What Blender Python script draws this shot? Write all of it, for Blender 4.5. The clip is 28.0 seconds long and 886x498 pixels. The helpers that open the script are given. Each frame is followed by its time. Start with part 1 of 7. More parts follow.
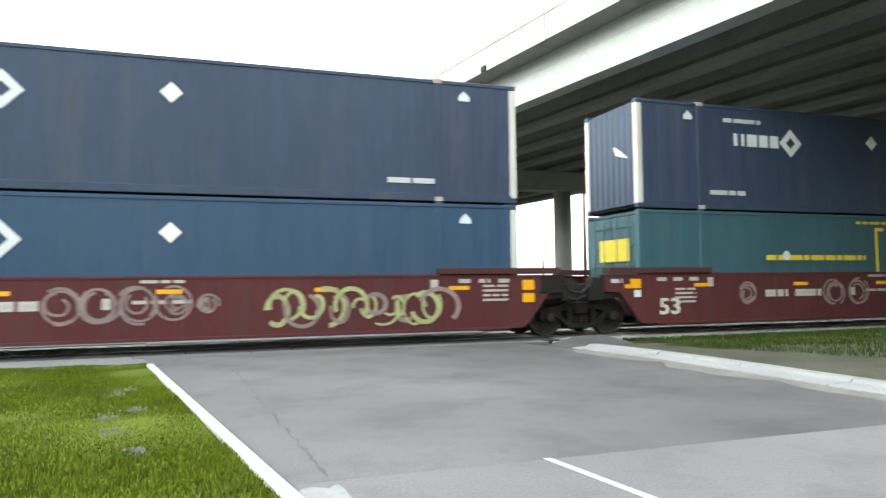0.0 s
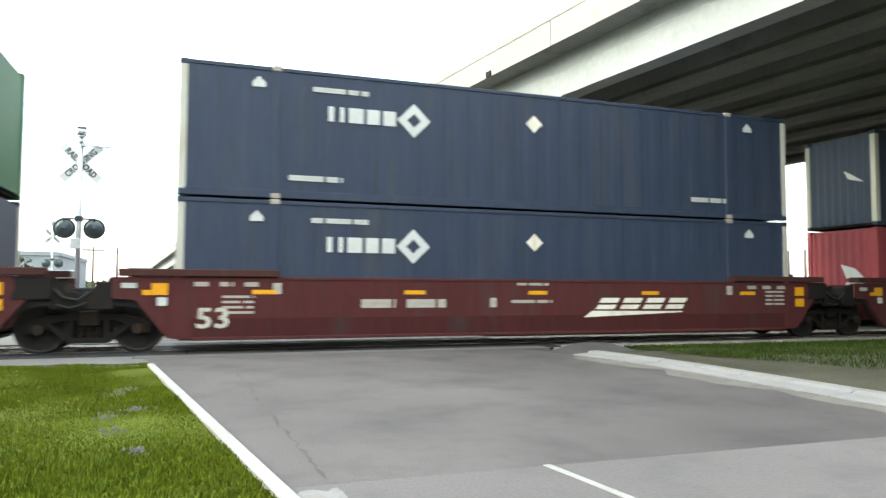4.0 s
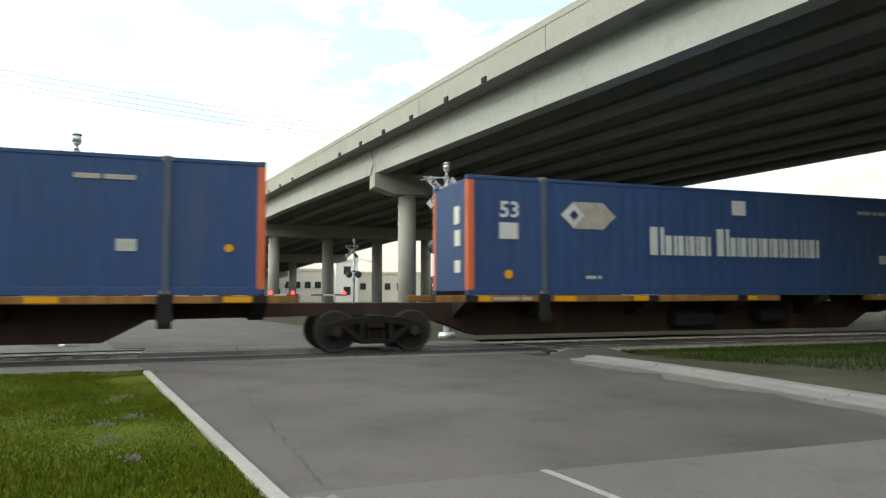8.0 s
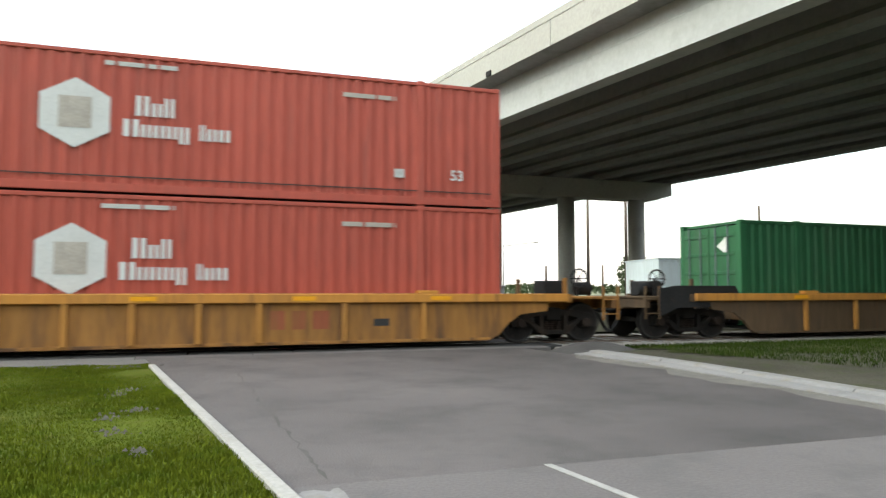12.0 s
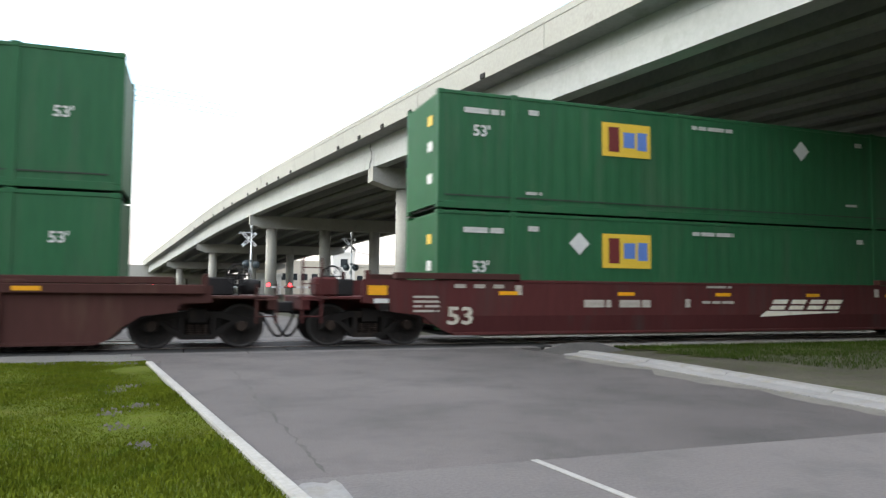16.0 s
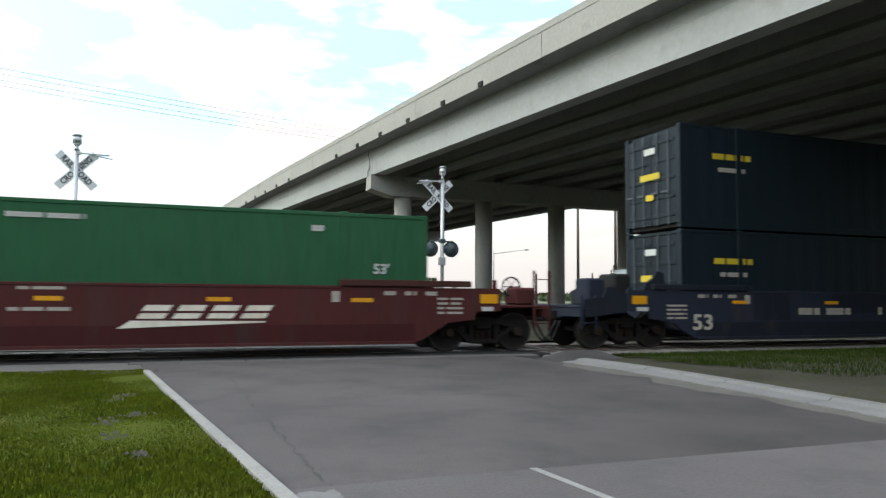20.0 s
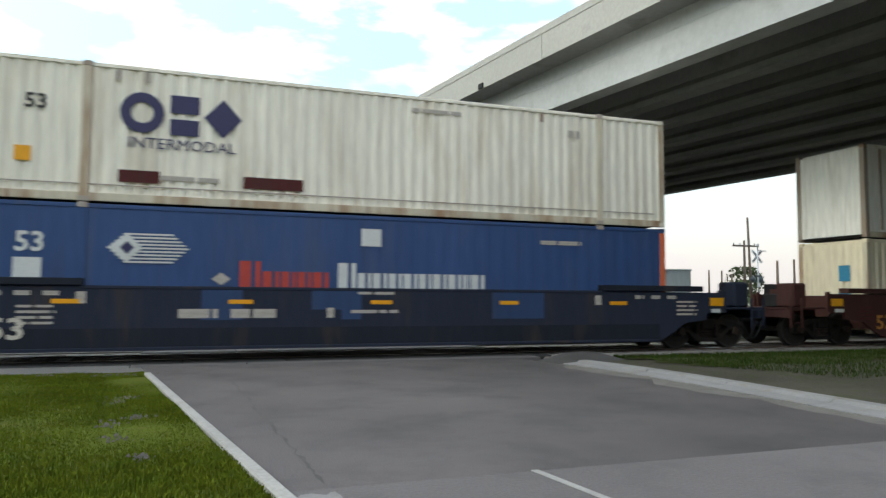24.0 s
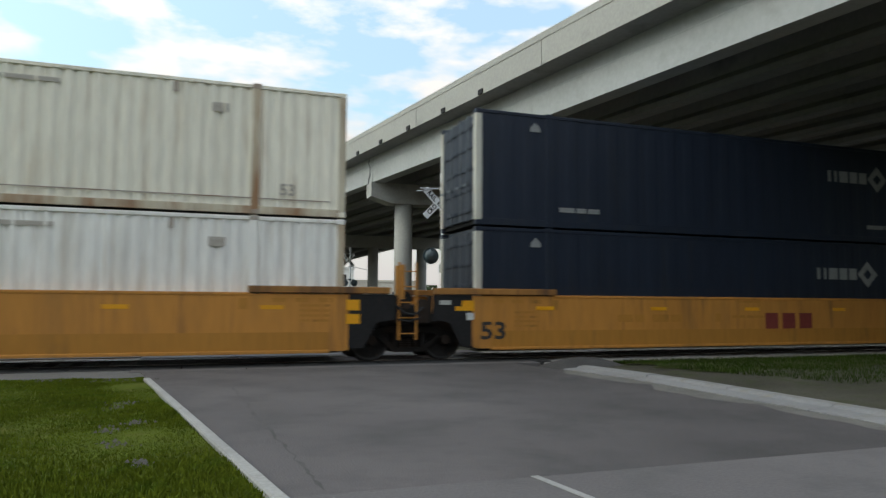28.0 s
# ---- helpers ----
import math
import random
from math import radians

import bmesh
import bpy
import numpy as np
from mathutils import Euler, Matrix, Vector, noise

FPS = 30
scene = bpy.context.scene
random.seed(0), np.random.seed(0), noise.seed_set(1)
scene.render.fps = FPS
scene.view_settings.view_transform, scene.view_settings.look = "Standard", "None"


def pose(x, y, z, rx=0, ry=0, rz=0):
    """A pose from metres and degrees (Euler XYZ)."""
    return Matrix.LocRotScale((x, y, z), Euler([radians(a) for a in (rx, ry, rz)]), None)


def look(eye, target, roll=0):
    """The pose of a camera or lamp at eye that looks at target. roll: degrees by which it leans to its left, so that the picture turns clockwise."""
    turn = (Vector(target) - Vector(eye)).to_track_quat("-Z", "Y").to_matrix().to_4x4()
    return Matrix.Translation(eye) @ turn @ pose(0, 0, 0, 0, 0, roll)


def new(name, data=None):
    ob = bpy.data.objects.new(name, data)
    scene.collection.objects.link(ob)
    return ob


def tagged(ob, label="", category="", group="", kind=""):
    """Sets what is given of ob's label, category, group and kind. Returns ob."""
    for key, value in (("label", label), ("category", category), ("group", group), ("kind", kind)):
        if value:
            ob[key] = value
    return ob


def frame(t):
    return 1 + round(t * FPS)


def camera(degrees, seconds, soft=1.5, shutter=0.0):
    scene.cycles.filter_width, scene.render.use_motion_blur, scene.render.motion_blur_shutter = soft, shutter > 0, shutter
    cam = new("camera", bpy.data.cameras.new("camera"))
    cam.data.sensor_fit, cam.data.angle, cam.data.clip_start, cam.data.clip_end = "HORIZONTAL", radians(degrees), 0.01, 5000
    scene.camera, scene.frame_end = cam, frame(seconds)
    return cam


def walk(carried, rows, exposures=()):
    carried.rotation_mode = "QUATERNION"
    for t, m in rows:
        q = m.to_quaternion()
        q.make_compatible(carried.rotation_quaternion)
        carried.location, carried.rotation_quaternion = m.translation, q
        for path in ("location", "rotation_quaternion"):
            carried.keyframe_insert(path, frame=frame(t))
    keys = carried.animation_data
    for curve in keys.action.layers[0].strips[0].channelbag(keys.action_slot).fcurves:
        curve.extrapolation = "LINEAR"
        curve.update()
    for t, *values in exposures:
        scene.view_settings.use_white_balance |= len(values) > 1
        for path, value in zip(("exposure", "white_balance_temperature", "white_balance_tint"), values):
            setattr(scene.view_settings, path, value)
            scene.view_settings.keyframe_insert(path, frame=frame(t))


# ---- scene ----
cam = camera(64.0, 28.0, soft=1.4, shutter=0.2)

# where the eye stands before and after the camera is shifted a little, and its yaw, pitch and roll
EYE_A, EYE_B = (0.096, -16.98, 1.305), (0.0, -17.23, 1.34)
PATH = [
    (0, -19.16, 2.95, 0.67), (0.5, -19.20, 2.96, 0.24), (1, -18.45, 2.87, 0.50), (1.5, -18.51, 2.85, 0.11), (2, -18.81, 2.80, -0.06),
    (2.5, -18.94, 2.92, -0.09), (3, -18.77, 3.04, -0.16), (3.5, -18.60, 3.16, 0.10), (4, -19.01, 3.30, -0.22), (4.5, -18.96, 3.54, -0.14),
    (6.5, -19.00, 3.51, 0.04), (7, -18.99, 3.55, -0.05), (7.5, -19.05, 3.57, 0.05), (8, -19.29, 3.73, 0.09), (8.5, -19.50, 3.45, 0.11),
    (9, -19.16, 3.63, 0.17), (9.5, -19.61, 3.78, 0.10), (10, -19.20, 3.38, 0.46), (10.5, -19.35, 3.06, -0.04), (11, -19.88, 2.76, -0.03),
    (11.3, -19.83, 2.49, -0.10), (11.4, -19.64, 2.30, -0.20), (11.5, -19.44, 1.72, -0.40), (11.6, -19.04, 1.88, -0.40), (11.7, -18.86, 2.56, -0.30), (11.8, -18.89, 3.16, -0.20), (12, -18.95, 3.29, -0.04), (12.5, -19.12, 3.28, -0.42), (14.5, -19.36, 3.50, -0.31), (15, -19.49, 3.46, -0.30),
    (15.5, -19.44, 3.29, -0.42), (16, -19.58, 3.20, -0.54), (16.5, -19.54, 3.18, -0.37), (17, -19.83, 3.23, -0.60), (17.5, -19.70, 3.23, -0.45),
    (18, -19.73, 3.22, -0.39), (18.5, -19.93, 3.23, -0.60), (19, -19.88, 3.49, -0.55), (19.5, -19.93, 3.73, -0.60), (20, -19.72, 3.83, -0.45),
    (20.5, -19.98, 3.77, -0.63), (22.5, -19.76, 4.00, -0.42), (23, -19.47, 3.99, -0.49), (23.5, -19.63, 3.92, -0.47), (24, -19.65, 3.99, -0.33),
    (24.5, -19.81, 4.11, -0.29), (25, -19.72, 4.07, -0.35), (25.5, -19.55, 4.06, -0.34), (26, -19.52, 4.20, -0.53), (26.5, -19.43, 4.35, -0.62),
    (27, -19.50, 4.33, -0.67), (27.5, -19.57, 4.36, -0.45), (28, -19.67, 4.42, -0.34)]
rows = [(t, pose(*(EYE_A if t < 13 else EYE_B), 90 + p, r, y)) for t, y, p, r in PATH]
STOPS = [(0, 0.45, 6950, 9), (1, 0.12, 7050, 11), (2, -0.21, 7150, 11), (3, 0.15, 7250, 9), (4, 0.22, 7250, 9), (7, -0.58, 7550, 10), (8, -0.89, 7650, 8), (9, -0.53, 7450, 10), (10, -0.53, 7450, 10), (11, -0.66, 7450, 11), (12, -0.33, 7300, 11),
         (12.3, -1.14, 7000, 11), (13.4, -1.04, 7000, 13), (14.5, -0.91, 6870, 13), (15, -0.58, 7020, 18), (16, -0.43, 7020, 16), (17, -0.03, 6920, 15), (18, -0.03, 6820, 14), (19, -0.28, 6820, 15), (20, -0.98, 6900, 13), (23, -0.03, 7200, 13), (24, -0.98, 6900, 12), (25, -1.26, 6950, 14), (26, -1.47, 6650, 12), (27, -1.52, 6500, 10), (28, -1.42, 6850, 11)]
walk(cam, rows, STOPS)

# ---- sky and sun: bright thin overcast with a few blue gaps ----
SUN_AZ, SUN_EL = 275.0, 34.0
world = bpy.data.worlds.new("sky")
scene.world = world
world.use_nodes = True
wn, wl = world.node_tree.nodes, world.node_tree.links
wn.clear()
w_out, w_bg = wn.new("ShaderNodeOutputWorld"), wn.new("ShaderNodeBackground")
w_sky = wn.new("ShaderNodeTexSky")
w_sky.sky_type, w_sky.sun_disc = "NISHITA", False
w_sky.sun_elevation, w_sky.sun_rotation = radians(SUN_EL), radians(SUN_AZ)
w_sky.dust_density, w_sky.air_density = 1.5, 1.0
w_co, w_map = wn.new("ShaderNodeTexCoord"), wn.new("ShaderNodeMapping")
w_map.inputs["Scale"].default_value = (2.1, 2.1, 5.6)
w_map.inputs["Location"].default_value = (0.3, 0.1, 0.0)
w_noise = wn.new("ShaderNodeTexNoise")
w_noise.inputs["Scale"].default_value, w_noise.inputs["Detail"].default_value = 3.5, 8.0
w_noise.inputs["Roughness"].default_value = 0.55
w_ramp = wn.new("ShaderNodeValToRGB")
w_ramp.color_ramp.elements[0].position, w_ramp.color_ramp.elements[0].color = 0.44, (0.20, 0.20, 0.20, 1)
w_ramp.color_ramp.elements[1].position, w_ramp.color_ramp.elements[1].color = 0.60, (1, 1, 1, 1)
w_gain = wn.new("ShaderNodeMix")
w_gain.data_type = "RGBA"
w_gain.inputs[7].default_value = (13.2, 13.2, 13.2, 1)
w_scale = wn.new("ShaderNodeVectorMath")
w_scale.operation = "MULTIPLY"
w_scale.inputs[1].default_value = (3.3, 4.1, 3.8)
wl.new(w_co.outputs["Generated"], w_map.inputs["Vector"])
wl.new(w_map.outputs["Vector"], w_noise.inputs["Vector"])
wl.new(w_noise.outputs["Fac"], w_ramp.inputs["Fac"])
w_up, w_haze, w_veil = wn.new("ShaderNodeSeparateXYZ"), wn.new("ShaderNodeMapRange"), wn.new("ShaderNodeMath")
w_haze.inputs["From Min"].default_value, w_haze.inputs["From Max"].default_value = 0.04, 0.30
w_haze.inputs["To Min"].default_value, w_haze.inputs["To Max"].default_value = 1.0, 0.0
w_veil.operation = "MAXIMUM"
wl.new(w_co.outputs["Generated"], w_up.inputs["Vector"])
wl.new(w_up.outputs["Z"], w_haze.inputs["Value"])
wl.new(w_ramp.outputs["Color"], w_veil.inputs[0])
wl.new(w_haze.outputs["Result"], w_veil.inputs[1])
wl.new(w_veil.outputs["Value"], w_gain.inputs[0])
wl.new(w_sky.outputs["Color"], w_scale.inputs[0])
wl.new(w_scale.outputs["Vector"], w_gain.inputs[6])
# the cloud veil is brighter towards the hidden sun
w_dot, w_fall, w_lit = wn.new("ShaderNodeVectorMath"), wn.new("ShaderNodeMapRange"), wn.new("ShaderNodeVectorMath")
w_dot.operation, w_lit.operation = "DOT_PRODUCT", "SCALE"
w_dot.inputs[1].default_value = (math.sin(radians(SUN_AZ)) * math.cos(radians(SUN_EL)), math.cos(radians(SUN_AZ)) * math.cos(radians(SUN_EL)), math.sin(radians(SUN_EL)))
w_fall.inputs["From Min"].default_value, w_fall.inputs["From Max"].default_value = -0.7, 1.0
w_fall.inputs["To Min"].default_value, w_fall.inputs["To Max"].default_value = 0.92, 1.15
wl.new(w_co.outputs["Generated"], w_dot.inputs[0])
wl.new(w_dot.outputs["Value"], w_fall.inputs["Value"])
wl.new(w_gain.outputs[2], w_lit.inputs[0])
# and, as under any overcast, brighter overhead than along the horizon
w_high, w_both = wn.new("ShaderNodeMapRange"), wn.new("ShaderNodeMath")
w_high.inputs["To Min"].default_value, w_high.inputs["To Max"].default_value = 0.95, 2.5
w_both.operation = "MULTIPLY"
wl.new(w_up.outputs["Z"], w_high.inputs["Value"])
wl.new(w_fall.outputs["Result"], w_both.inputs[0])
wl.new(w_high.outputs["Result"], w_both.inputs[1])
wl.new(w_both.outputs["Value"], w_lit.inputs["Scale"])
wl.new(w_lit.outputs["Vector"], w_bg.inputs["Color"])
w_bg.inputs["Strength"].default_value = 0.142
wl.new(w_bg.outputs["Background"], w_out.inputs["Surface"])
sun_data = bpy.data.lights.new("sun", "SUN")
sun_data.energy, sun_data.angle, sun_data.color = 1.0, radians(14), (1.0, 0.96, 0.91)
sun = new("sun", sun_data)
sun.matrix_world = look((40 * math.sin(radians(SUN_AZ)), 40 * math.cos(radians(SUN_AZ)), 40 * math.tan(radians(SUN_EL))), (0, 0, 0))


# ---- materials ----
def material(name, color, rough=0.7, metal=0.0, vary=0.25, big=0.4, fine=14.0, bump=0.15, stain=None, stain_at=0.62, streak=False, random_tint=0.0, spec=0.4, soft_stain=0.16, drip=None):
    """A painted or mineral surface: base colour, variation at two scales, stains of their own shape and fine relief."""
    m = bpy.data.materials.new(name)
    m.use_nodes = True
    n, l = m.node_tree.nodes, m.node_tree.links
    b = n["Principled BSDF"]
    b.inputs["Roughness"].default_value, b.inputs["Metallic"].default_value = rough, metal
    b.inputs["Specular IOR Level"].default_value = spec
    co = n.new("ShaderNodeTexCoord")
    mp = n.new("ShaderNodeMapping")
    mp.inputs["Scale"].default_value = (1, 1, 0.16) if streak else (1, 1, 1)
    if streak:
        own, far = n.new("ShaderNodeObjectInfo"), n.new("ShaderNodeVectorMath")
        far.operation = "MULTIPLY_ADD"
        far.inputs[1].default_value, far.inputs[2].default_value = (0, 0, 0), (0, 0, 0)
        l.new(own.outputs["Random"], far.inputs[0])
        far.inputs[1].default_value = (37.0, 11.0, 53.0)
        l.new(co.outputs["Object"], far.inputs[2])
        l.new(far.outputs["Vector"], mp.inputs["Vector"])
    else:
        l.new(co.outputs["Object"], mp.inputs["Vector"])
    big_n, fine_n = n.new("ShaderNodeTexNoise"), n.new("ShaderNodeTexNoise")
    big_n.inputs["Scale"].default_value, big_n.inputs["Detail"].default_value = big, 5.0
    fine_n.inputs["Scale"].default_value, fine_n.inputs["Detail"].default_value = fine, 3.0
    l.new(mp.outputs["Vector"], big_n.inputs["Vector"])
    l.new(mp.outputs["Vector"], fine_n.inputs["Vector"])
    add = n.new("ShaderNodeMath")
    add.operation = "ADD"
    l.new(big_n.outputs["Fac"], add.inputs[0])
    l.new(fine_n.outputs["Fac"], add.inputs[1])
    rng = n.new("ShaderNodeMapRange")
    rng.inputs["From Min"].default_value, rng.inputs["From Max"].default_value = 0.65, 1.35
    rng.inputs["To Min"].default_value, rng.inputs["To Max"].default_value = 1 - vary, 1 + vary
    l.new(add.outputs[0], rng.inputs["Value"])
    tint = n.new("ShaderNodeVectorMath")
    tint.operation = "SCALE"
    tint.inputs[0].default_value = color
    l.new(rng.outputs["Result"], tint.inputs["Scale"])
    last = tint.outputs["Vector"]
    if random_tint:
        info, r2, sc = n.new("ShaderNodeObjectInfo"), n.new("ShaderNodeMapRange"), n.new("ShaderNodeVectorMath")
        r2.inputs["To Min"].default_value, r2.inputs["To Max"].default_value = 1 - random_tint, 1 + random_tint
        sc.operation = "SCALE"
        l.new(info.outputs["Random"], r2.inputs["Value"])
        l.new(last, sc.inputs[0])
        l.new(r2.outputs["Result"], sc.inputs["Scale"])
        last = sc.outputs["Vector"]
    if stain:
        st, rp, mx = n.new("ShaderNodeTexNoise"), n.new("ShaderNodeMapRange"), n.new("ShaderNodeMix")
        st.inputs["Scale"].default_value, st.inputs["Detail"].default_value = big * 2.7, 8.0
        st.inputs["Roughness"].default_value = 0.65
        l.new(mp.outputs["Vector"], st.inputs["Vector"])
        rp.inputs["From Min"].default_value, rp.inputs["From Max"].default_value = stain_at, stain_at + soft_stain
        l.new(st.outputs["Fac"], rp.inputs["Value"])
        mx.data_type = "RGBA"
        mx.inputs[7].default_value = (*stain, 1)
        l.new(rp.outputs["Result"], mx.inputs[0])
        l.new(last, mx.inputs[6])
        last = mx.outputs[2]
    if drip:
        dm, dn, dr, dx = n.new("ShaderNodeMapping"), n.new("ShaderNodeTexNoise"), n.new("ShaderNodeMapRange"), n.new("ShaderNodeMix")
        dm.inputs["Scale"].default_value = (5.0, 5.0, 2.2)
        dn.inputs["Scale"].default_value, dn.inputs["Detail"].default_value, dn.inputs["Roughness"].default_value = 1.0, 5.0, 0.6
        dr.inputs["From Min"].default_value, dr.inputs["From Max"].default_value, dr.inputs["To Max"].default_value = 0.56, 0.74, 0.75
        l.new(mp.outputs["Vector"], dm.inputs["Vector"])
        l.new(dm.outputs["Vector"], dn.inputs["Vector"])
        l.new(dn.outputs["Fac"], dr.inputs["Value"])
        dx.data_type = "RGBA"
        dx.inputs[7].default_value = (*drip, 1)
        l.new(dr.outputs["Result"], dx.inputs[0])
        l.new(last, dx.inputs[6])
        last = dx.outputs[2]
    l.new(last, b.inputs["Base Color"])
    if bump:
        bp = n.new("ShaderNodeBump")
        bp.inputs["Strength"].default_value, bp.inputs["Distance"].default_value = bump, 0.02
        l.new(fine_n.outputs["Fac"], bp.inputs["Height"])
        l.new(bp.outputs["Normal"], b.inputs["Normal"])
    return m


def glow(name, color, strength):
    m = bpy.data.materials.new(name)
    m.use_nodes = True
    b = m.node_tree.nodes["Principled BSDF"]
    b.inputs["Base Color"].default_value = (*color, 1)
    b.inputs["Emission Color"].default_value = (*color, 1)
    b.inputs["Emission Strength"].default_value = strength
    return m


RUST, SOOT = (0.16, 0.07, 0.04), (0.05, 0.045, 0.04)
M_CONC = material("concrete", (0.37, 0.36, 0.335), 0.85, vary=0.12, big=0.25, fine=9, bump=0.2, stain=(0.25, 0.24, 0.225), stain_at=0.60)
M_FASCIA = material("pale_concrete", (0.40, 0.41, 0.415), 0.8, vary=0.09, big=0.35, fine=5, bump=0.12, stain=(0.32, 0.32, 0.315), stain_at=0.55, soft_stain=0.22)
# Inner girders: shade of the underside is worked into this darker grey.
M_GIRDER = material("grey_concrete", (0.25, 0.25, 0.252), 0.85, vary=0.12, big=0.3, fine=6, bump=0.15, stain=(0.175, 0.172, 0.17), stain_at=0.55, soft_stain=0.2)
M_ASPHALT = material("worn_asphalt", (0.084, 0.075, 0.0745), 0.9, vary=0.24, big=0.32, fine=48, bump=0.5, stain=(0.050, 0.047, 0.046), stain_at=0.46, soft_stain=0.24)


def shaded_lane(m, x0, x1, depth):
    """Traffic wear and the overpass's shade painted dark, ragged and soft towards x0."""
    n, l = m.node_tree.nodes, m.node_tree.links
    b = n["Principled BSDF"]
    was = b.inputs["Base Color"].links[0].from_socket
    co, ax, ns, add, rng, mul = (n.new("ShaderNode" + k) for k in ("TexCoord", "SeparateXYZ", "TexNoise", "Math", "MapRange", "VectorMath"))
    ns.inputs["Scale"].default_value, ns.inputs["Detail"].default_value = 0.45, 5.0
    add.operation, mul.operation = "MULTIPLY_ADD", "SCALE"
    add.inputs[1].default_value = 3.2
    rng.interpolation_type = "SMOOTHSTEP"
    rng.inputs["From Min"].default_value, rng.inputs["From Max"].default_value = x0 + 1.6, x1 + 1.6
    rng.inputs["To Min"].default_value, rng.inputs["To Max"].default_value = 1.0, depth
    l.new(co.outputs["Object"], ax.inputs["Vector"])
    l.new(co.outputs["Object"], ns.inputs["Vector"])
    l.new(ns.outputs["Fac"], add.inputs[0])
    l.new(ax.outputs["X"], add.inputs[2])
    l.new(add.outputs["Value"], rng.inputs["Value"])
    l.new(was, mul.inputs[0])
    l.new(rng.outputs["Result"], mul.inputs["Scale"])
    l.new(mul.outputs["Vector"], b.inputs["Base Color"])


shaded_lane(M_ASPHALT, 2.4, 5.6, 0.68)
M_APRON = material("concrete_paving", (0.100, 0.091, 0.091), 0.88, vary=0.18, big=0.5, fine=34, bump=0.4, stain=(0.072, 0.069, 0.068), stain_at=0.5, soft_stain=0.2)
M_KERB = material("kerb_concrete", (0.265, 0.26, 0.245), 0.85, vary=0.2, big=1.2, fine=20, bump=0.3, stain=(0.19, 0.18, 0.16), stain_at=0.55)
M_GUTTER = material("gutter_concrete", (0.168, 0.166, 0.165), 0.88, vary=0.16, big=1.0, fine=22, bump=0.3, stain=(0.15, 0.14, 0.12), stain_at=0.52)
M_LINE = material("road_paint", (0.25, 0.247, 0.235), 0.8, vary=0.2, big=2.0, fine=30, bump=0.2, stain=(0.2, 0.2, 0.19), stain_at=0.58)
M_BALLAST = material("ballast", (0.20, 0.185, 0.17), 0.95, vary=0.35, big=1.0, fine=26, bump=0.9, stain=(0.08, 0.075, 0.07))
M_DIRT = material("dirt_and_gravel", (0.048, 0.045, 0.034), 0.95, spec=0.15, vary=0.4, big=0.7, fine=24, bump=0.9, stain=(0.034, 0.044, 0.013), stain_at=0.50, soft_stain=0.2)
M_SOD = material("grass_floor", (0.055, 0.074, 0.007), 0.95, spec=0.1, vary=0.35, big=0.7, fine=22, bump=0.4, stain=(0.070, 0.075, 0.013), stain_at=0.5, soft_stain=0.18)
M_BLADE = material("grass_blade", (0.081, 0.103, 0.007), 0.9, spec=0.1, vary=0.30, big=0.9, fine=6, bump=0, stain=(0.060, 0.096, 0.007), stain_at=0.5, soft_stain=0.2)
# Both strip greens are darker than the lawn, with the overpass's shade painted in.
M_ROUGHBLADE = material("rough_grass_blade", (0.022, 0.040, 0.005), 0.9, spec=0.1, vary=0.3, big=0.9, fine=6, bump=0, stain=(0.045, 0.05, 0.016), stain_at=0.5, soft_stain=0.2)
M_ROUGHSOD = material("rough_grass_floor", (0.026, 0.033, 0.008), 0.95, spec=0.1, vary=0.35, big=0.7, fine=22, bump=0.6, stain=(0.055, 0.05, 0.034), stain_at=0.48, soft_stain=0.2)
M_LAND = material("far_ground", (0.13, 0.14, 0.08), 0.95, vary=0.25, big=0.03, fine=0.8, bump=0)
M_SHADE_RUBBER = material("shade_black_rubber", (0.018, 0.018, 0.018), 0.8, vary=0.25, big=1.5, fine=20, bump=0.3)
M_RAIL = material("rail_steel", (0.35, 0.33, 0.31), 0.3, metal=0.9, vary=0.15, big=2, fine=30, bump=0.05)
M_RAILSIDE = material("rusty_steel", (0.13, 0.075, 0.05), 0.8, vary=0.25, big=2, fine=20, bump=0.2)
M_TIE = material("tie_timber", (0.09, 0.07, 0.055), 0.9, vary=0.3, big=2, fine=20, bump=0.5, random_tint=0.25)
M_BLACK = material("black_steel", (0.018, 0.017, 0.017), 0.8, spec=0.25, vary=0.3, big=1.5, fine=20, bump=0.25, stain=(0.035, 0.025, 0.02), stain_at=0.6)
M_WHEEL = material("wheel_steel", (0.022, 0.018, 0.016), 0.8, metal=0.1, vary=0.3, big=3, fine=20, bump=0.2, stain=(0.06, 0.032, 0.022), stain_at=0.6)
M_TREAD = material("polished_tread", (0.05, 0.045, 0.043), 0.5, metal=0.5, vary=0.1, bump=0.0)
M_ALU = material("galvanised_steel", (0.52, 0.54, 0.56), 0.45, metal=0.6, vary=0.1, big=1.5, fine=20, bump=0.08)
M_SIGN = material("sign_white", (0.74, 0.75, 0.75), 0.5, vary=0.06, bump=0.0, stain=(0.5, 0.5, 0.48))
M_INK = material("sign_black", (0.02, 0.02, 0.022), 0.6, vary=0.1, bump=0.0)
# Signal black with the sky's bluish reflection mixed into the colour.
M_DISC = material("sky_tinted_black", (0.060, 0.082, 0.092), 0.32, vary=0.2, bump=0.05)
M_WIRE = material("wire_black", (0.03, 0.03, 0.03), 0.6, vary=0.1, bump=0)
M_WOODPOLE = material("pole_timber", (0.13, 0.10, 0.08), 0.9, vary=0.25, big=1, fine=12, bump=0.4)
G_RED = glow("red_lamp", (1.0, 0.04, 0.05), 9.0)
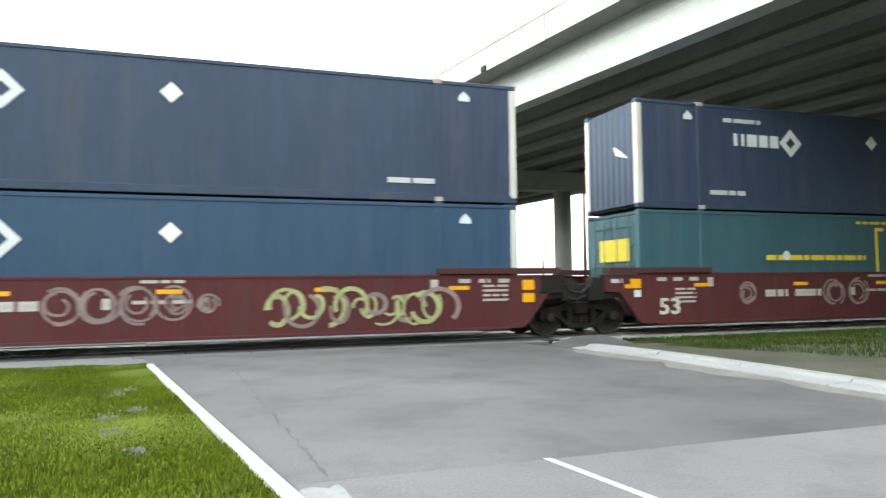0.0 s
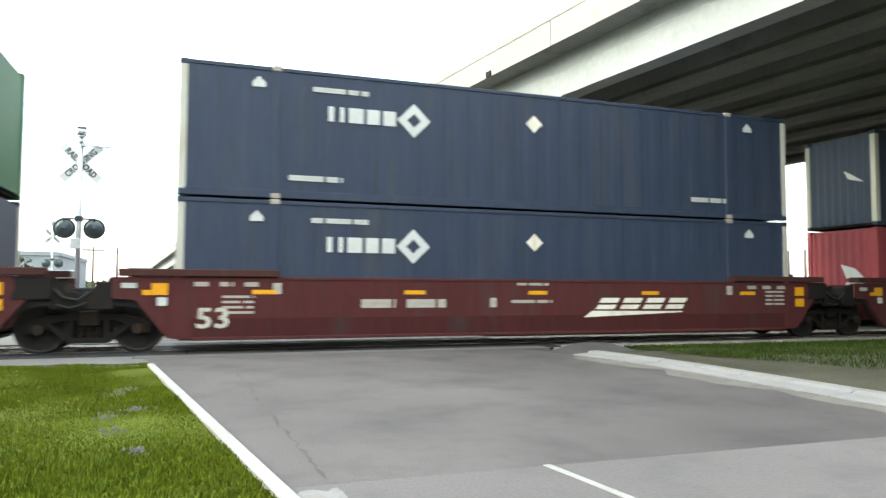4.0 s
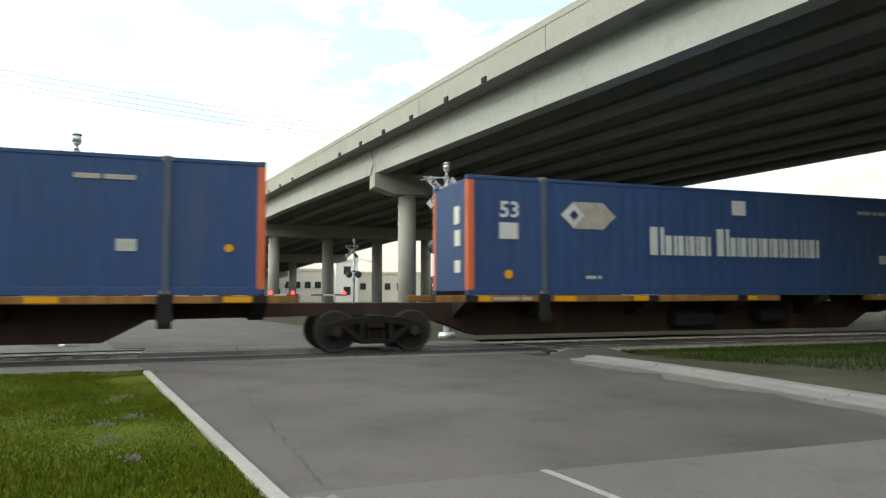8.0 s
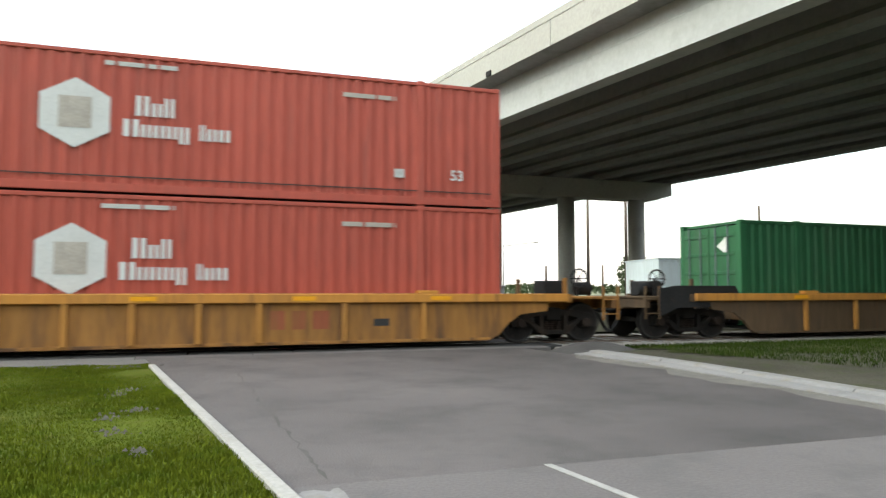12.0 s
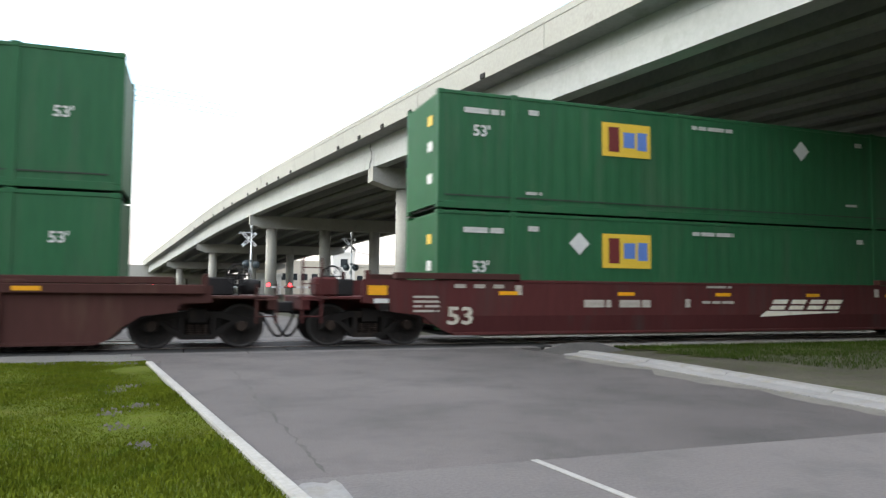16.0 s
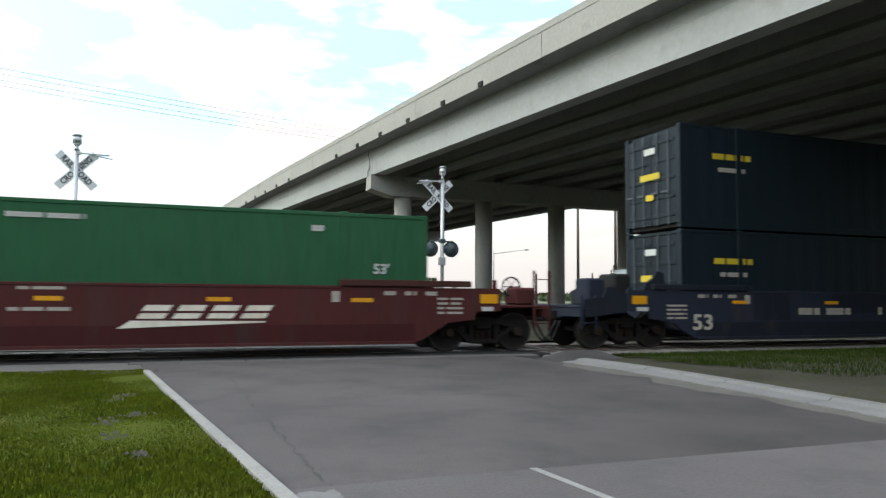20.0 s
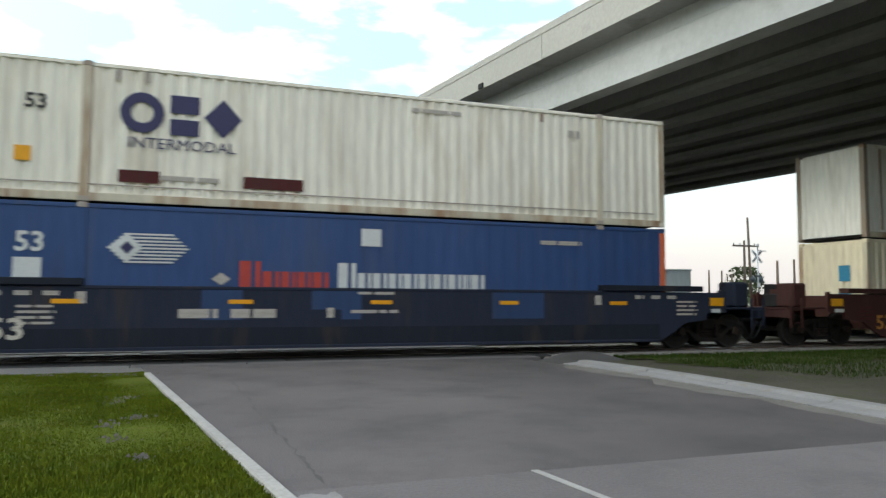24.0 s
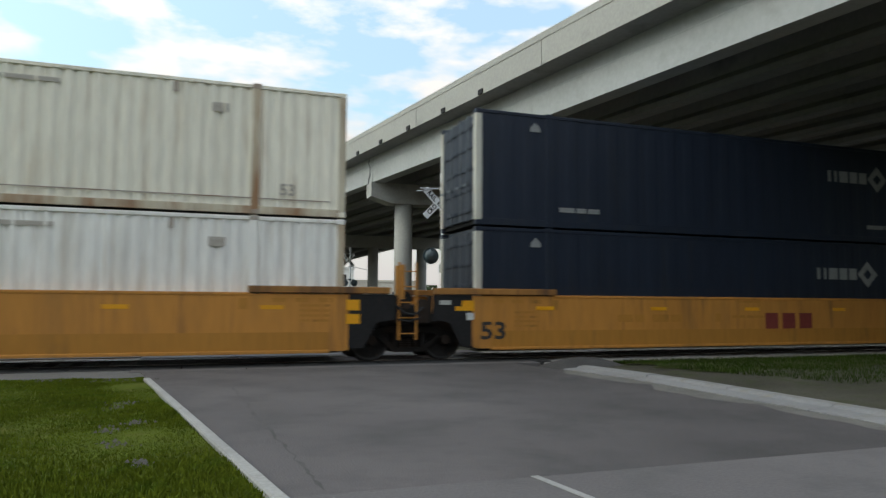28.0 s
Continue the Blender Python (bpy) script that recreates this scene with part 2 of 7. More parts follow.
M_SHOULDER = material("grey_gravel", (0.12, 0.117, 0.11), 0.92, vary=0.2, big=0.7, fine=30, bump=0.6, stain=(0.10, 0.10, 0.09), stain_at=0.6)


# ---- mesh helpers ----
def box(bm, x0, x1, y0, y1, z0, z1, bevel=0.0):
    vs = [bm.verts.new(p) for p in ((x0, y0, z0), (x1, y0, z0), (x1, y1, z0), (x0, y1, z0), (x0, y0, z1), (x1, y0, z1), (x1, y1, z1), (x0, y1, z1))]
    fs = [bm.faces.new([vs[i] for i in q]) for q in ((3, 2, 1, 0), (4, 5, 6, 7), (0, 1, 5, 4), (1, 2, 6, 5), (2, 3, 7, 6), (3, 0, 4, 7))]
    if bevel:
        es = list({e for f in fs for e in f.edges})
        bmesh.ops.bevel(bm, geom=es, offset=bevel, segments=1, affect="EDGES")
    return bm


def prism(bm, pts, lo, hi, axis="y"):
    """Extrudes the outline pts (x, z), or (y, z) along x, between lo and hi."""
    put = (lambda a, b, c: (a, c, b)) if axis == "y" else (lambda a, b, c: (c, a, b)) if axis == "x" else (lambda a, b, c: (a, b, c))
    n = len(pts)
    va, vb = [bm.verts.new(put(a, b, lo)) for a, b in pts], [bm.verts.new(put(a, b, hi)) for a, b in pts]
    bm.faces.new(va), bm.faces.new(vb[::-1])
    for i in range(n):
        bm.faces.new((va[i], vb[i], vb[(i + 1) % n], va[(i + 1) % n]))
    bmesh.ops.recalc_face_normals(bm, faces=bm.faces[:])
    return bm


def rod(bm, a, b, r0, r1=None, n=10):
    """A round bar from a to b."""
    a, b = Vector(a), Vector(b)
    r1 = r0 if r1 is None else r1
    q = (b - a).to_track_quat("Z", "Y")
    ring = lambda c, r: [bm.verts.new(c + q @ Vector((r * math.cos(6.28319 * i / n), r * math.sin(6.28319 * i / n), 0))) for i in range(n)]
    va, vb = ring(a, r0), ring(b, r1)
    bm.faces.new(va[::-1]), bm.faces.new(vb)
    for i in range(n):
        f = bm.faces.new((va[i], va[(i + 1) % n], vb[(i + 1) % n], vb[i]))
        f.smooth = n > 8
    return bm


def tube(bm, pts, r, n=6):
    """A bent round bar through the points."""
    rings = []
    for i, p in enumerate(pts):
        d = (pts[min(i + 1, len(pts) - 1)] - pts[max(i - 1, 0)]).normalized()
        q = d.to_track_quat("Z", "Y")
        rings.append([bm.verts.new(p + q @ Vector((r * math.cos(6.2832 * j / n), r * math.sin(6.2832 * j / n), 0))) for j in range(n)])
    for a, b in zip(rings, rings[1:]):
        for j in range(n):
            bm.faces.new((a[j], a[(j + 1) % n], b[(j + 1) % n], b[j]))
    bm.faces.new(rings[0][::-1]), bm.faces.new(rings[-1])
    return bm


def sweep(bm, path, profile):
    """Carries a profile (offset to the right of the way, height) along a path of (x, y)."""
    rings = []
    for i, (x, y) in enumerate(path):
        a, b = path[max(i - 1, 0)], path[min(i + 1, len(path) - 1)]
        d = Vector((b[0] - a[0], b[1] - a[1])).normalized()
        rings.append([bm.verts.new((x + d.y * o, y - d.x * o, z)) for o, z in profile])
    m = len(profile)
    for p, q in zip(rings, rings[1:]):
        for j in range(m):
            bm.faces.new((p[j], q[j], q[(j + 1) % m], p[(j + 1) % m]))
    bm.faces.new(rings[0]), bm.faces.new(rings[-1][::-1])
    bmesh.ops.recalc_face_normals(bm, faces=bm.faces[:])
    return bm


def mesh_of(name, bm, mat):
    me = bpy.data.meshes.new(name)
    bm.to_mesh(me)
    bm.free()
    me.materials.append(mat)
    return me


SHARED = {}


def shared(key, build, mat):
    """One mesh for all alike parts."""
    if (key, mat.name) not in SHARED:
        SHARED[key, mat.name] = mesh_of(str(key[0]), build(bmesh.new()), mat)
    return SHARED[key, mat.name]


def part(name, bm, mat, parent, label="", at=None):
    """Links a bmesh, or a shared mesh, as one mesh object under a thing or a part."""
    ob = new(name, bm if isinstance(bm, bpy.types.Mesh) else mesh_of(name, bm, mat))
    ob.parent = parent
    if at is not None:
        ob.matrix_basis = at if isinstance(at, Matrix) else pose(*at)
    if label:
        tagged(ob, label)
    return ob


def thing(name, label, category, group="", kind="", at=None, data=None):
    ob = new(name, data)
    if at is not None:
        ob.matrix_basis = at if isinstance(at, Matrix) else pose(*at)
    return tagged(ob, label, category, group, kind)


def lettering(words, size, mat, depth=0.004, sx=1.0):
    """A mesh of words that stands upright in the x-z plane and reads from -y, centred."""
    key = ("letters", words, round(size, 3), round(sx, 2), mat.name)
    if key not in SHARED:
        cu = bpy.data.curves.new("letters", "FONT")
        cu.body, cu.size, cu.align_x, cu.align_y, cu.extrude, cu.resolution_u = words, size, "CENTER", "CENTER", depth / 2, 2
        cu.offset = 0.022 * size if words.startswith("53") else 0.03 * size if "  " in words else 0.0
        ob = bpy.data.objects.new("letters", cu)
        scene.collection.objects.link(ob)
        bpy.context.view_layer.update()
        me = bpy.data.meshes.new_from_object(ob.evaluated_get(bpy.context.evaluated_depsgraph_get()))
        bpy.data.objects.remove(ob)
        me.transform(Matrix.Diagonal((sx, 1, 1, 1)))
        me.transform(pose(0, 0, 0, 90))
        me.materials.clear()
        me.materials.append(mat)
        SHARED[key] = me
    return SHARED[key]


# ---- the lie of the land: the track runs along x, the road and the overpass at AZ to its square ----
AZ = radians(-8.6)
DX, DY = math.sin(AZ), math.cos(AZ)
SLOPE = DX / DY


def left_edge(y):
    return -0.57 + SLOPE * (y + 4.1)


def right_edge(y):
    """The road's edge at the kerb under the overpass."""
    pts = [(-60, 12.5), (-20, 8.4), (-14, 7.62), (-11.3, 7.44), (-9.6, 7.49), (-8.5, 7.53), (-7, 7.56), (-5.5, 7.48), (-4.2, 7.26)]
    if y >= -4.2:
        return 7.26 + SLOPE * (y + 4.2)
    return float(np.interp(y, [p[0] for p in pts], [p[1] for p in pts]))


def grid_sheet(name, label, mat, poly_rows, category, kind="structure", bump=0.0, z=0.0, cols=24):
    """A sheet with a soft uneven face: rows of (y, x from, x to)."""
    bm = bmesh.new()
    prev = None
    for y, xa, xb in poly_rows:
        row = []
        for i in range(cols + 1):
            x = xa + (xb - xa) * i / cols
            row.append(bm.verts.new((x, y, z + bump * noise.noise(Vector((x * 0.9, y * 0.9, 3.1))))))
        if prev:
            for i in range(cols):
                f = bm.faces.new((prev[i], prev[i + 1], row[i + 1], row[i]))
                f.smooth = True
        prev = row
    bmesh.ops.recalc_face_normals(bm, faces=bm.faces[:])
    me = mesh_of(name, bm, mat)
    return thing(name, label, category, kind=kind, data=me)


def steps(a, b, n):
    return [a + (b - a) * i / n for i in range(n + 1)]


# ground to the horizon
grid_sheet("ground", "flat dry grassland and bare earth to the horizon", M_LAND, [(y, -2500, 2500) for y in (-2500, -200, -60, 0, 60, 200, 2500)], "ground", z=-0.16, cols=20)

# road slabs before and beyond the crossing
SEAM = -12.15
bm = bmesh.new()
ys = steps(SEAM, -2.35, 26)
prism(bm, [(left_edge(y), y) for y in ys] + [(right_edge(y), y) for y in ys[::-1]], -0.2, 0.0, "z")
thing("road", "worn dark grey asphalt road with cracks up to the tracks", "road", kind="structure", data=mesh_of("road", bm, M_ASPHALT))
bm = bmesh.new()
ys = steps(-60, SEAM - 0.012, 30)
prism(bm, [(left_edge(y), y) for y in ys] + [(right_edge(y), y) for y in ys[::-1]], -0.2, 0.002, "z")
thing("road_apron", "lighter grey concrete paving slab of the road", "road", kind="structure", data=mesh_of("road_apron", bm, M_APRON))
bm = bmesh.new()
ys = steps(2.35, 220, 40)
prism(bm, [(left_edge(y) - 0.2, y) for y in ys] + [(right_edge(y), y) for y in ys[::-1]], -0.2, 0.0, "z")
thing("road_beyond", "grey asphalt road leading on beyond the crossing", "road", kind="structure", data=mesh_of("road_beyond", bm, M_ASPHALT))

# crossing panels between and beside the rails
cross = thing("crossing_surface", "worn grey concrete crossing panels between the rails", "crossing", kind="structure", at=(0, 0, 0))
for ya, yb in ((-2.33, -1.86), (-0.64, 0.64), (0.83, 2.33)):
    for i in range(4):
        x0 = -1.05 + i * 2.2
        b2 = bmesh.new()
        box(b2, x0 + 0.006, x0 + 2.194, ya, yb, -0.18, -0.002, 0.012)
        part("panel", b2, M_APRON, cross)

# black rubber strip that also carries the painted shade under the train
for i in range(7):
    x0 = -6.4 + i * 2.1
    b2 = bmesh.new()
    box(b2, x0 + 0.005, x0 + 2.095, -1.85, -0.83, -0.16, -0.006, 0.015)
    part("rubber_panel", b2, M_SHADE_RUBBER, cross, "black rubber panel beside the rail")
# gravelled shoulder between the lawn, the road and the rails
bm = bmesh.new()
prism(bm, [(-30, -3.75), (left_edge(-3.75) - 0.02, -3.75), (left_edge(-3.0) + 0.05, -2.36), (-1.06, -2.34), (-1.06, -1.87), (-7.5, -1.87), (-30, -2.2)], -0.2, -0.012, "z")
thing("shoulder", "grey gravelled shoulder between lawn and rails", "road shoulder", kind="structure", data=mesh_of("shoulder", bm, M_SHOULDER))

bm = bmesh.new()
prism(bm, [(-40, 1.9), (-1.07, 1.9), (-1.2, 6.8), (-40, 7.6)], -0.2, -0.012, "z")
thing("shoulder", "grey gravelled shoulder beyond the rails", "road shoulder", kind="structure", data=mesh_of("shoulder", bm, M_SHOULDER))
M_PATCH = material("patching_asphalt", (0.042, 0.040, 0.039), 0.95, vary=0.3, big=1.5, fine=40, bump=0.6)
# a hump of dark asphalt where the kerb ends, and long cracks in the paving
bm = bmesh.new()
for i, (r, z) in enumerate(((0.0, 0.19), (0.35, 0.16), (0.65, 0.08), (1.0, -0.03))):
    ring = [bm.verts.new((8.28 + 1.05 * r * math.cos(6.2832 * j / 18), -3.35 + 0.85 * r * math.sin(6.2832 * j / 18), z)) for j in range(18)] if i else [bm.verts.new((8.28, -3.35, z))]
    if i == 1:
        for j in range(18):
            bm.faces.new((prev[0], ring[j], ring[(j + 1) % 18]))
    elif i:
        for j in range(18):
            bm.faces.new((prev[j], ring[j], ring[(j + 1) % 18], prev[(j + 1) % 18]))
    prev = ring
for f in bm.faces:
    f.smooth = True
thing("asphalt_hump", "low hump of dark grey asphalt at the kerb end", "asphalt", kind="structure", data=mesh_of("asphalt_hump", bm, M_PATCH))
M_CRACK = material("crack_filler", (0.062, 0.059, 0.056), 0.95, vary=0.2, big=2, fine=20, bump=0)
rgc = random.Random(21)
for pts, w in ((((0.68, -5.2), (0.76, -7.2), (0.80, -8.5), (0.86, -10.0), (0.93, -11.3), (0.97, -12.14)), 0.085), (((3.4, -2.6), (3.35, -5.0), (3.6, -7.5), (3.5, -9.4)), 0.012), (((2.6, -6.2), (3.3, -6.35), (4.4, -6.2), (5.4, -6.5)), 0.014), (((5.2, -3.0), (5.6, -6.0), (5.9, -9.0), (6.2, -12.1)), 0.01)):
    left, right = [], []
    for (xa, ya), (xb, yb) in zip(pts, pts[1:]):
        for k in range(8):
            t = k / 8
            x, y = xa + (xb - xa) * t + 0.025 * rgc.uniform(-1, 1), ya + (yb - ya) * t
            ww = w * (0.06 + 0.26 * rgc.random() ** 2)
            across = abs(xb - xa) > abs(yb - ya)
            left.append((x, y + ww) if across else (x - ww, y))
            right.append((x, y - ww) if across else (x + ww, y))
    bm = bmesh.new()
    va = [bm.verts.new((x, y, 0.0035)) for x, y in left]
    vb = [bm.verts.new((x, y, 0.0035)) for x, y in right]
    for i in range(len(va) - 1):
        bm.faces.new((va[i], va[i + 1], vb[i + 1], vb[i]))
    bmesh.ops.recalc_face_normals(bm, faces=bm.faces[:])
    thing("road_crack", "dark hairline crack in the asphalt", "crack", "cracks in the road", "structure", data=mesh_of("road_crack", bm, M_CRACK))

# kerbs
bm = bmesh.new()
sweep(bm, [(left_edge(y), y) for y in steps(-40, -4.05, 30)], [(0.0, -0.15), (0.0, 0.045), (-0.015, 0.055), (-0.095, 0.055), (-0.11, 0.04), (-0.11, -0.15)])
thing("kerb_1", "low pale concrete kerb along the lawn", "kerb", kind="structure", data=mesh_of("kerb_1", bm, M_KERB))
kerb_2 = thing("kerb_2", "pale concrete gutter kerb under the overpass, worn at its end", "kerb", kind="structure", at=(0, 0, 0))
ys = steps(-4.25, -30, 13)
for ya, yb in zip(ys, ys[1:]):
    b2 = bmesh.new()
    sweep(b2, [(right_edge(y), y) for y in (ya - 0.008, (ya + yb) / 2, yb + 0.008)], [(0.02, -0.15), (0.02, 0.02), (-0.02, 0.03), (-0.34, 0.04), (-0.40, 0.075), (-0.60, 0.08), (-0.64, 0.06), (-0.64, -0.15)])
    part("kerb_stone", b2, M_GUTTER, kerb_2)

# sand washed up along the gutter
M_SAND = material("washed_sand", (0.105, 0.098, 0.089), 0.95, vary=0.25, big=1.2, fine=30, bump=0.4, stain=(0.075, 0.071, 0.066), stain_at=0.5, soft_stain=0.2)
for ya, yb, wide in ((-4.4, -7.2, 0.75), (-6.9, -9.6, 0.85), (-9.3, -11.9, 0.55)):
    bm = bmesh.new()
    inner, outer = [], []
    for i, y in enumerate(steps(ya, yb, 22)):
        k = math.sin(math.pi * i / 22) ** 0.6
        outer.append((right_edge(y) - 0.022, y))
        inner.append((right_edge(y) - 0.03 - wide * k * (0.6 + 0.4 * noise.noise(Vector((y * 1.7, wide * 9, 0)))), y))
    va = [bm.verts.new((x, y, 0.006)) for x, y in outer]
    vb = [bm.verts.new((x, y, 0.0015)) for x, y in inner]
    for i in range(22):
        bm.faces.new((va[i], va[i + 1], vb[i + 1], vb[i]))
    bmesh.ops.recalc_face_normals(bm, faces=bm.faces[:])
    thing("sand_deposit", "pale sand washed up along the gutter kerb", "sand", "sand along the gutter", "structure", data=mesh_of("sand_deposit", bm, M_SAND))

# lane line and the small pad by the left kerb
bm = bmesh.new()
prism(bm, [(2.55, SEAM), (2.615, SEAM), (2.615 + 0.115 * 4.6, SEAM - 4.6), (2.55 + 0.115 * 4.6, SEAM - 4.6)], 0.003, 0.007, "z")
thing("lane_line", "worn white painted lane line", "road marking", kind="structure", data=mesh_of("lane_line", bm, M_LINE))
bm = bmesh.new()
prism(bm, [(0.70, -12.40), (0.74, -12.32), (0.82, -12.30), (0.86, -12.33), (0.91, -12.37), (0.95, -12.31), (0.98, -12.30), (1.0, -12.40), (1.01, -12.9), (0.77, -12.9)], 0.003, 0.014, "z")
thing("concrete_patch", "pale concrete patch beside the kerb", "road patch", kind="structure", data=mesh_of("concrete_patch", bm, M_GUTTER))

# lawn, verge, gravel and dirt
lawn_rows = [(y, -60 if i else -60, left_edge(y) - 0.115) for i, y in enumerate(steps(-40, -3.55, 70))]
grid_sheet("lawn", "green lawn with bare gravelly spots", M_SOD, lawn_rows, "lawn", bump=0.03, z=0.0, cols=150)
grid_sheet("grass_strip", "strip of rough grass beside the ballast", M_ROUGHSOD, [(y, 9.1 + 0.4 * (-3 - y) + 0.25 * math.sin(y * 9), 90) for y in steps(-5.3, -2.9, 24)], "grass", bump=0.05, z=0.0, cols=120)
grid_sheet("dirt_lot", "bare brown dirt and gravel under the overpass", M_DIRT, [(y, right_edge(y) + 0.64, 90) for y in steps(-40, -2.9, 64)], "dirt", bump=0.05, z=-0.012, cols=120)
grid_sheet("dirt_beyond", "bare dirt and gravel beyond the tracks", M_DIRT, [(y, right_edge(y) + 0.05, 140) for y in steps(2.9, 130, 40)], "dirt", bump=0.05, z=-0.05, cols=60)
grid_sheet("verge_beyond", "rough grass beyond the tracks", M_SOD, [(y, -140, left_edge(y) - 0.25) for y in steps(2.9, 130, 40)], "grass", bump=0.05, z=-0.05, cols=60)


def blade_field(name, label, count, seed, place, height, mat=M_BLADE):
    """Grass blades as one mesh of thin bent triangles."""
    rg = np.random.RandomState(seed)
    xs, ys, hs = place(rg, count)
    k = len(xs)
    a = rg.rand(k) * 6.2832
    w = 0.004 + 0.005 * rg.rand(k)
    h = height * hs * (0.5 + rg.rand(k))
    lean = (rg.rand(k) - 0.5) * 1.6
    v = np.zeros((k, 4, 3))
    dx, dy = np.cos(a), np.sin(a)
    v[:, 0] = np.stack([xs - dx * w, ys - dy * w, np.full(k, -0.02)], 1)
    v[:, 1] = np.stack([xs + dx * w, ys + dy * w, np.full(k, -0.02)], 1)
    v[:, 2] = np.stack([xs + dx * w * 0.7 - dy * h * lean * 0.4, ys + dy * w * 0.7 + dx * h * lean * 0.4, h * 0.65], 1)
    v[:, 3] = np.stack([xs - dy * h * lean, ys + dx * h * lean, h], 1)
    me = bpy.data.meshes.new(name)
    base = np.arange(k) * 4
    faces = np.concatenate([np.stack([base, base + 1, base + 2], 1), np.stack([base, base + 2, base + 3], 1)])
    me.from_pydata(v.reshape(-1, 3).tolist(), [], faces.tolist())
    me.materials.append(mat)
    return thing(name, label, "grass", kind="stuff", data=me)


# bare gravelly spots in the lawn: centre and half extents
BARE = ((-1.13, -3.95, 0.5, 0.2), (-2.15, -3.7, 0.4, 0.12), (-0.75, -6.95, 0.22, 0.25), (-0.84, -7.35, 0.16, 0.3), (-0.76, -9.0, 0.12, 0.2), (-0.63, -9.8, 0.16, 0.28), (-0.33, -10.75, 0.07, 0.12), (-0.51, -8.6, 0.12, 0.12))


def lawn_place(rg, n):
    y = -3.5 - 11.5 * rg.rand(n) ** 1.15
    x = left_edge(y) - 0.06 - 6.0 * rg.rand(n) ** 1.2
    patch = np.array([noise.noise(Vector((a * 1.1, b * 0.8, 0.7))) for a, b in zip(x, y)])
    keep = np.ones(n, bool)
    for cx, cy, rx, ry in BARE:
        keep &= ~((((x - cx) / rx) ** 2 + ((y - cy) / ry) ** 2 < 0.5 + 0.5 * rg.rand(n)) & (rg.rand(n) < 0.8))
    h = np.clip(0.75 + patch, 0.3, 1.5)
    return x[keep], y[keep], h[keep]


def near_place(rg, n):
    y = -14.5 - 10 * rg.rand(n)
    x = left_edge(y) - 0.06 - 8.0 * rg.rand(n)
    return x, y, 0.6 + 0.5 * rg.rand(n)


def strip_place(rg, n):
    y = -2.95 - 5.0 * rg.rand(n) ** 2.3
    x = 9.3 + 0.35 * (-3 - y) + 16 * rg.rand(n) ** 1.2
    return x, y, 0.45 + 0.5 * rg.rand(n)


M_PEBBLE = material("grey_pebbles", (0.095, 0.088, 0.076), 0.95, vary=0.3, big=3, fine=30, bump=0.2)
rgs = np.random.RandomState(4)
bm = bmesh.new()
for i in range(300):
    cx, cy, rx, ry = BARE[i % len(BARE)]
    x, y = cx + 0.6 * rx * rgs.randn(), cy + 0.6 * ry * rgs.randn()
    s = 0.006 + 0.018 * rgs.rand() ** 2
    t4 = [bm.verts.new((x + s * p, y + s * q, 0.02 + s * r)) for p, q, r in ((-1, -0.7, -0.5), (1, -0.6, -0.5), (0.1, 1, -0.5), (0.1, 0.1, 0.6))]
    for q in ((0, 1, 3), (1, 2, 3), (2, 0, 3)):
        bm.faces.new([t4[j] for j in q])
thing("lawn_gravel", "scattered grey gravel in the lawn", "stones", kind="stuff", data=mesh_of("lawn_gravel", bm, M_PEBBLE))
blade_field("lawn_grass", "short bright green grass blades on the lawn", 190000, 5, lawn_place, 0.030)
blade_field("near_grass", "short green grass blades round the standing place", 60000, 15, near_place, 0.030)
blade_field("strip_grass", "rough green grass along the ballast", 26000, 6, strip_place, 0.075, M_ROUGHBLADE)

# ---- the track ----
bm = bmesh.new()
for xa, xb in ((-160, -1.07), (8.1, 260)):
    prism(bm, [(-3.3, -0.17), (-2.3, -0.06), (-1.5, -0.03), (1.5, -0.03), (2.3, -0.06), (3.3, -0.17)], xa, xb, "x")
thing("ballast_bed", "grey crushed stone ballast under the track", "ballast", kind="structure", data=mesh_of("ballast_bed", bm, M_BALLAST))
bm = bmesh.new()
rg = np.random.RandomState(9)
for i in range(5200):
    side = rg.rand() < 0.55
    x = -1.3 - 9 * rg.rand() if side else 7.7 + 15 * rg.rand()
    y = -1.0 - 2.6 * rg.rand() if rg.rand() < 0.8 else -0.6 + 1.2 * rg.rand()
    s = 0.018 + 0.028 * rg.rand()
    z = -0.04 - 0.05 * max(0, abs(y) - 1.5)
    t4 = [bm.verts.new((x + s * a, y + s * b, z + s * c)) for a, b, c in ((-1, -0.7, -0.5), (1, -0.6, -0.5), (0.1, 1, -0.5), (0.2 * rg.rand(), 0.1, 0.9))]
    for q in ((0, 1, 3), (1, 2, 3), (2, 0, 3)):
        bm.faces.new([t4[j] for j in q])
thing("ballast_stones", "loose grey ballast stones beside the rails", "stones", kind="stuff", data=mesh_of("ballast_stones", bm, M_BALLAST))
track = thing("railway_track", "single standard-gauge track with worn bright rails", "railway track", kind="structure", at=(0, 0, 0))
for sy in (-1, 1):
    c = sy * 0.755
    bm = bmesh.new()
    prism(bm, [(c - 0.075, -0.172), (c + 0.075, -0.172), (c + 0.075, -0.16), (c + 0.012, -0.14), (c + 0.012, -0.045), (c + 0.036, -0.035), (c + 0.036, -0.004), (c - 0.036, -0.004), (c - 0.036, -0.035), (c - 0.012, -0.045), (c - 0.012, -0.14), (c - 0.075, -0.16)], -160, 260, "x")
    r = part("rail", bm, M_RAILSIDE, track)
    bm = bmesh.new()
    box(bm, -160, 260, c - 0.032, c + 0.032, -0.003, 0.0)
    part("rail_head", bm, M_RAIL, r, "bright polished running surface")
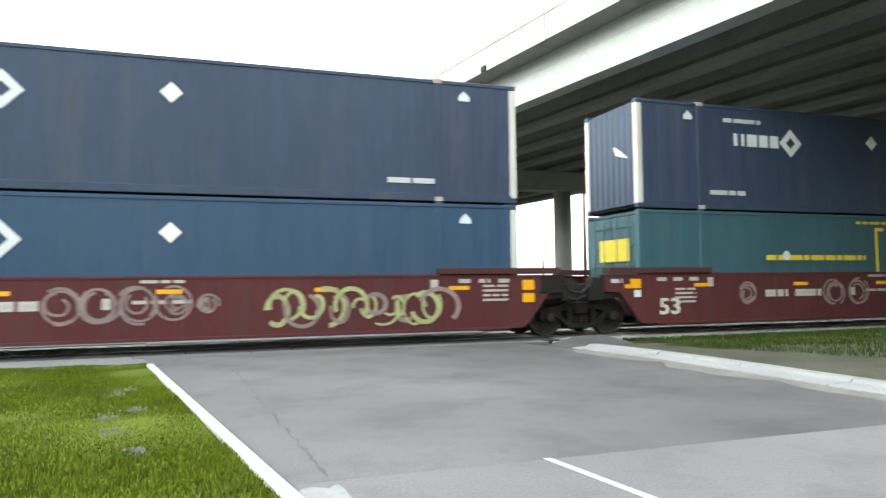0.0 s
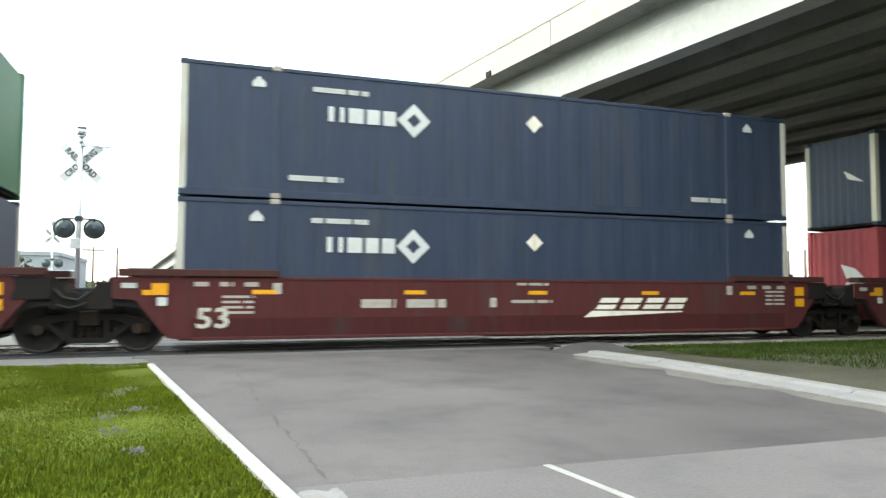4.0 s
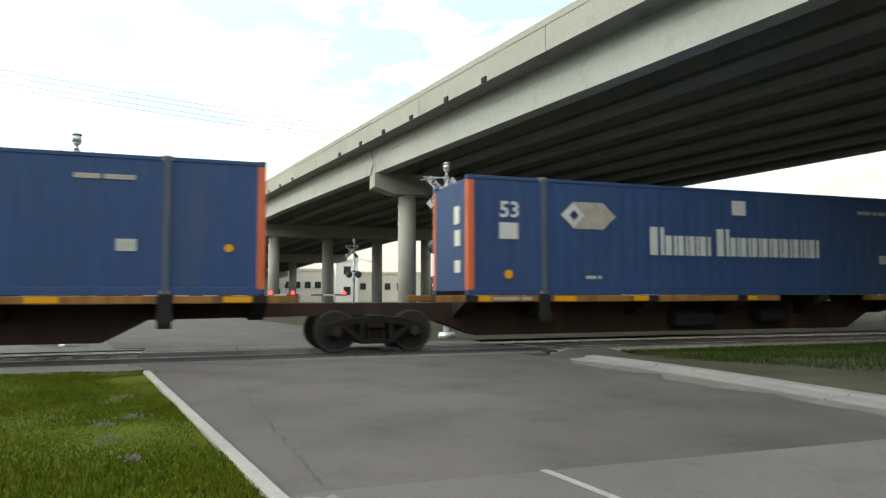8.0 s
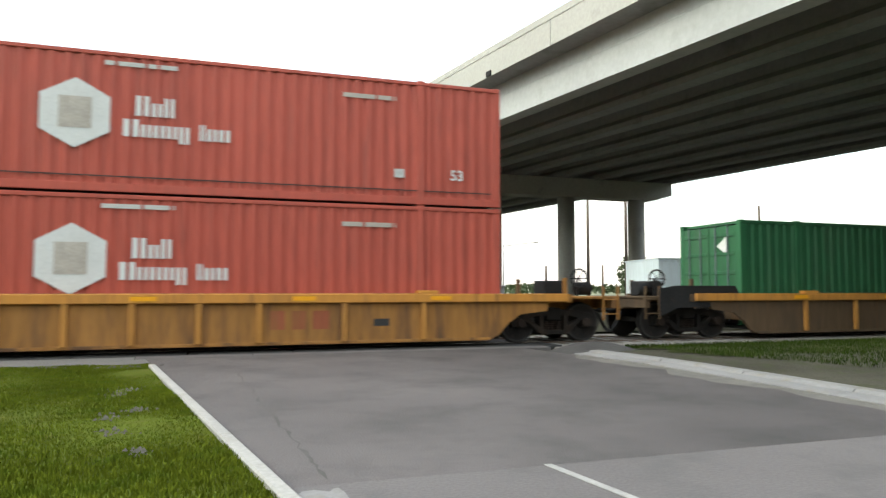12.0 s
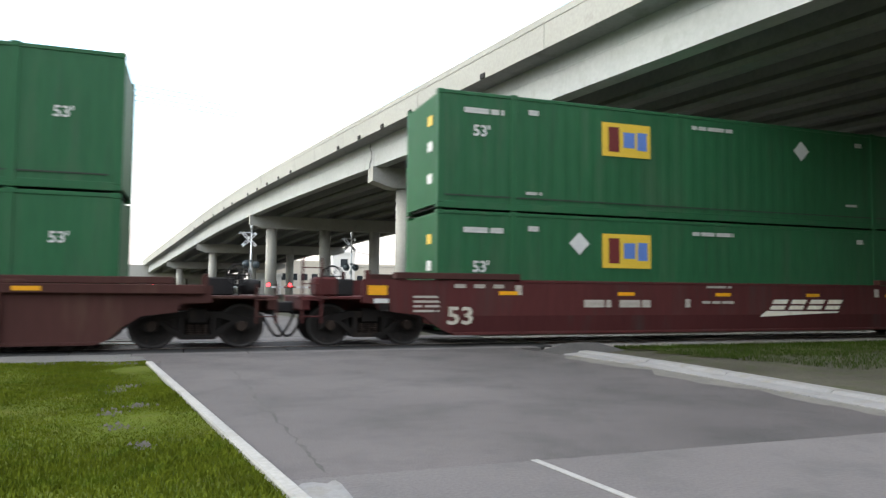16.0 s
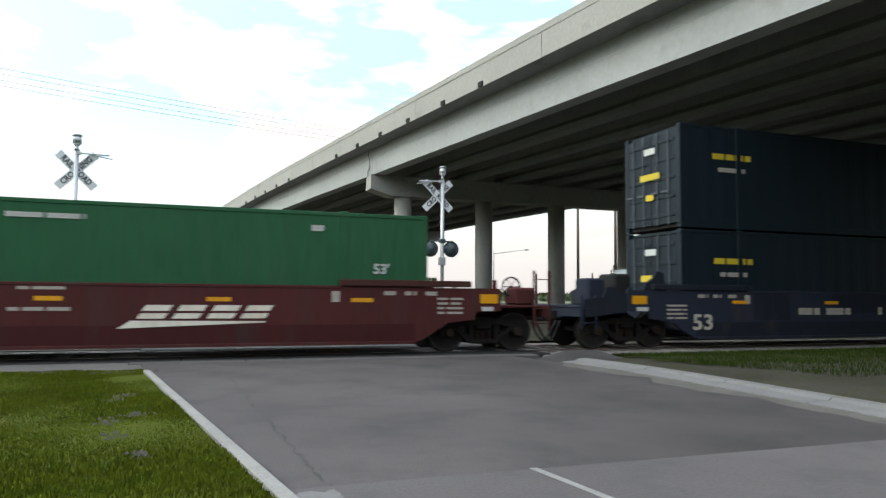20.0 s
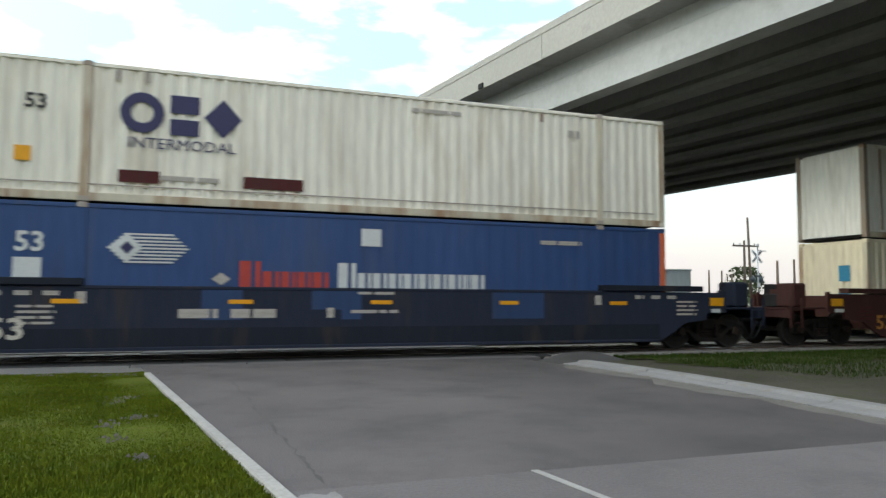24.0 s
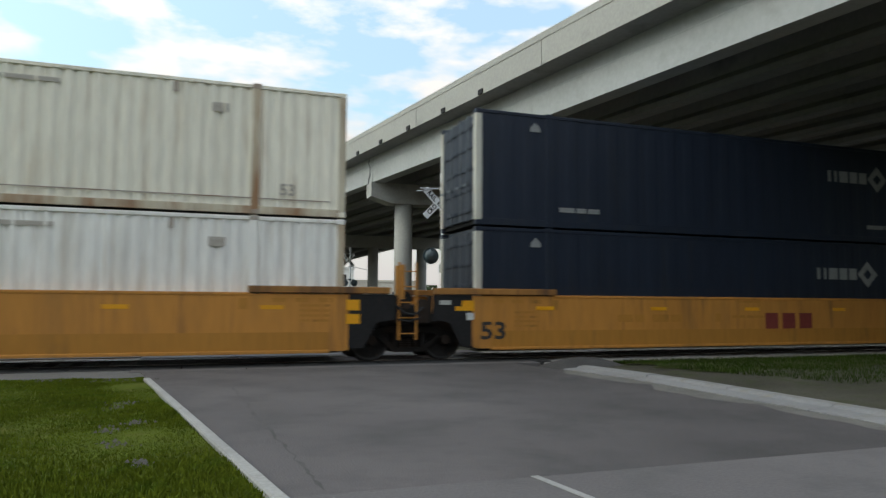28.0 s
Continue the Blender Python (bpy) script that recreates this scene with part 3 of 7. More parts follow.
tie = shared(("tie",), lambda b: box(b, -0.115, 0.115, -1.3, 1.3, -0.19, -0.012, 0.012), M_TIE)
for i in range(120):
    x = -22 + i * 0.52
    if not -1.2 < x < 7.7:
        part("tie", tie, M_TIE, track, at=(x, 0, -0.004))

# ---- the overpass ----
P1 = Vector((9.69, 22.61))
NX, NY = DY, -DX


def deck_drop(s):
    """How far the deck has come down s metres along, past its crest."""
    return 0.0 if s < 12 else 0.00055 * (s - 12) ** 2 if s < 56 else 1.065 + 0.0484 * (s - 56)


def on_bridge(s, o, z):
    return (P1.x + DX * s + NX * o, P1.y + DY * s + NY * o, z - deck_drop(s))


def bridge_run(name, profile, s0, s1, mat, parent, label="", n=12):
    """A profile (offset, height) carried along the deck's curve."""
    bm = bmesh.new()
    rings = [[bm.verts.new(on_bridge(s, o, z)) for o, z in profile] for s in steps(s0, s1, n)]
    m = len(profile)
    for p, q in zip(rings, rings[1:]):
        for j in range(m):
            bm.faces.new((p[j], q[j], q[(j + 1) % m], p[(j + 1) % m]))
    bm.faces.new(rings[0]), bm.faces.new(rings[-1][::-1])
    bmesh.ops.recalc_face_normals(bm, faces=bm.faces[:])
    return part(name, bm, mat, parent, label)


SPAN, WIDE = 30.2, 19.6
bridge = thing("overpass", "long concrete girder overpass above the tracks", "bridge", kind="structure", at=(0, 0, 0))
S_A, S_B = -91.0, 120.8
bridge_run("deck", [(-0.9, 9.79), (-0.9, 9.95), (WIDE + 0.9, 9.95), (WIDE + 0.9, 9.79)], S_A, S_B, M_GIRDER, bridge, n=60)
for side in (0, 1):
    f = (lambda o: o) if not side else (lambda o: WIDE - o)
    for k in range(21):
        s0, s1 = S_A + 2.53 + k * SPAN / 3 + 0.015, S_A + 2.53 + (k + 1) * SPAN / 3 - 0.015
        bridge_run("parapet", [(f(-0.92), 9.78), (f(-0.92), 10.95), (f(-0.70), 10.95), (f(-0.62), 10.3), (f(-0.5), 9.96), (f(-0.5), 9.953), (f(-0.89), 9.953), (f(-0.89), 9.78)], s0, s1, M_CONC, bridge, "pale weathered concrete traffic barrier", n=4)
GIRD = 8
for k in range(7):
    s0, s1 = S_A + k * SPAN + 0.03, S_A + (k + 1) * SPAN - 0.03
    for g in range(GIRD):
        c = 0.33 + g * (WIDE - 0.66) / (GIRD - 1)
        prof = [(c - 0.33, 8.29), (c + 0.33, 8.29), (c + 0.33, 8.5), (c + 0.11, 8.74), (c + 0.11, 9.36), (c + 0.3, 9.52), (c + 0.3, 9.786), (c - 0.3, 9.786), (c - 0.3, 9.52), (c - 0.11, 9.36), (c - 0.11, 8.74), (c - 0.33, 8.5)]
        if g == 0:
            prof = [(c - 0.33, 8.29), (c + 0.33, 8.29), (c + 0.33, 8.5), (c + 0.11, 8.74), (c + 0.11, 9.36), (c + 0.3, 9.52), (c + 0.3, 9.786), (c - 0.29, 9.786), (c - 0.29, 9.30), (c - 0.33, 9.24)]
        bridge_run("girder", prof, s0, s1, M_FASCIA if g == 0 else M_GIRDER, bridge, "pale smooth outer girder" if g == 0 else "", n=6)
    # a slightly proud coping along the top of the outer barrier
    bridge_run("barrier_ledge", [(-0.94, 10.70), (-0.94, 10.95), (-0.915, 10.95), (-0.915, 10.70)], s0, s1, M_CONC, bridge)
# drain brackets under the barrier
SCUPPERS = (-13.9, -10.7, -7.1, -3.7, -0.4, 3.1, 13.4, 16.8, 20.3, 23.7, 27.2, 34, 38, 44, 50, 57)
for s in SCUPPERS:
    bm = bmesh.new()
    x, y, z = on_bridge(s, -0.93, 9.895)
    box(bm, -0.05, 0.05, -0.17, 0.17, -0.105, 0.105, 0.01)
    part("scupper", bm, M_BLACK, bridge, "dark drain opening", at=(x, y, z, 0, 0, math.degrees(-AZ)))
# joint downpipe at the pier
bm = bmesh.new()
tube(bm, [Vector(on_bridge(*q)) for q in ((0.1, -0.02, 9.7), (0.1, -0.06, 9.45), (-0.12, -0.06, 9.2), (-0.12, -0.06, 8.75), (0.12, -0.06, 8.5), (0.12, -0.06, 8.25))], 0.035)
part("downpipe", bm, M_GIRDER, bridge)

for k in range(-2, 5):
    px, py, pz = on_bridge(k * SPAN, 0, 8.40)
    pier = thing("bridge_pier", "concrete bridge pier with round columns and a long cap beam", "bridge pier", "overpass piers", "structure", at=(px, py, 0))
    top = pz
    bm = bmesh.new()
    L = 19.7
    prism(bm, [(-0.05, top - 0.92), (-0.05, top - 0.12), (L, top - 0.12), (L, top - 0.92), (L - 1.3, top - 1.28), (1.1, top - 1.28)], -0.6, 0.6)
    part("cap_beam", bm, M_CONC, pier)
    for c in (2.05, 7.2, 12.2, 17.35):
        bm = bmesh.new()
        rod(bm, (c, 0, -0.3), (c, 0, top - 1.275), 0.53, n=28)
        part("column", bm, M_CONC, pier)
# embankment behind the last pier
bm = bmesh.new()
prism(bm, [(on_bridge(120.8, -0.9, 0)[1], -0.3), (on_bridge(120.8, -0.9, 0)[1], 9.9 - deck_drop(120.8)), (on_bridge(190, 0, 0)[1], 9.9 - deck_drop(190)), (on_bridge(190, 0, 0)[1], -0.3)], on_bridge(150, -0.9, 0)[0], on_bridge(150, WIDE + 0.9, 0)[0], "x")
thing("retaining_wall", "pale concrete retaining wall of the bridge ramp", "retaining wall", kind="structure", data=mesh_of("retaining_wall", bm, M_CONC))

# ---- the train ----
# distance run by the train, metres at seconds
RUN = [(0, 0.07), (2, 27.24), (4, 54.60), (6, 82.12), (8, 109.76), (10, 137.37), (12, 164.79), (14, 192.13), (16, 219.45), (18, 246.85), (20, 274.39), (22, 302.02), (24, 329.71), (26, 357.46), (28, 385.30)]
# where the front end of each load stands at the start
LEADS = [-8.60, 11.02, 34.69, 54.22, 73.77, 95.13, 115.97, 134.62, 155.58, 178.89, 201.90, 224.95, 244.27, 263.55, 286.97, 306.31, 325.60, 349.08, 372.45, 391.83]
MOVING, ROLLING = [], []
LONG, TALL, HALF = 16.154, 2.896, 1.295


def paint(name, color, **kw):
    return material(name, color, kw.pop("rough", 0.5), vary=kw.pop("vary", 0.14), big=kw.pop("big", 0.5), fine=kw.pop("fine", 9), bump=kw.pop("bump", 0.06), streak=True, spec=kw.pop("spec", 0.3), **kw)


M_NAVY = paint("navy_paint", (0.030, 0.043, 0.074), stain=(0.05, 0.058, 0.072), stain_at=0.52, soft_stain=0.25, drip=(0.03, 0.034, 0.042))
# The same navy with the shade under the overpass painted in.
M_NAVY_SHADED = paint("shaded_navy_paint", (0.011, 0.017, 0.031), stain=(0.02, 0.026, 0.036), stain_at=0.54, soft_stain=0.25, drip=(0.014, 0.017, 0.024))
M_NAVY2 = paint("mid_blue_paint", (0.026, 0.058, 0.100), stain=(0.05, 0.066, 0.09), stain_at=0.52, soft_stain=0.25, drip=(0.03, 0.045, 0.062))
M_TEAL = paint("dark_teal_paint", (0.035, 0.085, 0.098), stain=(0.06, 0.09, 0.09))
# Dark teal taken near black for the shade under the bridge.
M_DKTEAL = paint("shaded_teal_paint", (0.006, 0.014, 0.021), stain=(0.014, 0.02, 0.024))
M_GREEN = paint("green_paint", (0.018, 0.100, 0.042), spec=0.22, stain=(0.045, 0.105, 0.055), stain_at=0.52, soft_stain=0.25, drip=(0.03, 0.085, 0.045))
M_BLUE = paint("blue_paint", (0.030, 0.068, 0.172), stain=(0.06, 0.08, 0.14), stain_at=0.52, soft_stain=0.25, drip=(0.035, 0.055, 0.12))
M_ORANGE = paint("orange_paint", (0.62, 0.14, 0.055))
M_RED = paint("red_orange_paint", (0.42, 0.082, 0.055), stain=(0.36, 0.085, 0.06), stain_at=0.52, soft_stain=0.25, drip=(0.24, 0.055, 0.04))
M_MAROON = paint("dull_red_paint", (0.30, 0.045, 0.055), stain=(0.2, 0.05, 0.05))
M_CREAM = paint("cream_paint", (0.80, 0.75, 0.63), stain=(0.60, 0.52, 0.40), stain_at=0.52, soft_stain=0.25, drip=(0.58, 0.48, 0.36))
M_OFFWHITE = paint("off_white_paint", (0.80, 0.775, 0.725), stain=(0.62, 0.57, 0.49), stain_at=0.52, soft_stain=0.25, drip=(0.58, 0.50, 0.40))
M_BEIGE = paint("beige_paint", (0.73, 0.65, 0.49), stain=(0.52, 0.43, 0.29), stain_at=0.54, soft_stain=0.25, drip=(0.54, 0.43, 0.28))
M_RUSTRIB = paint("rusty_rib", (0.36, 0.31, 0.26), stain=(0.26, 0.15, 0.09), stain_at=0.5)
M_CARBROWN = paint("red_brown_car_paint", (0.082, 0.022, 0.021), rough=0.75, spec=0.15, stain=(0.07, 0.04, 0.035), stain_at=0.52, soft_stain=0.25, drip=(0.055, 0.03, 0.026))
M_CARDARK = paint("dark_brown_car_paint", (0.064, 0.026, 0.022), rough=0.78, spec=0.15, stain=(0.09, 0.05, 0.035), stain_at=0.58)
M_CARNAVY = paint("navy_car_paint", (0.021, 0.026, 0.043), rough=0.75, spec=0.18, stain=(0.05, 0.04, 0.035), stain_at=0.58)
M_CARYELLOW = paint("yellow_ochre_car_paint", (0.50, 0.215, 0.042), rough=0.65, stain=(0.30, 0.14, 0.04), stain_at=0.52, soft_stain=0.25, drip=(0.20, 0.09, 0.035))
M_CAROLD = paint("rusty_ochre_car_paint", (0.32, 0.145, 0.038), rough=0.75, vary=0.25, stain=(0.12, 0.06, 0.03), stain_at=0.48, drip=(0.07, 0.04, 0.028))
M_REDFADE = paint("faded_red_marking", (0.30, 0.085, 0.04), rough=0.75, stain=(0.26, 0.12, 0.04), stain_at=0.48)
M_CAROLD2 = paint("rusty_brown_panel", (0.10, 0.062, 0.034), rough=0.8, vary=0.25, stain=(0.06, 0.04, 0.028), stain_at=0.5, soft_stain=0.25, drip=(0.15, 0.07, 0.03))
M_CARY2 = paint("ochre_lower_paint", (0.42, 0.185, 0.03), rough=0.7, stain=(0.2, 0.10, 0.03), stain_at=0.56)
M_CARB2 = paint("red_brown_lower_paint", (0.060, 0.015, 0.0145), rough=0.78, spec=0.15, stain=(0.05, 0.03, 0.027), stain_at=0.56)
M_CARBLUE = paint("dull_blue_car_paint", (0.024, 0.050, 0.118), rough=0.65, stain=(0.04, 0.05, 0.08), stain_at=0.56)
M_CARN2 = paint("navy_lower_paint", (0.015, 0.018, 0.027), rough=0.78, spec=0.18, stain=(0.04, 0.034, 0.03), stain_at=0.56)
M_TRUCK = paint("brown_black_truck", (0.017, 0.0145, 0.013), rough=0.88, spec=0.15, stain=(0.04, 0.028, 0.021), stain_at=0.54)
M_SPRING = paint("rusty_spring_steel", (0.035, 0.025, 0.020), rough=0.85, spec=0.15, stain=(0.06, 0.035, 0.025), stain_at=0.55)
M_BEAM = paint("rusty_dark_beam", (0.042, 0.026, 0.021), rough=0.85, spec=0.2, stain=(0.07, 0.04, 0.028), stain_at=0.5)
M_LOCKROD = paint("dull_grey_lock_rod", (0.10, 0.115, 0.13), rough=0.6)
M_POSTGREY = paint("dirty_grey_post", (0.085, 0.10, 0.135), rough=0.7)
M_OLDRIB = paint("ochre_rib_paint", (0.40, 0.18, 0.04), rough=0.7, vary=0.2, stain=(0.2, 0.09, 0.035), stain_at=0.55)
M_WHITE = material("stencil_white", (0.58, 0.585, 0.56), 0.6, vary=0.12, big=2, fine=20, bump=0)
M_DULL = material("dull_white_stencil", (0.46, 0.46, 0.43), 0.7, vary=0.25, big=3, fine=20, bump=0)
M_POSTCREAM = paint("cream_post_paint", (0.52, 0.50, 0.43), stain=(0.34, 0.24, 0.15), stain_at=0.56, soft_stain=0.2, drip=(0.36, 0.27, 0.19))
M_CREAMRUST = paint("rust_streaked_cream", (0.56, 0.50, 0.38), stain=(0.30, 0.16, 0.08), stain_at=0.46, soft_stain=0.2, drip=(0.22, 0.11, 0.06))
M_SHADEMARK = material("shaded_stencil", (0.22, 0.225, 0.22), 0.7, vary=0.25, big=3, fine=20, bump=0)
M_FADED = material("faded_stencil", (0.40, 0.36, 0.31), 0.7, vary=0.25, big=3, fine=20, bump=0)
M_YREFL = material("yellow_reflector", (0.75, 0.33, 0.01), 0.4, vary=0.1, bump=0)
M_GOLD = material("gold_panel", (0.70, 0.46, 0.05), 0.5, vary=0.08, bump=0)
M_YLOGO = material("yellow_marking", (0.62, 0.46, 0.03), 0.55, vary=0.12, bump=0)
M_DKRED = material("dark_red_marking", (0.14, 0.02, 0.02), 0.6, vary=0.1, bump=0)
M_LTBLUE = material("light_blue_marking", (0.10, 0.20, 0.50), 0.5, vary=0.12, bump=0)
M_CYAN = material("sea_blue_marking", (0.012, 0.20, 0.34), 0.5, vary=0.15, bump=0)
M_NAVYMARK = material("navy_marking", (0.03, 0.028, 0.085), 0.5, vary=0.15, bump=0)
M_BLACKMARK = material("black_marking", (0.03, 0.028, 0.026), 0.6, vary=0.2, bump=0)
M_REDMARK = material("red_marking", (0.20, 0.035, 0.028), 0.6, vary=0.15, bump=0)
M_OLDNUM = material("worn_cream_stencil", (0.50, 0.46, 0.38), 0.7, vary=0.25, big=4, fine=20, bump=0, stain=(0.25, 0.2, 0.16), stain_at=0.55)
M_REDNAME = material("scarlet_marking", (0.42, 0.05, 0.035), 0.6, vary=0.15, bump=0)
M_GRAFF = material("faded_graffiti", (0.30, 0.31, 0.13), 0.7, vary=0.25, big=3, fine=14, bump=0)
M_GRAFF2 = material("pale_graffiti", (0.21, 0.15, 0.13), 0.7, vary=0.25, big=3, fine=14, bump=0)
M_HOSE = material("rubber_hose", (0.015, 0.015, 0.015), 0.7, vary=0.1, bump=0)


def quad_mark(name, x0, x1, z0, z1, mat, parent, y=-HALF, label="", skew=0.0):
    """A flat marking, painted on, 4 mm proud of the face at y."""
    bm = bmesh.new()
    prism(bm, [(x0, z0), (x1, z0), (x1 + skew, z1), (x0 + skew, z1)], y - 0.006, y - 0.001)
    return part(name, bm, mat, parent, label)


def shape_mark(name, pts, mat, parent, y=-HALF, label=""):
    bm = bmesh.new()
    prism(bm, pts, y - 0.007, y - 0.001)
    return part(name, bm, mat, parent, label)


def ring_mark(name, cx, cz, r0, r1, mat, parent, a0=0.0, a1=6.2832, n=22, sides=0, y=-HALF, sx=1.0):
    """A ring, or a part of one, painted flat."""
    bm = bmesh.new()
    full = abs(a1 - a0 - 6.2832) < 0.01
    ring = []
    for i in range(n if full else n + 1):
        a = a0 + (a1 - a0) * i / n
        ring.append([bm.verts.new((cx + sx * r * math.cos(a), yy, cz + r * math.sin(a))) for r, yy in ((r0, y - 0.008), (r1, y - 0.008), (r1, y - 0.001), (r0, y - 0.001))])
    for i in range(n):
        p, q = ring[i], ring[(i + 1) % len(ring)]
        for j in range(4):
            bm.faces.new((p[j], q[j], q[(j + 1) % 4], p[(j + 1) % 4]))
    bmesh.ops.recalc_face_normals(bm, faces=bm.faces[:])
    return part(name, bm, mat, parent)


def words_bar(x, z, w, h, mat, parent, rg, y=-HALF):
    """An unreadable line of small writing as plain bars."""
    mat = M_DULL if mat is M_WHITE else mat
    me = shared(("marking",), lambda b: prism(b, [(0, 0), (1, 0), (1, 1), (0, 1)], -0.005, -0.001), mat)
    at = x
    while at < x + w - 0.05:
        step = min(0.22 + 0.6 * rg.random(), x + w - at)
        part("marking", me, mat, parent, at=Matrix.Translation((at, y, z)) @ Matrix.Diagonal((max(0.04, step - 0.06), 1, h, 1)))
        at += step


def wave(length, pitch, depth, flat=0.34):
    """The outline of a corrugated panel: (along, out)."""
    n = max(1, round(length / pitch))
    p, pts = length / n, []
    for i in range(n):
        a = i * p
        pts += [(a, 0.0), (a + flat * p, 0.0), (a + 0.5 * p, -depth), (a + (0.5 + flat) * p, -depth)]
    return pts + [(length, 0.0)]


def panel_mesh(bm, pts, y, out, z0, z1, thick=0.03):
    """A standing sheet along x; out is -1 where it faces -y."""
    rows = []
    for a, d in pts:
        rows.append([bm.verts.new((a, y + out * d, z)) for z in (z0, z1)])
    for p, q in zip(rows, rows[1:]):
        bm.faces.new((p[0], q[0], q[1], p[1]))
    ya = y - out * thick * 2.5
    b = [bm.verts.new((x, ya, z)) for x, z in ((pts[0][0], z0), (pts[-1][0], z0), (pts[-1][0], z1), (pts[0][0], z1))]
    bm.faces.new(b)
    bmesh.ops.recalc_face_normals(bm, faces=bm.faces[:])
    return bm


def container(u, tier, base, mat, label, style="fine", post=None, decals=None, doors=False, length=LONG, dx=0.0):
    """A domestic freight container; its front end is at x = 0, its floor at z = 0."""
    c = thing("freight_container", label, "container", "containers on the train", at=(0, 0, 0))
    post = post or mat
    seed = random.Random(u * 7 + tier)
    L, H = length, TALL
    edge = M_CREAMRUST if mat in (M_CREAM, M_BEIGE, M_OFFWHITE) else mat
    post = edge if post is mat else post
    c0 = 0.16
    pitch, depth = {"fine": (0.40, 0.007), "smooth": (0.62, 0.008), "ribbed": (0.283, 0.036), "posts": (0.62, 0.006)}[style]
    for out, nm in ((-1, "side_panel"), (1, "side_panel")):
        me = shared(("side_panel", style, L, out), lambda b: panel_mesh(b, [(x + c0, d) for x, d in wave(L - 2 * c0, pitch, depth)], out * (HALF - 0.012), out, 0.17, H - 0.10), mat)
        part("side_panel", me, mat, c)
    if style == "posts":
        me = shared(("rib",), lambda b: prism(b, [(-0.055, 0.0), (0.055, 0.0), (0.04, -0.03), (-0.04, -0.03)], 0.24, H - 0.14, "z"), M_RUSTRIB)
        for i in range(25):
            x = 0.68 + i * 0.6115
            if abs(x - 2.0) > 0.25 and abs(x - L + 2.0) > 0.25:
                part("rib", me, M_RUSTRIB, c, at=(x, -HALF + 0.016, 0))
    part("roof", shared(("roof", L), lambda b: panel_mesh_roof(b, L, H), mat), mat, c)
    part("floor_frame", shared(("floor_frame", L), lambda b: box(b, 0.1, L - 0.1, -HALF + 0.05, HALF - 0.05, 0.03, 0.16), M_BLACK), M_BLACK, c)
    for sy in (-1, 1):
        ya, yb = sorted((sy * (HALF - 0.07), sy * (HALF + 0.002)))
        part("bottom_rail", shared(("bottom_rail", L, sy), lambda b: box(b, 0.14, L - 0.14, ya, yb, 0.0, 0.17, 0.008), edge), mat, c)
        part("top_rail", shared(("top_rail", L, sy), lambda b: box(b, 0.14, L - 0.14, ya, yb, H - 0.10, H - 0.012, 0.01), mat), mat, c)
        for x in (0.0, L - 0.17):
            part("corner_post", shared(("corner_post", sy), lambda b: box(b, 0, 0.17, sy * HALF - 0.085 - sy * 0.085, sy * HALF + 0.085 - sy * 0.085, 0.12, H - 0.12, 0.012), post), post, c, at=(x, 0, 0))
        for x in (0.0, L - 0.18):
            for z in (0.0, H - 0.12):
                part("corner_casting", shared(("corner_casting", sy), lambda b: box(b, 0, 0.18, min(sy * (HALF - 0.16), sy * (HALF + 0.003)), max(sy * (HALF - 0.16), sy * (HALF + 0.003)), 0, 0.12, 0.012), mat if style != "posts" else M_RUSTRIB), mat, c, at=(x, 0, z))
        for x in (1.93, L - 2.10):
            me = shared(("lifting_post", sy), lambda b: box(b, 0, 0.17, min(sy * (HALF - 0.1), sy * (HALF + 0.014)), max(sy * (HALF - 0.1), sy * (HALF + 0.014)), -0.01, H + 0.012, 0.01), M_RUSTRIB if style == "posts" else M_CREAMRUST if mat in (M_CREAM, M_BEIGE) else mat)
            part("lifting_post", me, mat, c, at=(x, 0, 0))
            if sy < 0:
                for z in (-0.012, H - 0.10):
                    part("post_casting", shared(("post_casting",), lambda b: box(b, -0.015, 0.185, -HALF - 0.02, -HALF + 0.1, 0, 0.115, 0.012), M_RUSTRIB if mat in (M_NAVY, M_CREAM, M_BEIGE, M_OFFWHITE, M_BLUE) else mat), mat, c, at=(x, 0, z))
    # the end that leads and the end that trails
    if doors:
        for sy in (-1, 1):
            d = part("door", shared(("door", sy), lambda b: box(b, -0.005, 0.05, min(0.015 * sy, sy * 1.12), max(0.015 * sy, sy * 1.12), 0.14, H - 0.14, 0.008), mat), mat, c, at=(0.015, 0, 0))
            for i in range(5):
                part("door_rib", shared(("door_rib", sy), lambda b: box(b, -0.03, 0.0, min(0.09 * sy, sy * 1.06), max(0.09 * sy, sy * 1.06), -0.05, 0.05, 0.012), mat), mat, d, at=(-0.004, 0, 0.38 + i * 0.53))
            for k in (0.32, 0.82):
                part("lock_rod", shared(("lock_rod", sy, k), lambda b: rod(b, (-0.05, sy * k, 0.1), (-0.05, sy * k, H - 0.1), 0.018, n=8), M_RUSTRIB if mat is M_CREAM else M_LOCKROD), M_LOCKROD, d)
                part("lock_handle", shared(("lock_handle", sy, k), lambda b: box(b, -0.08, -0.045, sy * k - 0.02, sy * k + 0.28, 1.02, 1.07, 0.006), M_RUSTRIB if mat is M_CREAM else M_LOCKROD), M_LOCKROD, d)
    else:
        part("front_wall", shared(("front_wall", style), lambda b: end_wall(b, H), mat), mat, c)
    part("rear_wall", shared(("rear_wall",), lambda b: box(b, L - 0.07, L - 0.02, -HALF + 0.16, HALF - 0.16, 0.1, H - 0.1), mat), mat, c)
    if decals:
        decals(c, seed)
    MOVING.append((c, LEADS[u] + dx, base))
    return c


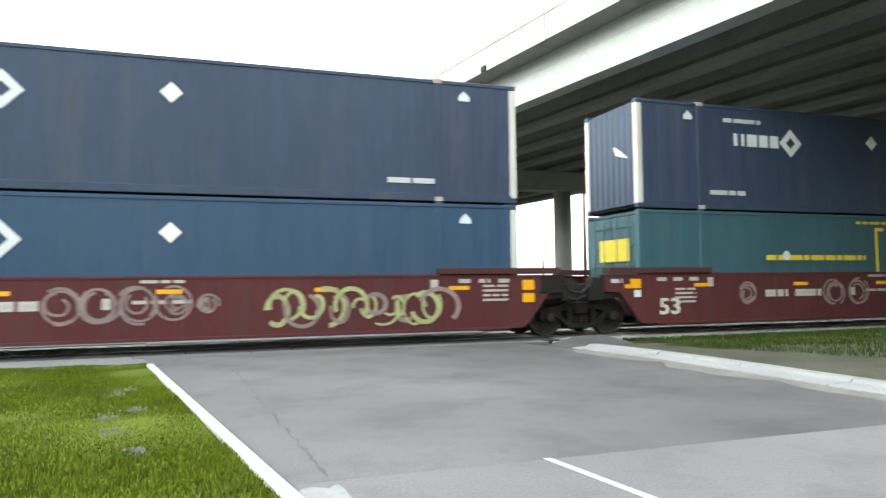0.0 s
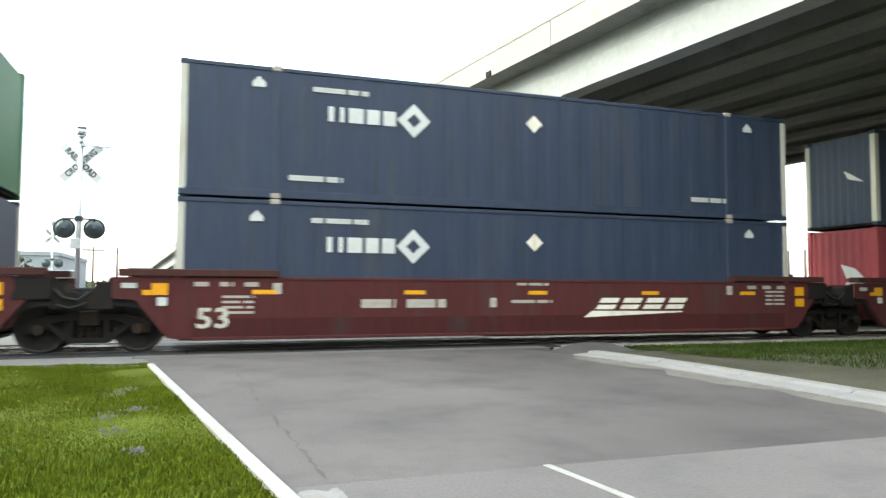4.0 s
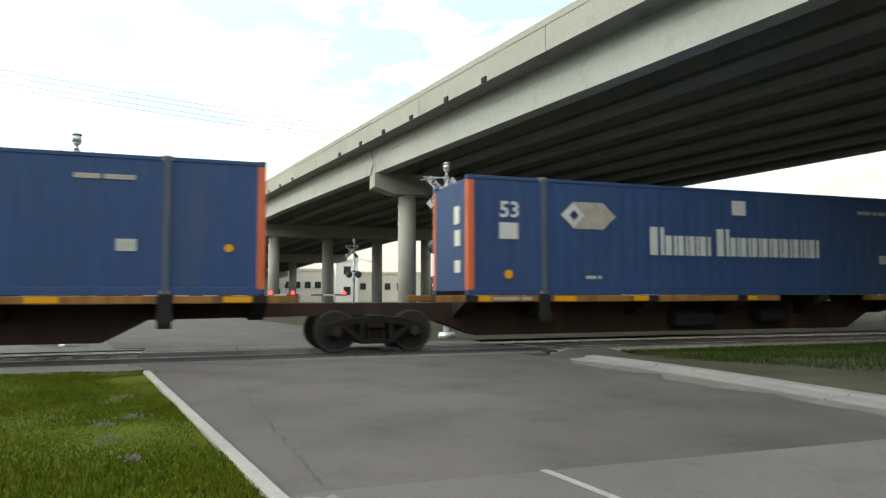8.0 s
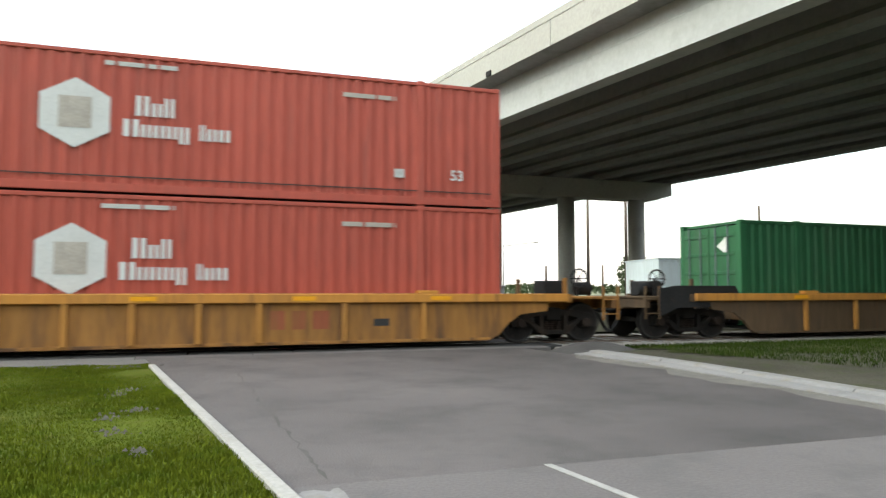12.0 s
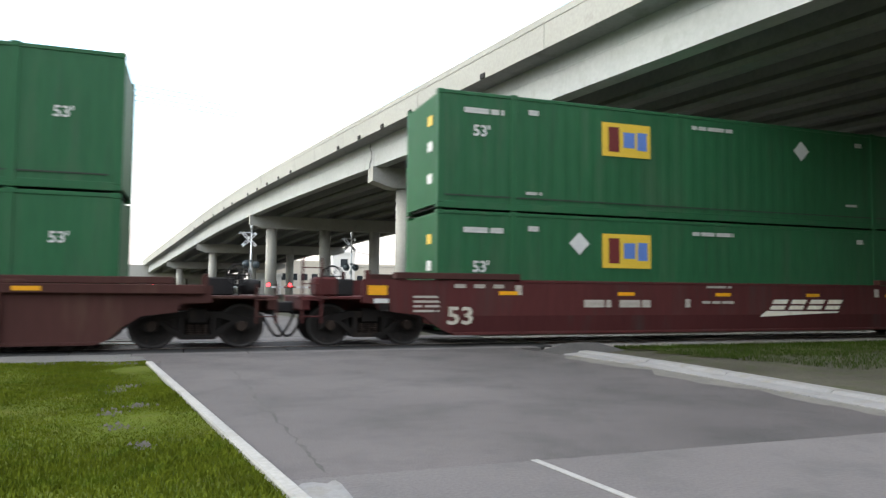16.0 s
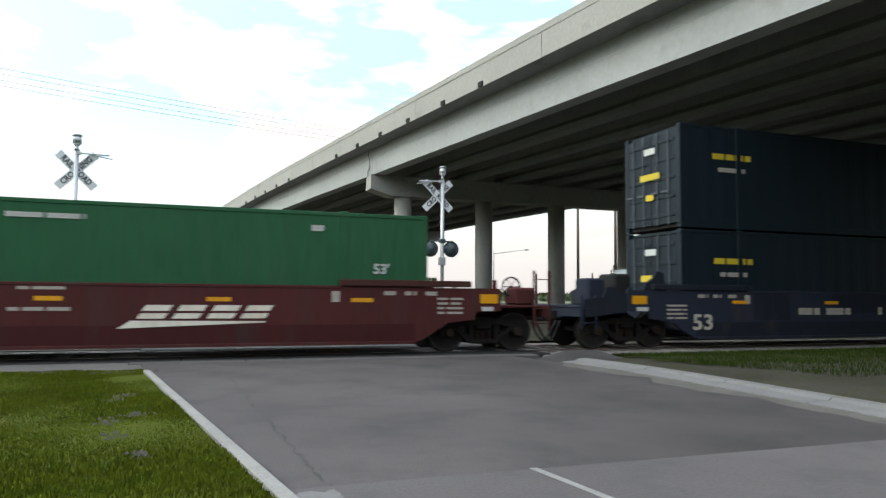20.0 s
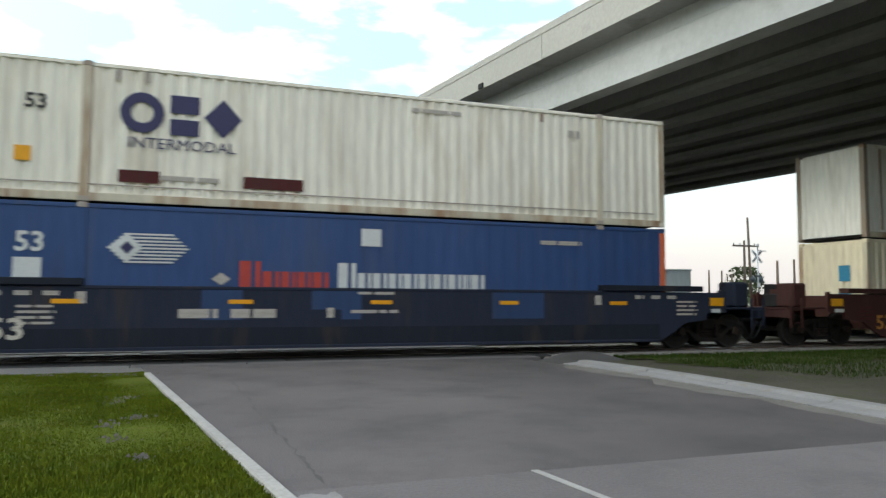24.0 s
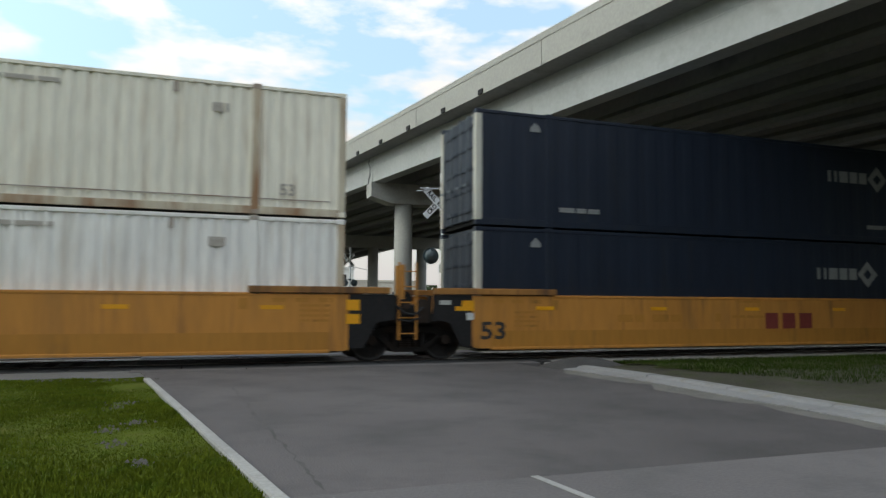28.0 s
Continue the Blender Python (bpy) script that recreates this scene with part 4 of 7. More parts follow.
def panel_mesh_roof(b, L, H):
    n = 40
    pts = []
    for i in range(n):
        a = 0.16 + (L - 0.32) * i / n
        p = (L - 0.32) / n
        pts += [(a, H - 0.012), (a + 0.4 * p, H - 0.012), (a + 0.5 * p, H - 0.028), (a + 0.9 * p, H - 0.028)]
    pts += [(L - 0.16, H - 0.012), (L - 0.16, H - 0.09), (0.16, H - 0.09)]
    return prism(b, pts, -HALF + 0.06, HALF - 0.06)


def end_wall(b, H):
    """The closed end, with shallow upright corrugations."""
    w = 2 * HALF - 0.34
    pts = [(-w / 2 + a, d) for a, d in wave(w, 0.29, 0.03)]
    out = [(y, 0.03 - d * -1.0) for y, d in pts]
    prism(b, [(x, y) for y, x in out] + [(0.12, w / 2), (0.12, -w / 2)], 0.1, H - 0.1, "z")
    return b


# markings of the several kinds of container
def deco_green(c, rg, kind="a", z53=1.55, diamond=3.87):
    """Markings of the green boxes: kind a has its sign near the front, kind b farther back."""
    part("number", lettering("53'", 0.38, M_WHITE), M_WHITE, c, "white number 53", at=(1.14, -HALF - 0.004, z53))
    part("number", lettering("53'", 0.32, M_WHITE), M_WHITE, c, "white number 53", at=(15.03, -HALF - 0.004, z53))
    lx, lz = (4.55, 1.57) if kind == "a" else (7.45, 1.20)
    logo = quad_mark("logo_panel", lx, lx + 1.49, lz, lz + 0.89, M_GOLD, c, label="yellow sign panel with dark red and blue blocks")
    quad_mark("dark_block", lx + 0.19, lx + 0.52, lz + 0.12, lz + 0.78, M_DKRED, logo, y=-HALF - 0.006)
    for a0, a1, b0, b1 in ((0.65, 1.0, 0.25, 0.66), (1.08, 1.38, 0.2, 0.68)):
        quad_mark("blue_block", lx + a0, lx + a1, lz + b0, lz + b1, M_LTBLUE, logo, y=-HALF - 0.006)
    d, dz = 0.29, 2.18 if kind == "a" else 1.86
    if diamond:
        shape_mark("diamond", [(diamond - d, dz), (diamond, dz - d), (diamond + d, dz), (diamond, dz + d)], M_WHITE, c)
    if kind == "a":
        words_bar(0.68, 2.36, 1.12, 0.13, M_WHITE, c, rg)
        words_bar(2.42, 2.44, 0.34, 0.13, M_WHITE, c, rg)
        words_bar(2.35, 0.42, 0.5, 0.07, M_WHITE, c, rg)
    else:
        words_bar(2.4, 2.44, 1.4, 0.12, M_WHITE, c, rg)
        words_bar(1.5, 2.50, 0.4, 0.14, M_WHITE, c, rg)
        words_bar(2.45, 0.9, 0.3, 0.18, M_WHITE, c, rg)
        words_bar(3.5, 0.52, 0.6, 0.08, M_WHITE, c, rg)
    words_bar(7.4, 2.50, 1.45, 0.10, M_WHITE, c, rg)
    words_bar(13.4, 2.44, 0.34, 0.13, M_WHITE, c, rg)
    words_bar(13.0, 0.62, 0.5, 0.07, M_WHITE, c, rg)
    # shadow along the sill, painted as a thin dark line
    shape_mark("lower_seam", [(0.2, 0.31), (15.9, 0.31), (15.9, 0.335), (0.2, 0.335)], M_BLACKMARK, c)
    for z, m in ((2.2, M_GOLD), (1.55, M_WHITE), (0.75, M_WHITE)):
        b = bmesh.new()
        box(b, -0.012, -0.004, -0.9, -0.55, z - 0.12, z + 0.12)
        part("end_label", b, m, c)


def deco_navy(c, rg, x0=3.15, worn=False):
    # worn: markings greyed for the overpass's shade, some left off
    m = M_SHADEMARK if worn else M_WHITE
    for k, (a, b) in enumerate(((0.0, 0.12), (0.26, 0.36), (0.46, 0.80), (0.88, 1.18), (1.26, 1.56))):
        quad_mark("logo_bar", x0 + a, x0 + b, 1.78, 2.12, m, c)
    d = 0.40
    cx = x0 + 2.0
    bm = bmesh.new()
    ring = [(math.cos(6.2832 * i / 4), math.sin(6.2832 * i / 4)) for i in range(4)]
    vo, vi = [], []
    for yy in (-HALF - 0.007, -HALF - 0.001):
        vo.append([bm.verts.new((cx + d * a, yy, 1.95 + d * b)) for a, b in ring])
        vi.append([bm.verts.new((cx + 0.42 * d * a, yy, 1.95 + 0.42 * d * b)) for a, b in ring])
    for i in range(4):
        j = (i + 1) % 4
        bm.faces.new((vo[0][i], vo[0][j], vi[0][j], vi[0][i]))
        bm.faces.new((vo[0][i], vo[1][i], vo[1][j], vo[0][j]))
        bm.faces.new((vi[0][i], vi[0][j], vi[1][j], vi[1][i]))
        bm.faces.new((vo[1][i], vi[1][i], vi[1][j], vo[1][j]))
    bmesh.ops.recalc_face_normals(bm, faces=bm.faces[:])
    part("diamond_ring", bm, m, c, "white diamond ring emblem")
    if not worn:
        words_bar(2.8, 2.42, 1.35, 0.11, m, c, rg)
    words_bar(2.3, 0.40, 1.25, 0.12, m, c, rg)
    words_bar(12.9, 0.40, 1.2, 0.12, m, c, rg)
    for x in (1.63, 14.8):
        shape_mark("small_arrow", [(x - 0.14, 2.42), (x + 0.14, 2.42), (x + 0.14, 2.52), (x, 2.66), (x - 0.14, 2.52)], m, c)
    if worn:
        return
    d = 0.22
    shape_mark("diamond", [(8.25 - d, 2.12), (8.25, 2.12 - d), (8.25 + d, 2.12), (8.25, 2.12 + d)], M_CREAM, c)
    b = bmesh.new()
    prism(b, [(-0.9, 1.35), (-0.35, 1.5), (-0.2, 1.78), (-0.5, 1.62)], -0.011, -0.005, "x")
    part("end_emblem", b, m, c)


def bar_word(c, x, z, cells, mat):
    """A word as plain upright bars, a thick and a thin one for each letter."""
    for w, h in cells:
        for a, b in ((0.0, 0.52), (0.72, 0.96)):
            quad_mark("name_bar", x + a * w, x + b * w, z, z + h, mat, c)
        x += w + 0.03
    return x


def deco_blue(c, rg, orange=True, striped=False):
    part("number", lettering("53", 0.55, M_WHITE), M_WHITE, c, "white number 53", at=(1.1, -HALF - 0.004, 2.06))
    quad_mark("white_plate", 0.82, 1.32, 1.36, 1.76, M_WHITE, c)
    hexa = [(2.49, 2.0), (2.85, 1.66), (3.72, 1.66), (4.08, 2.0), (3.72, 2.34), (2.85, 2.34)]
    if striped:
        for k in range(9):
            z = 1.69 + 0.072 * k
            half = 1.58 / 2 - 0.36 * abs(z + 0.02 - 2.0) / 0.34
            emblem = quad_mark("stripe", 3.285 - half, 3.285 + half, z, z + 0.036, M_WHITE, c)
    else:
        emblem = shape_mark("hexagon", hexa, M_FADED, c, label="pale grey hexagon emblem with a white diamond")
    shape_mark("diamond", [(2.52, 2.0), (2.87, 1.69), (3.16, 2.0), (2.87, 2.31)], M_WHITE, emblem, y=-HALF - 0.007)
    shape_mark("dark_diamond", [(2.74, 2.0), (2.87, 1.86), (3.0, 2.0), (2.87, 2.14)], M_NAVYMARK, emblem, y=-HALF - 0.014)
    first = (M_REDNAME if striped else M_ORANGE) if orange else M_WHITE
    x = bar_word(c, 5.12, 1.04, ((0.46, 0.74), (0.37, 0.52), (0.33, 0.52), (0.31, 0.52), (0.36, 0.52)), first)
    bar_word(c, x + 0.17, 1.04, ((0.43, 0.74), (0.32, 0.52), (0.35, 0.52), (0.33, 0.52), (0.35, 0.52), (0.32, 0.52), (0.35, 0.52), (0.35, 0.52), (0.18, 0.52), (0.36, 0.52)), M_WHITE)
    if orange:
        shape_mark("small_diamond", [(4.55, 1.38), (4.74, 1.24), (4.93, 1.38), (4.74, 1.52)], M_FADED, c)
    quad_mark("white_plate", 7.8, 8.27, 2.18, 2.58, M_WHITE, c)
    words_bar(12.4, 2.36, 1.2, 0.10, M_FADED, c, rg)
    words_bar(3.2, 0.40, 0.5, 0.08, M_WHITE, c, rg)
    words_bar(13.2, 0.9, 0.45, 0.25, M_WHITE, c, rg)
    ring_mark("dot", 1.06, 0.50, 0.0005, 0.11, M_YREFL, c, n=12)
    ring_mark("dot", 15.4, 1.0, 0.0005, 0.09, M_YREFL, c, n=12)
    for z0, z1, y0, y1 in ((1.75, 2.2, -0.75, -0.4), (1.2, 1.6, -0.8, -0.42), (0.55, 0.85, -0.8, -0.42)):
        b = bmesh.new()
        box(b, -0.012, -0.004, y0, y1, z0, z1)
        part("end_label", b, M_WHITE, c)


def deco_red(c, rg):
    hexa = [(6.88 + 0.74 * math.sin(math.pi / 3 * i), 1.57 + 0.715 * math.cos(math.pi / 3 * i)) for i in range(6)]
    emblem = shape_mark("hexagon", hexa, M_WHITE, c, label="white hexagon emblem with a dark block")
    quad_mark("dark_block", 6.58, 7.18, 1.26, 1.90, M_FADED, emblem, y=-HALF - 0.007)
    for x0, w, z0, h in ((8.00, 0.26, 1.59, 0.42), (8.31, 0.2, 1.59, 0.28), (8.55, 0.2, 1.59, 0.4), (7.77, 0.3, 1.15, 0.36), (8.11, 0.2, 1.15, 0.26), (8.35, 0.22, 1.15, 0.26), (8.61, 0.2, 1.15, 0.26), (8.85, 0.2, 1.05, 0.36), (9.25, 0.12, 1.15, 0.34), (9.41, 0.2, 1.15, 0.26), (9.65, 0.22, 1.15, 0.26)):
        for a, b in ((0.0, 0.40), (0.62, 0.98)):
            quad_mark("name_bar", x0 + a * w, x0 + b * w, z0, z0 + h, M_WHITE, c)
    words_bar(7.4, 2.60, 1.45, 0.09, M_WHITE, c, rg)
    words_bar(12.3, 2.38, 1.3, 0.10, M_FADED, c, rg)
    part("number", lettering("53", 0.34, M_WHITE), M_WHITE, c, "white number 53", at=(1.15, -HALF - 0.004, 0.62))
    words_bar(2.45, 0.6, 0.3, 0.2, M_WHITE, c, rg)
    words_bar(13.5, 0.6, 0.3, 0.2, M_WHITE, c, rg)
    part("number", lettering("53", 0.34, M_WHITE), M_WHITE, c, "white number 53", at=(15.04, -HALF - 0.004, 0.70))
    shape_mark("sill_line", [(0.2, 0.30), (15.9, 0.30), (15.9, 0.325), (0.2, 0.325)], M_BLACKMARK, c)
    b = bmesh.new()
    prism(b, [(-0.75, 1.95), (-0.35, 2.2), (-0.75, 2.45)], -0.011, -0.005, "x")
    part("end_emblem", b, M_WHITE, c)
    b = bmesh.new()
    box(b, -0.012, -0.004, -0.8, -0.45, 0.45, 0.75)
    part("end_label", b, M_WHITE, c)


def word_blocks(c, x, z, h, mat, w=2.45):
    """Three bold plain shapes side by side: a ring, a block and a diamond."""
    r = h / 2
    ring_mark("bold_ring", x + r, z + r, r * 0.52, r, mat, c, n=22)
    quad_mark("bold_block", x + w * 0.40, x + w * 0.64, z, z + h * 0.40, mat, c)
    quad_mark("bold_block", x + w * 0.40, x + w * 0.64, z + h * 0.55, z + h, mat, c)
    ex, ew = x + w * 0.68, w * 0.32
    shape_mark("bold_diamond", [(ex, z + r), (ex + ew * 0.5, z), (ex + ew, z + r), (ex + ew * 0.5, z + h)], mat, c)


def deco_cream(c, rg, ink=None, under=True, z53=0.55, x=2.5, zl=1.60, patched=False):
    if patched:
        for x0, x1, z0 in ((2.65, 3.45, 0.42), (5.15, 6.45, 0.42)):
            quad_mark("repair_patch", x0, x1, z0, z0 + 0.26, M_CARBROWN, c, label="dull red repair patch")
        quad_mark("yellow_plate", 0.75, 1.05, 0.75, 1.05, M_YREFL, c)
    ink = ink or M_NAVYMARK
    word_blocks(c, x, zl, 0.86, ink)
    if under:
        part("word", lettering("INTERMODAL", 0.33, ink, sx=1.06), ink, c, "lettered word under the emblem", at=(x + 1.25, -HALF - 0.004, zl - 0.22))
    part("number", lettering("53", 0.42, M_BLACKMARK), M_BLACKMARK, c, "black number 53", at=(1.1, -HALF - 0.004, z53))
    words_bar(9.0, 2.50, 1.3, 0.09, M_FADED, c, rg)
    words_bar(13.2, 2.2, 0.4, 0.2, M_FADED, c, rg)
    words_bar(3.1, 0.50, 1.6, 0.10, M_FADED, c, rg)
    for x2 in (2.55, 3.1, 12.4):
        quad_mark("rust_mark", x2, x2 + 0.09, 2.55, 2.78, M_RUSTRIB, c)
    shape_mark("sill_line", [(0.3, 0.33), (15.8, 0.33), (15.8, 0.355), (0.3, 0.355)], M_RUSTRIB, c)
    for z0, z1 in ((1.6, 2.1), (0.85, 1.3)):
        b = bmesh.new()
        box(b, -0.018, -0.01, -0.7, -0.3, z0, z1)
        part("end_label", b, ink, c)


def deco_tail(c, rg):
    deco_cream(c, rg, M_CYAN)
    part("number", lettering("53", 0.36, M_FADED), M_FADED, c, "faded number 53", at=(14.85, -HALF - 0.004, 0.55))


def deco_plain_white(c, rg):
    quad_mark("sign_panel", 11.31, 12.66, 1.80, 2.63, material("faded_sign", (0.36, 0.16, 0.06), 0.7, vary=0.3, big=3, bump=0), c, label="faded rusty orange sign panel")
    for x0, x1, z0, z1, m in ((11.44, 11.72, 1.92, 2.5, M_DKRED), (11.86, 12.12, 2.0, 2.36, M_NAVYMARK), (12.24, 12.48, 1.94, 2.4, M_NAVYMARK)):
        quad_mark("dark_block", x0, x1, z0, z1, m, c, y=-HALF - 0.006)
    for x, z in ((1.15, 2.05), (3.55, 1.95), (4.25, 2.08)):
        quad_mark("pale_plate", x, x + 0.42, z, z + 0.3, M_BEIGE, c)
    shape_mark("dark_diamond", [(7.0, 2.40), (7.2, 2.20), (7.4, 2.40), (7.2, 2.60)], M_BLACKMARK, c, y=-HALF - 0.02)
    words_bar(7.7, 2.34, 0.5, 0.14, M_FADED, c, rg)
    words_bar(1.4, 0.25, 0.4, 0.12, M_FADED, c, rg)
    shape_mark("faded_diamond", [(7.55, 1.40), (7.8, 1.18), (8.05, 1.40), (7.8, 1.62)], M_BEIGE, c, y=-HALF - 0.02)


def deco_teal(c, rg):
    word_blocks(c, 8.95, 1.28, 0.88, M_YLOGO, w=2.55)
    for x, s in ((8.24, 1), (12.1, -1)):
        quad_mark("bracket", x, x + 0.10 * s, 1.12, 2.52, M_YLOGO, c) if s > 0 else quad_mark("bracket", x - 0.10, x, 1.12, 2.52, M_YLOGO, c)
        for z in (1.12, 2.42):
            quad_mark("bracket", min(x, x + 0.35 * s), max(x, x + 0.35 * s), z, z + 0.10, M_YLOGO, c)
    words_bar(4.15, 1.56, 3.75, 0.14, M_YLOGO, c, rg)
    words_bar(7.5, 2.62, 1.5, 0.08, M_YLOGO, c, rg)
    quad_mark("white_plate", 12.3, 12.7, 2.28, 2.46, M_WHITE, c)
    ring_mark("white_dot", 4.86, 1.69, 0.0005, 0.13, M_WHITE, c, n=12)
    b = bmesh.new()
    box(b, -0.04, -0.03, -0.9, 0.55, 1.55, 2.15)
    part("end_label", b, M_YLOGO, c, "yellow label on the end")


def deco_dkteal(c, rg, z=1.5):
    word_blocks(c, 12.0, z, 0.8, M_YLOGO, w=2.1)
    words_bar(1.1, 1.95, 1.4, 0.16, M_YLOGO, c, rg)
    words_bar(1.3, 1.60, 1.0, 0.12, M_FADED, c, rg)
    for zz, w in ((2.3, 0.5), (1.55, 0.9), (0.95, 0.35)):
        b = bmesh.new()
        box(b, -0.055, -0.045, -w / 2, w / 2, zz - 0.09, zz + 0.09)
        part("end_label", b, M_YLOGO if zz < 2 else M_WHITE, c)


def deco_maroon(c, rg):
    for k in range(6):
        quad_mark("yellow_stripe", 9.2 + 0.34 * k, 9.42 + 0.34 * k, 0.9, 2.3, M_YLOGO, c)
    words_bar(3.2, 2.3, 1.2, 0.15, M_FADED, c, rg)
    words_bar(11.7, 2.3, 1.6, 0.2, M_FADED, c, rg)
    for s in (1, -1):
        b = bmesh.new()
        prism(b, [(-0.9, 1.3), (-0.2, 1.3 + 0.05 * s), (0.0, 1.3 + 0.5 * s), (-0.5, 1.3 + 0.36 * s)], -0.011, -0.005, "x")
        part("end_emblem", b, M_WHITE, c)


# ---- running gear ----
WHEEL_R, AXLE = 0.483, 0.91


def build_wheelset(b):
    rod(b, (0, -0.98, 0), (0, 0.98, 0), 0.075, n=12)
    for s in (-1, 1):
        y0 = s * 0.685
        rod(b, (0, y0, 0), (0, y0 + s * 0.028, 0), WHEEL_R + 0.026, n=32)
        rod(b, (0, y0 + s * 0.028, 0), (0, y0 + s * 0.135, 0), WHEEL_R, WHEEL_R - 0.006, n=32)
        # dished plate, hub and holes make the turning seen
        rod(b, (0, y0 + s * 0.135, 0), (0, y0 + s * 0.185, 0), 0.14, 0.12, n=16)
        for k in range(6):
            a = 1.0472 * k
            box(b, 0.26 * math.cos(a) - 0.045, 0.26 * math.cos(a) + 0.045, min(y0 + s * 0.13, y0 + s * 0.150), max(y0 + s * 0.13, y0 + s * 0.150), 0.26 * math.sin(a) - 0.045, 0.26 * math.sin(a) + 0.045)
    return b


def build_rim(b, s):
    for y in (s * 0.823,):
        n = 32
        ring = [[b.verts.new((r * math.cos(6.2832 * i / n), y + s * d, r * math.sin(6.2832 * i / n))) for r, d in ((0.481, 0.0), (0.466, 0.004), (0.44, 0.004), (0.425, 0.0))] for i in range(n)]
        for i in range(n):
            p, q = ring[i], ring[(i + 1) % n]
            for j in range(3):
                b.faces.new((p[j], q[j], q[j + 1], p[j + 1]))
    bmesh.ops.recalc_face_normals(b, faces=b.faces[:])
    return b


def build_side_frame(b, s):
    """The cast side frame of a truck: arched top member, sloping tension members and columns round the spring opening."""
    y0, y1 = sorted((s * 0.90, s * 1.05))
    prism(b, [(-1.16, 0.40), (-1.16, 0.62), (-0.95, 0.70), (-0.50, 0.80), (0.50, 0.80), (0.95, 0.70), (1.16, 0.62), (1.16, 0.40), (1.04, 0.40), (1.0, 0.55), (0.80, 0.56), (0.45, 0.66), (-0.45, 0.66), (-0.80, 0.56), (-1.0, 0.55), (-1.04, 0.40)], y0, y1)
    for q in (-1, 1):
        pts = [(q * 0.82, 0.58), (q * 0.70, 0.60), (q * 0.28, 0.32), (q * 0.28, 0.20), (q * 0.36, 0.20)]
        prism(b, pts if q > 0 else pts[::-1], y0, y1)
        box(b, min(q * 0.28, q * 0.38), max(q * 0.28, q * 0.38), y0, y1, 0.30, 0.68)
    box(b, -0.32, 0.32, y0, y1, 0.20, 0.30)
    return b


def build_springs(b, s):
    for k in range(3):
        x = -0.16 + 0.16 * k
        for i in range(5):
            rod(b, (x, s * 0.975, 0.305 + 0.045 * i), (x, s * 0.975, 0.330 + 0.045 * i), 0.066, n=8)
    return b


def truck(car, u, x):
    """A two-axle truck under a car, centred at x."""
    for s in (-1, 1):
        f = part("side_frame", shared(("side_frame", s), lambda b: build_side_frame(b, s), M_TRUCK), M_TRUCK, car, at=(x, 0, 0))
        part("spring_nest", shared(("spring_nest", s), lambda b: build_springs(b, s), M_SPRING), M_SPRING, f)
        for a in (-AXLE, AXLE):
            part("bearing_cap", shared(("bearing_cap", s), lambda b: rod(b, (0, s * 0.96, WHEEL_R), (0, s * 1.13, WHEEL_R), 0.125, 0.105, n=14), M_SPRING), M_SPRING, f, at=(a, 0, 0))
    part("bolster", shared(("bolster",), lambda b: box(b, -0.2, 0.2, -1.07, 1.07, 0.54, 0.86, 0.03), M_TRUCK), M_TRUCK, car, at=(x, 0, 0))
    # added box that stops light showing through the frame openings
    part("transom", shared(("transom",), lambda b: box(b, -0.40, 0.40, -0.84, 0.84, 0.20, 0.80, 0.03), M_TRUCK), M_TRUCK, car, at=(x, 0, 0))
    for dxw in (-AXLE, AXLE):
        w = part("wheelset", shared(("wheelset",), build_wheelset, M_WHEEL), M_WHEEL, car, at=(x + dxw, 0, WHEEL_R))
        for s in (-1, 1):
            part("tread_rim", shared(("tread_rim", s), lambda b: build_rim(b, s), M_TREAD), M_TREAD, w)
        ROLLING.append((w, LEADS[u], x + dxw))


def coupler(car, x, s, mat):
    """Draft gear, knuckle coupler and air hose at an outer end; s points outwards."""
    b = bmesh.new()
    box(b, min(x, x + s * 0.75), max(x, x + s * 0.75), -0.17, 0.17, 0.74, 1.0, 0.03)
    box(b, min(x + s * 0.72, x + s * 0.98), max(x + s * 0.72, x + s * 0.98), -0.2, 0.16, 0.70, 1.02, 0.05)
    part("coupler", b, M_BLACK, car)
    cu = bmesh.new()
    pts = [Vector((x + s * (0.3 + 0.75 * t), -0.35, 0.72 - 0.52 * math.sin(math.pi * min(1, t * 1.05)))) for t in steps(0, 1, 7)]
    tube(cu, pts, 0.032, 7)
    part("air_hose", cu, M_HOSE, car)


def ladder(car, x, y, z0, z1, mat, w=0.42):
    lad = bmesh.new()
    for k in (0, 1):
        box(lad, x + k * w - 0.025, x + k * w + 0.025, y - 0.02, y + 0.02, z0, z1)
    l = part("ladder", lad, mat, car)
    n = int((z1 - z0) / 0.36)
    for i in range(n):
        b = bmesh.new()
        rod(b, (x, y - 0.03, z0 + 0.15 + i * 0.36), (x + w, y - 0.03, z0 + 0.15 + i * 0.36), 0.014, n=6)
        part("rung", b, mat, l)
    return l


SIDE = 1.47


